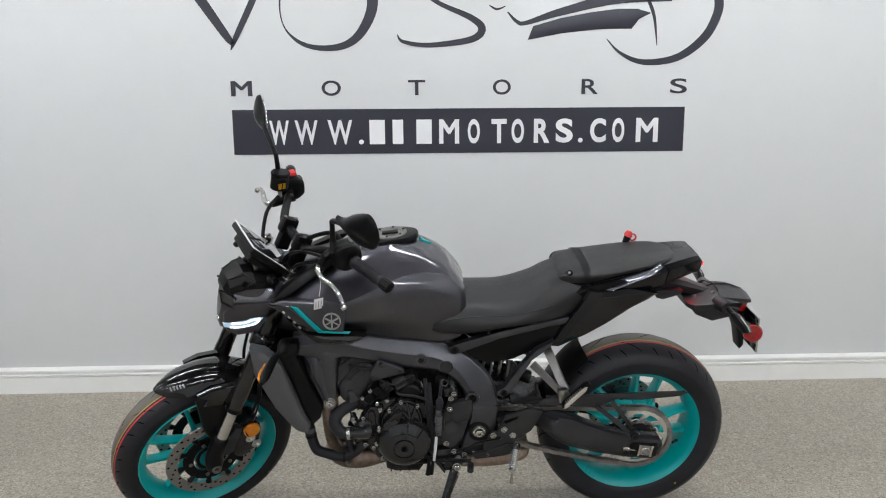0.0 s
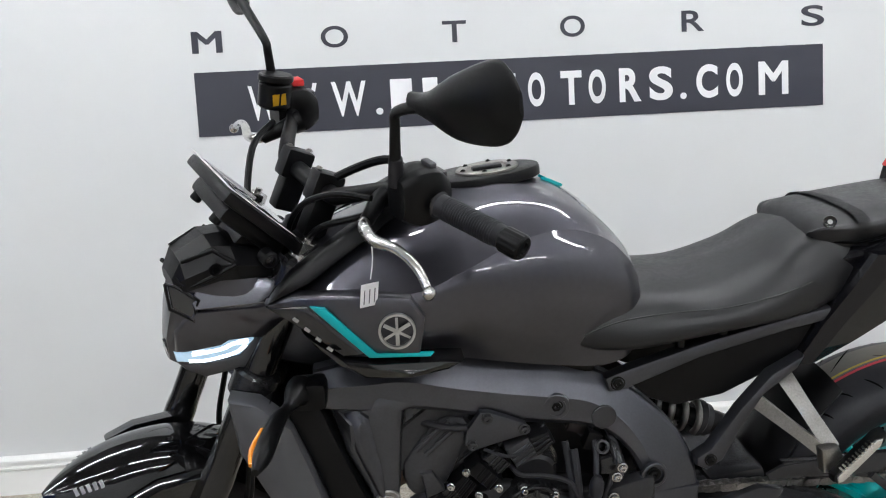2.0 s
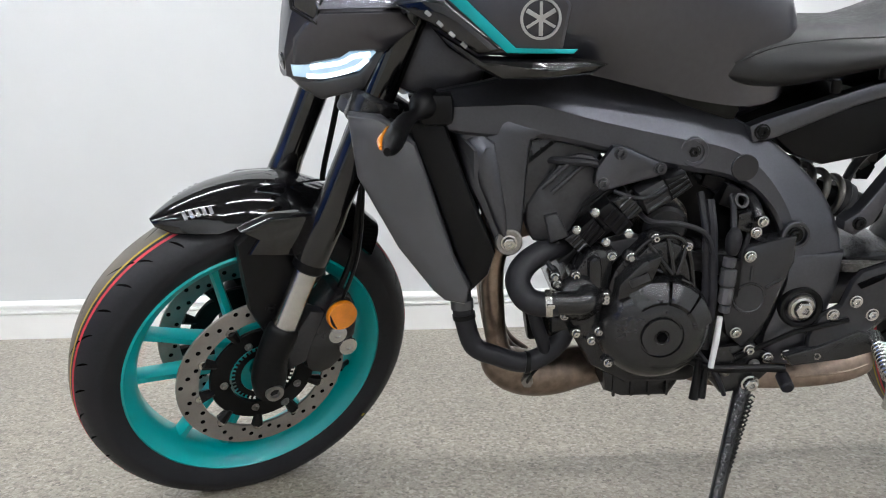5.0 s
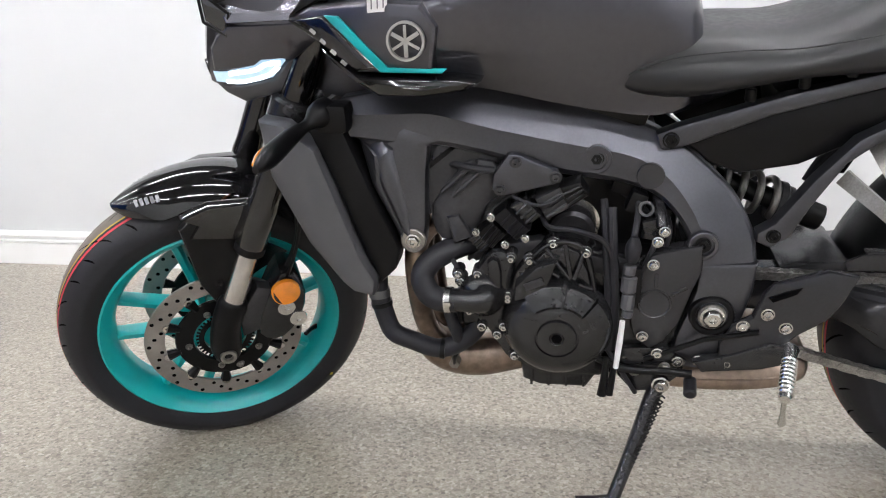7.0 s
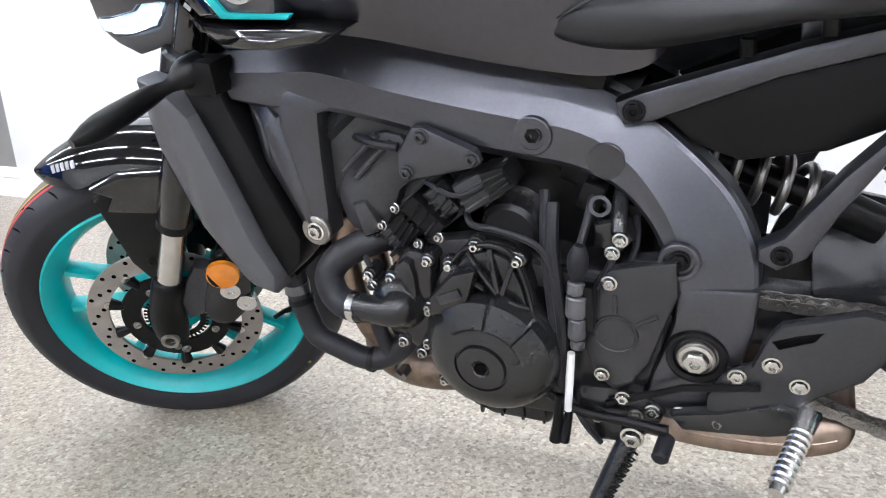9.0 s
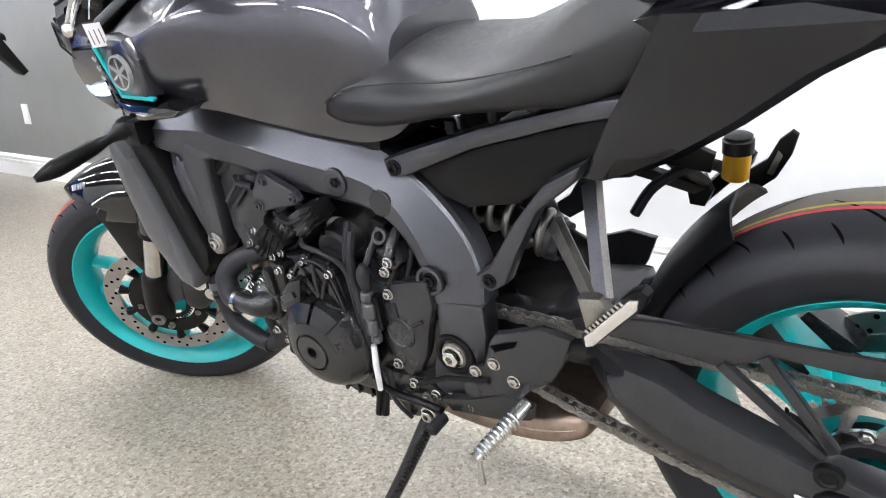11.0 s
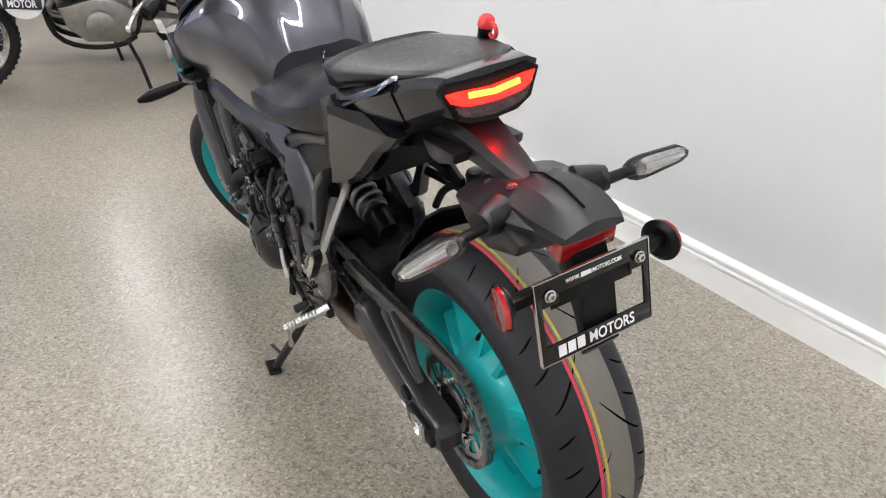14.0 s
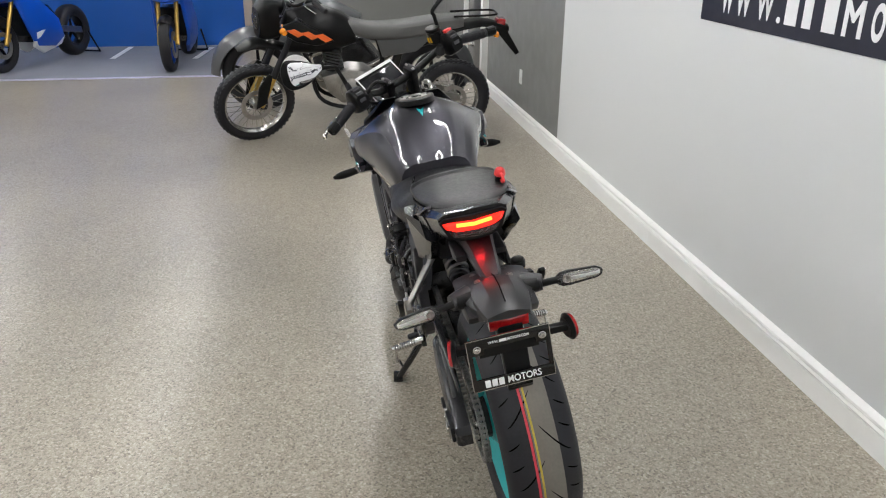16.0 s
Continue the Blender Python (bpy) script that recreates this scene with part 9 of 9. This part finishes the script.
def cruiser(m):
    """A heavy grey machine with a deep front mudguard, seen behind the others."""
    root = thing("cruiser_motorcycle", "graphite grey motorcycle with a deep glossy front mudguard", "motorcycle", m)
    fa, ra = Vector((-1.55, 0, 0.33)), Vector((0, 0, 0.33))
    small_wheel(root, fa, 0.33, 0.12, M_PLAST, False, None, False, 0.14)
    small_wheel(root, ra, 0.33, 0.16, M_PLAST, False)
    part("front_mudguard", arch(fa, 0.43, 178, 20, 0.24, 0.005, 0.10), M_LIGHTGREY, root, "glossy graphite front mudguard")
    part("rear_mudguard", arch(ra, 0.40, 120, -10, 0.24, 0.005, 0.10), M_MIDGREY, root, "glossy graphite rear mudguard")
    for sg in (-1, 1):
        part("fork_leg", tube([(-1.55, sg * 0.12, 0.33), (-1.20, sg * 0.12, 1.0)], 0.028, 12), M_PLAST, root, "black fork leg")
        part("grip", cyl((-1.0, sg * 0.30, 1.06), (-0.93, sg * 0.42, 1.03), 0.018, n=12), M_RUBBER, root)
    part("headlamp", lathe([(-0.12, 0), (-0.10, 0.06), (0, 0.09), (0.02, 0.08), (0.03, 0)], (-1.38, 0, 0.92), (-1, 0, 0), 24), M_PLAST, root, "round black headlamp")
    part("handlebar", tube([(-0.93, -0.42, 1.03), (-1.05, -0.2, 1.09), (-1.15, 0, 1.05), (-1.05, 0.2, 1.09), (-0.93, 0.42, 1.03)], 0.013, 10, 4), M_PLAST, root, "black handlebar")
    part("fuel_tank", loft([(-1.15, half((0, 0.93), (0.06, 0.92), (0.10, 0.84), (0.06, 0.76), (0, 0.75))), (-0.90, half((0, 0.98), (0.10, 0.96), (0.17, 0.86), (0.12, 0.74), (0, 0.72))), (-0.62, half((0, 0.86), (0.08, 0.85), (0.12, 0.80), (0.09, 0.72), (0, 0.71)))], 6, 3), M_MIDGREY, root, "graphite fuel tank")
    part("seat", loft([(-0.64, half((0, 0.80), (0.10, 0.79), (0.14, 0.74), (0.10, 0.68), (0, 0.67))), (-0.30, half((0, 0.74), (0.14, 0.73), (0.17, 0.69), (0.13, 0.64), (0, 0.63))), (0.05, half((0, 0.80), (0.11, 0.79), (0.13, 0.76), (0.10, 0.72), (0, 0.71)))], 5, 3), M_SEAT, root, "black seat")
    part("engine", slab([(-1.05, 0.50), (-1.0, 0.25), (-0.55, 0.22), (-0.45, 0.45), (-0.62, 0.66), (-0.95, 0.68)], -0.17, 0.17, 0.03), M_ENGINE, root, "black engine")
    part("exhaust_pipe", tube([(-0.90, -0.18, 0.55), (-1.0, -0.20, 0.35), (-0.8, -0.20, 0.25), (0.2, -0.20, 0.28)], [0.025, 0.025, 0.03, 0.045], 12, 4), M_DULLSTEEL, root, "steel exhaust")
    part("side_stand", tube([(-0.6, -0.14, 0.22), (-0.55, -0.24, 0.03)], 0.012, 8), M_PLAST, root)
    return root


def sport(m, name, label, body, body2, rimm):
    """A faired sport motorcycle: front axle at x = -1.42."""
    root = thing(name, label, "motorcycle", m)
    fa, ra = Vector((-1.42, 0, 0.30)), Vector((0, 0, 0.315))
    small_wheel(root, fa, 0.30, 0.12, rimm, False, None, False, 0.15)
    small_wheel(root, ra, 0.315, 0.18, rimm, False)
    part("front_mudguard", arch(fa, 0.335, 125, 50, 0.14, 0.004, 0.05), M_PLAST, root)
    for sg in (-1, 1):
        part("fork_leg", tube([(-1.42, sg * 0.10, 0.30), (-1.36, sg * 0.10, 0.42), (-1.10, sg * 0.10, 0.95)], [0.026, 0.022, 0.027], 12), M_GOLD, root, "gold fork leg")
        part("brake_disc", lathe([(sg * 0.07 - 0.002, 0.10), (sg * 0.07 - 0.002, 0.15), (sg * 0.07 + 0.002, 0.15), (sg * 0.07 + 0.002, 0.10)], fa, (0, 1, 0), 40, True), M_DISC, root)
        part("caliper", box((-1.33, sg * 0.075, 0.38), (0.05, 0.05, 0.10), Matrix.Rotation(radians(25), 4, "Y"), 0.01), M_GOLD, root)
        part("side_fairing", slab([(-1.24, 0.98), (-1.05, 0.92), (-0.80, 0.72), (-0.55, 0.52), (-0.45, 0.30), (-0.62, 0.20), (-0.95, 0.24), (-1.08, 0.42), (-1.20, 0.72)], sg * 0.225, sg * 0.19, 0.015, yfun=lambda x, z, sg=sg: -sg * 0.12 * max(0, -0.85 - x) - sg * 0.25 * max(0, 0.40 - z)), body, root, "painted side fairing")
        part("belly_panel", slab([(-0.98, 0.40), (-0.72, 0.44), (-0.42, 0.30), (-0.48, 0.20), (-0.80, 0.14), (-1.0, 0.24)], sg * 0.20, sg * 0.16, 0.012, yfun=lambda x, z, sg=sg: -sg * 0.3 * max(0, 0.35 - z)), body2, root, "lower belly panel")
        part("mirror", lathe([(-0.02, 0), (-0.015, 0.05), (0.005, 0.06), (0.008, 0)], (-1.18, sg * 0.36, 1.12), (1, 0, 0.1), 20), M_PLAST, root)
        part("mirror_stem", tube([(-1.22, sg * 0.18, 1.04), (-1.18, sg * 0.34, 1.11)], 0.008, 8), M_PLAST, root)
        part("swingarm", slab([(-0.55, 0.44), (0.03, 0.36), (0.05, 0.28), (-0.52, 0.36)], sg * 0.13, sg * 0.10, 0.008), M_DULLSTEEL, root)
    part("nose_fairing", loft([(-1.42, half((0, 0.92), (0.05, 0.90), (0.07, 0.84), (0.05, 0.78), (0, 0.77))), (-1.34, half((0, 1.0), (0.10, 0.97), (0.16, 0.88), (0.12, 0.78), (0, 0.75))), (-1.18, half((0, 1.12), (0.13, 1.07), (0.21, 0.92), (0.17, 0.78), (0, 0.74)))], 5, 3), body, root, "painted nose fairing")
    part("radiator", box((-1.03, 0, 0.52), (0.04, 0.34, 0.34), Matrix.Rotation(radians(-20), 4, "Y"), 0.006), M_PLAST, root, "black radiator")
    part("engine", slab([(-0.98, 0.62), (-0.95, 0.28), (-0.50, 0.24), (-0.42, 0.50), (-0.60, 0.68)], -0.16, 0.16, 0.03), M_ENGINE, root)
    part("fuel_tank", loft([(-1.10, half((0, 0.96), (0.08, 0.95), (0.14, 0.88), (0.10, 0.78), (0, 0.77))), (-0.85, half((0, 1.03), (0.12, 1.01), (0.18, 0.90), (0.13, 0.76), (0, 0.74))), (-0.58, half((0, 0.88), (0.08, 0.87), (0.11, 0.82), (0.09, 0.75), (0, 0.74)))], 5, 3), body, root, "painted fuel tank")
    part("seat", loft([(-0.60, half((0, 0.84), (0.10, 0.83), (0.13, 0.79), (0.10, 0.75), (0, 0.74))), (-0.25, half((0, 0.85), (0.11, 0.84), (0.13, 0.80), (0.10, 0.76), (0, 0.75))), (0.05, half((0, 0.97), (0.09, 0.96), (0.10, 0.90), (0.07, 0.86), (0, 0.85)))], 5, 3), M_SEAT, root, "black seat")
    part("tail_cowl", loft([(-0.2, half((0, 0.92), (0.09, 0.91), (0.11, 0.86), (0.08, 0.80), (0, 0.79))), (0.30, half((0, 1.0), (0.04, 0.99), (0.05, 0.96), (0.04, 0.93), (0, 0.92)))], 4, 3), body, root, "painted tail")
    part("paddock_stand", tube([(0.10, -0.16, 0.30), (0.25, -0.20, 0.02), (0.25, 0.20, 0.02), (0.10, 0.16, 0.30)], 0.014, 8), M_PLAST, root, "black paddock stand")
    return root


dual_sport()
cruiser(Matrix.Translation((-0.85, 5.35, 0)) @ Matrix.Rotation(radians(84), 4, "Z") @ Matrix.Rotation(radians(7), 4, "X"))
sport(Matrix.Translation((-4.62, 2.64, 0.006)) @ Matrix.Rotation(radians(180), 4, "Z"), "sport_motorcycle", "blue faired sport motorcycle with gold fork on the mat", M_BLUEPAINT, M_BLUEPAINT, M_BLUEPAINT)
sport(Matrix.Translation((-4.70, 1.18, 0.006)) @ Matrix.Rotation(radians(163), 4, "Z"), "sport_motorcycle", "blue and white faired sport motorcycle on the mat", M_BLUEPAINT, M_WHITEPLAST, M_PLAST)
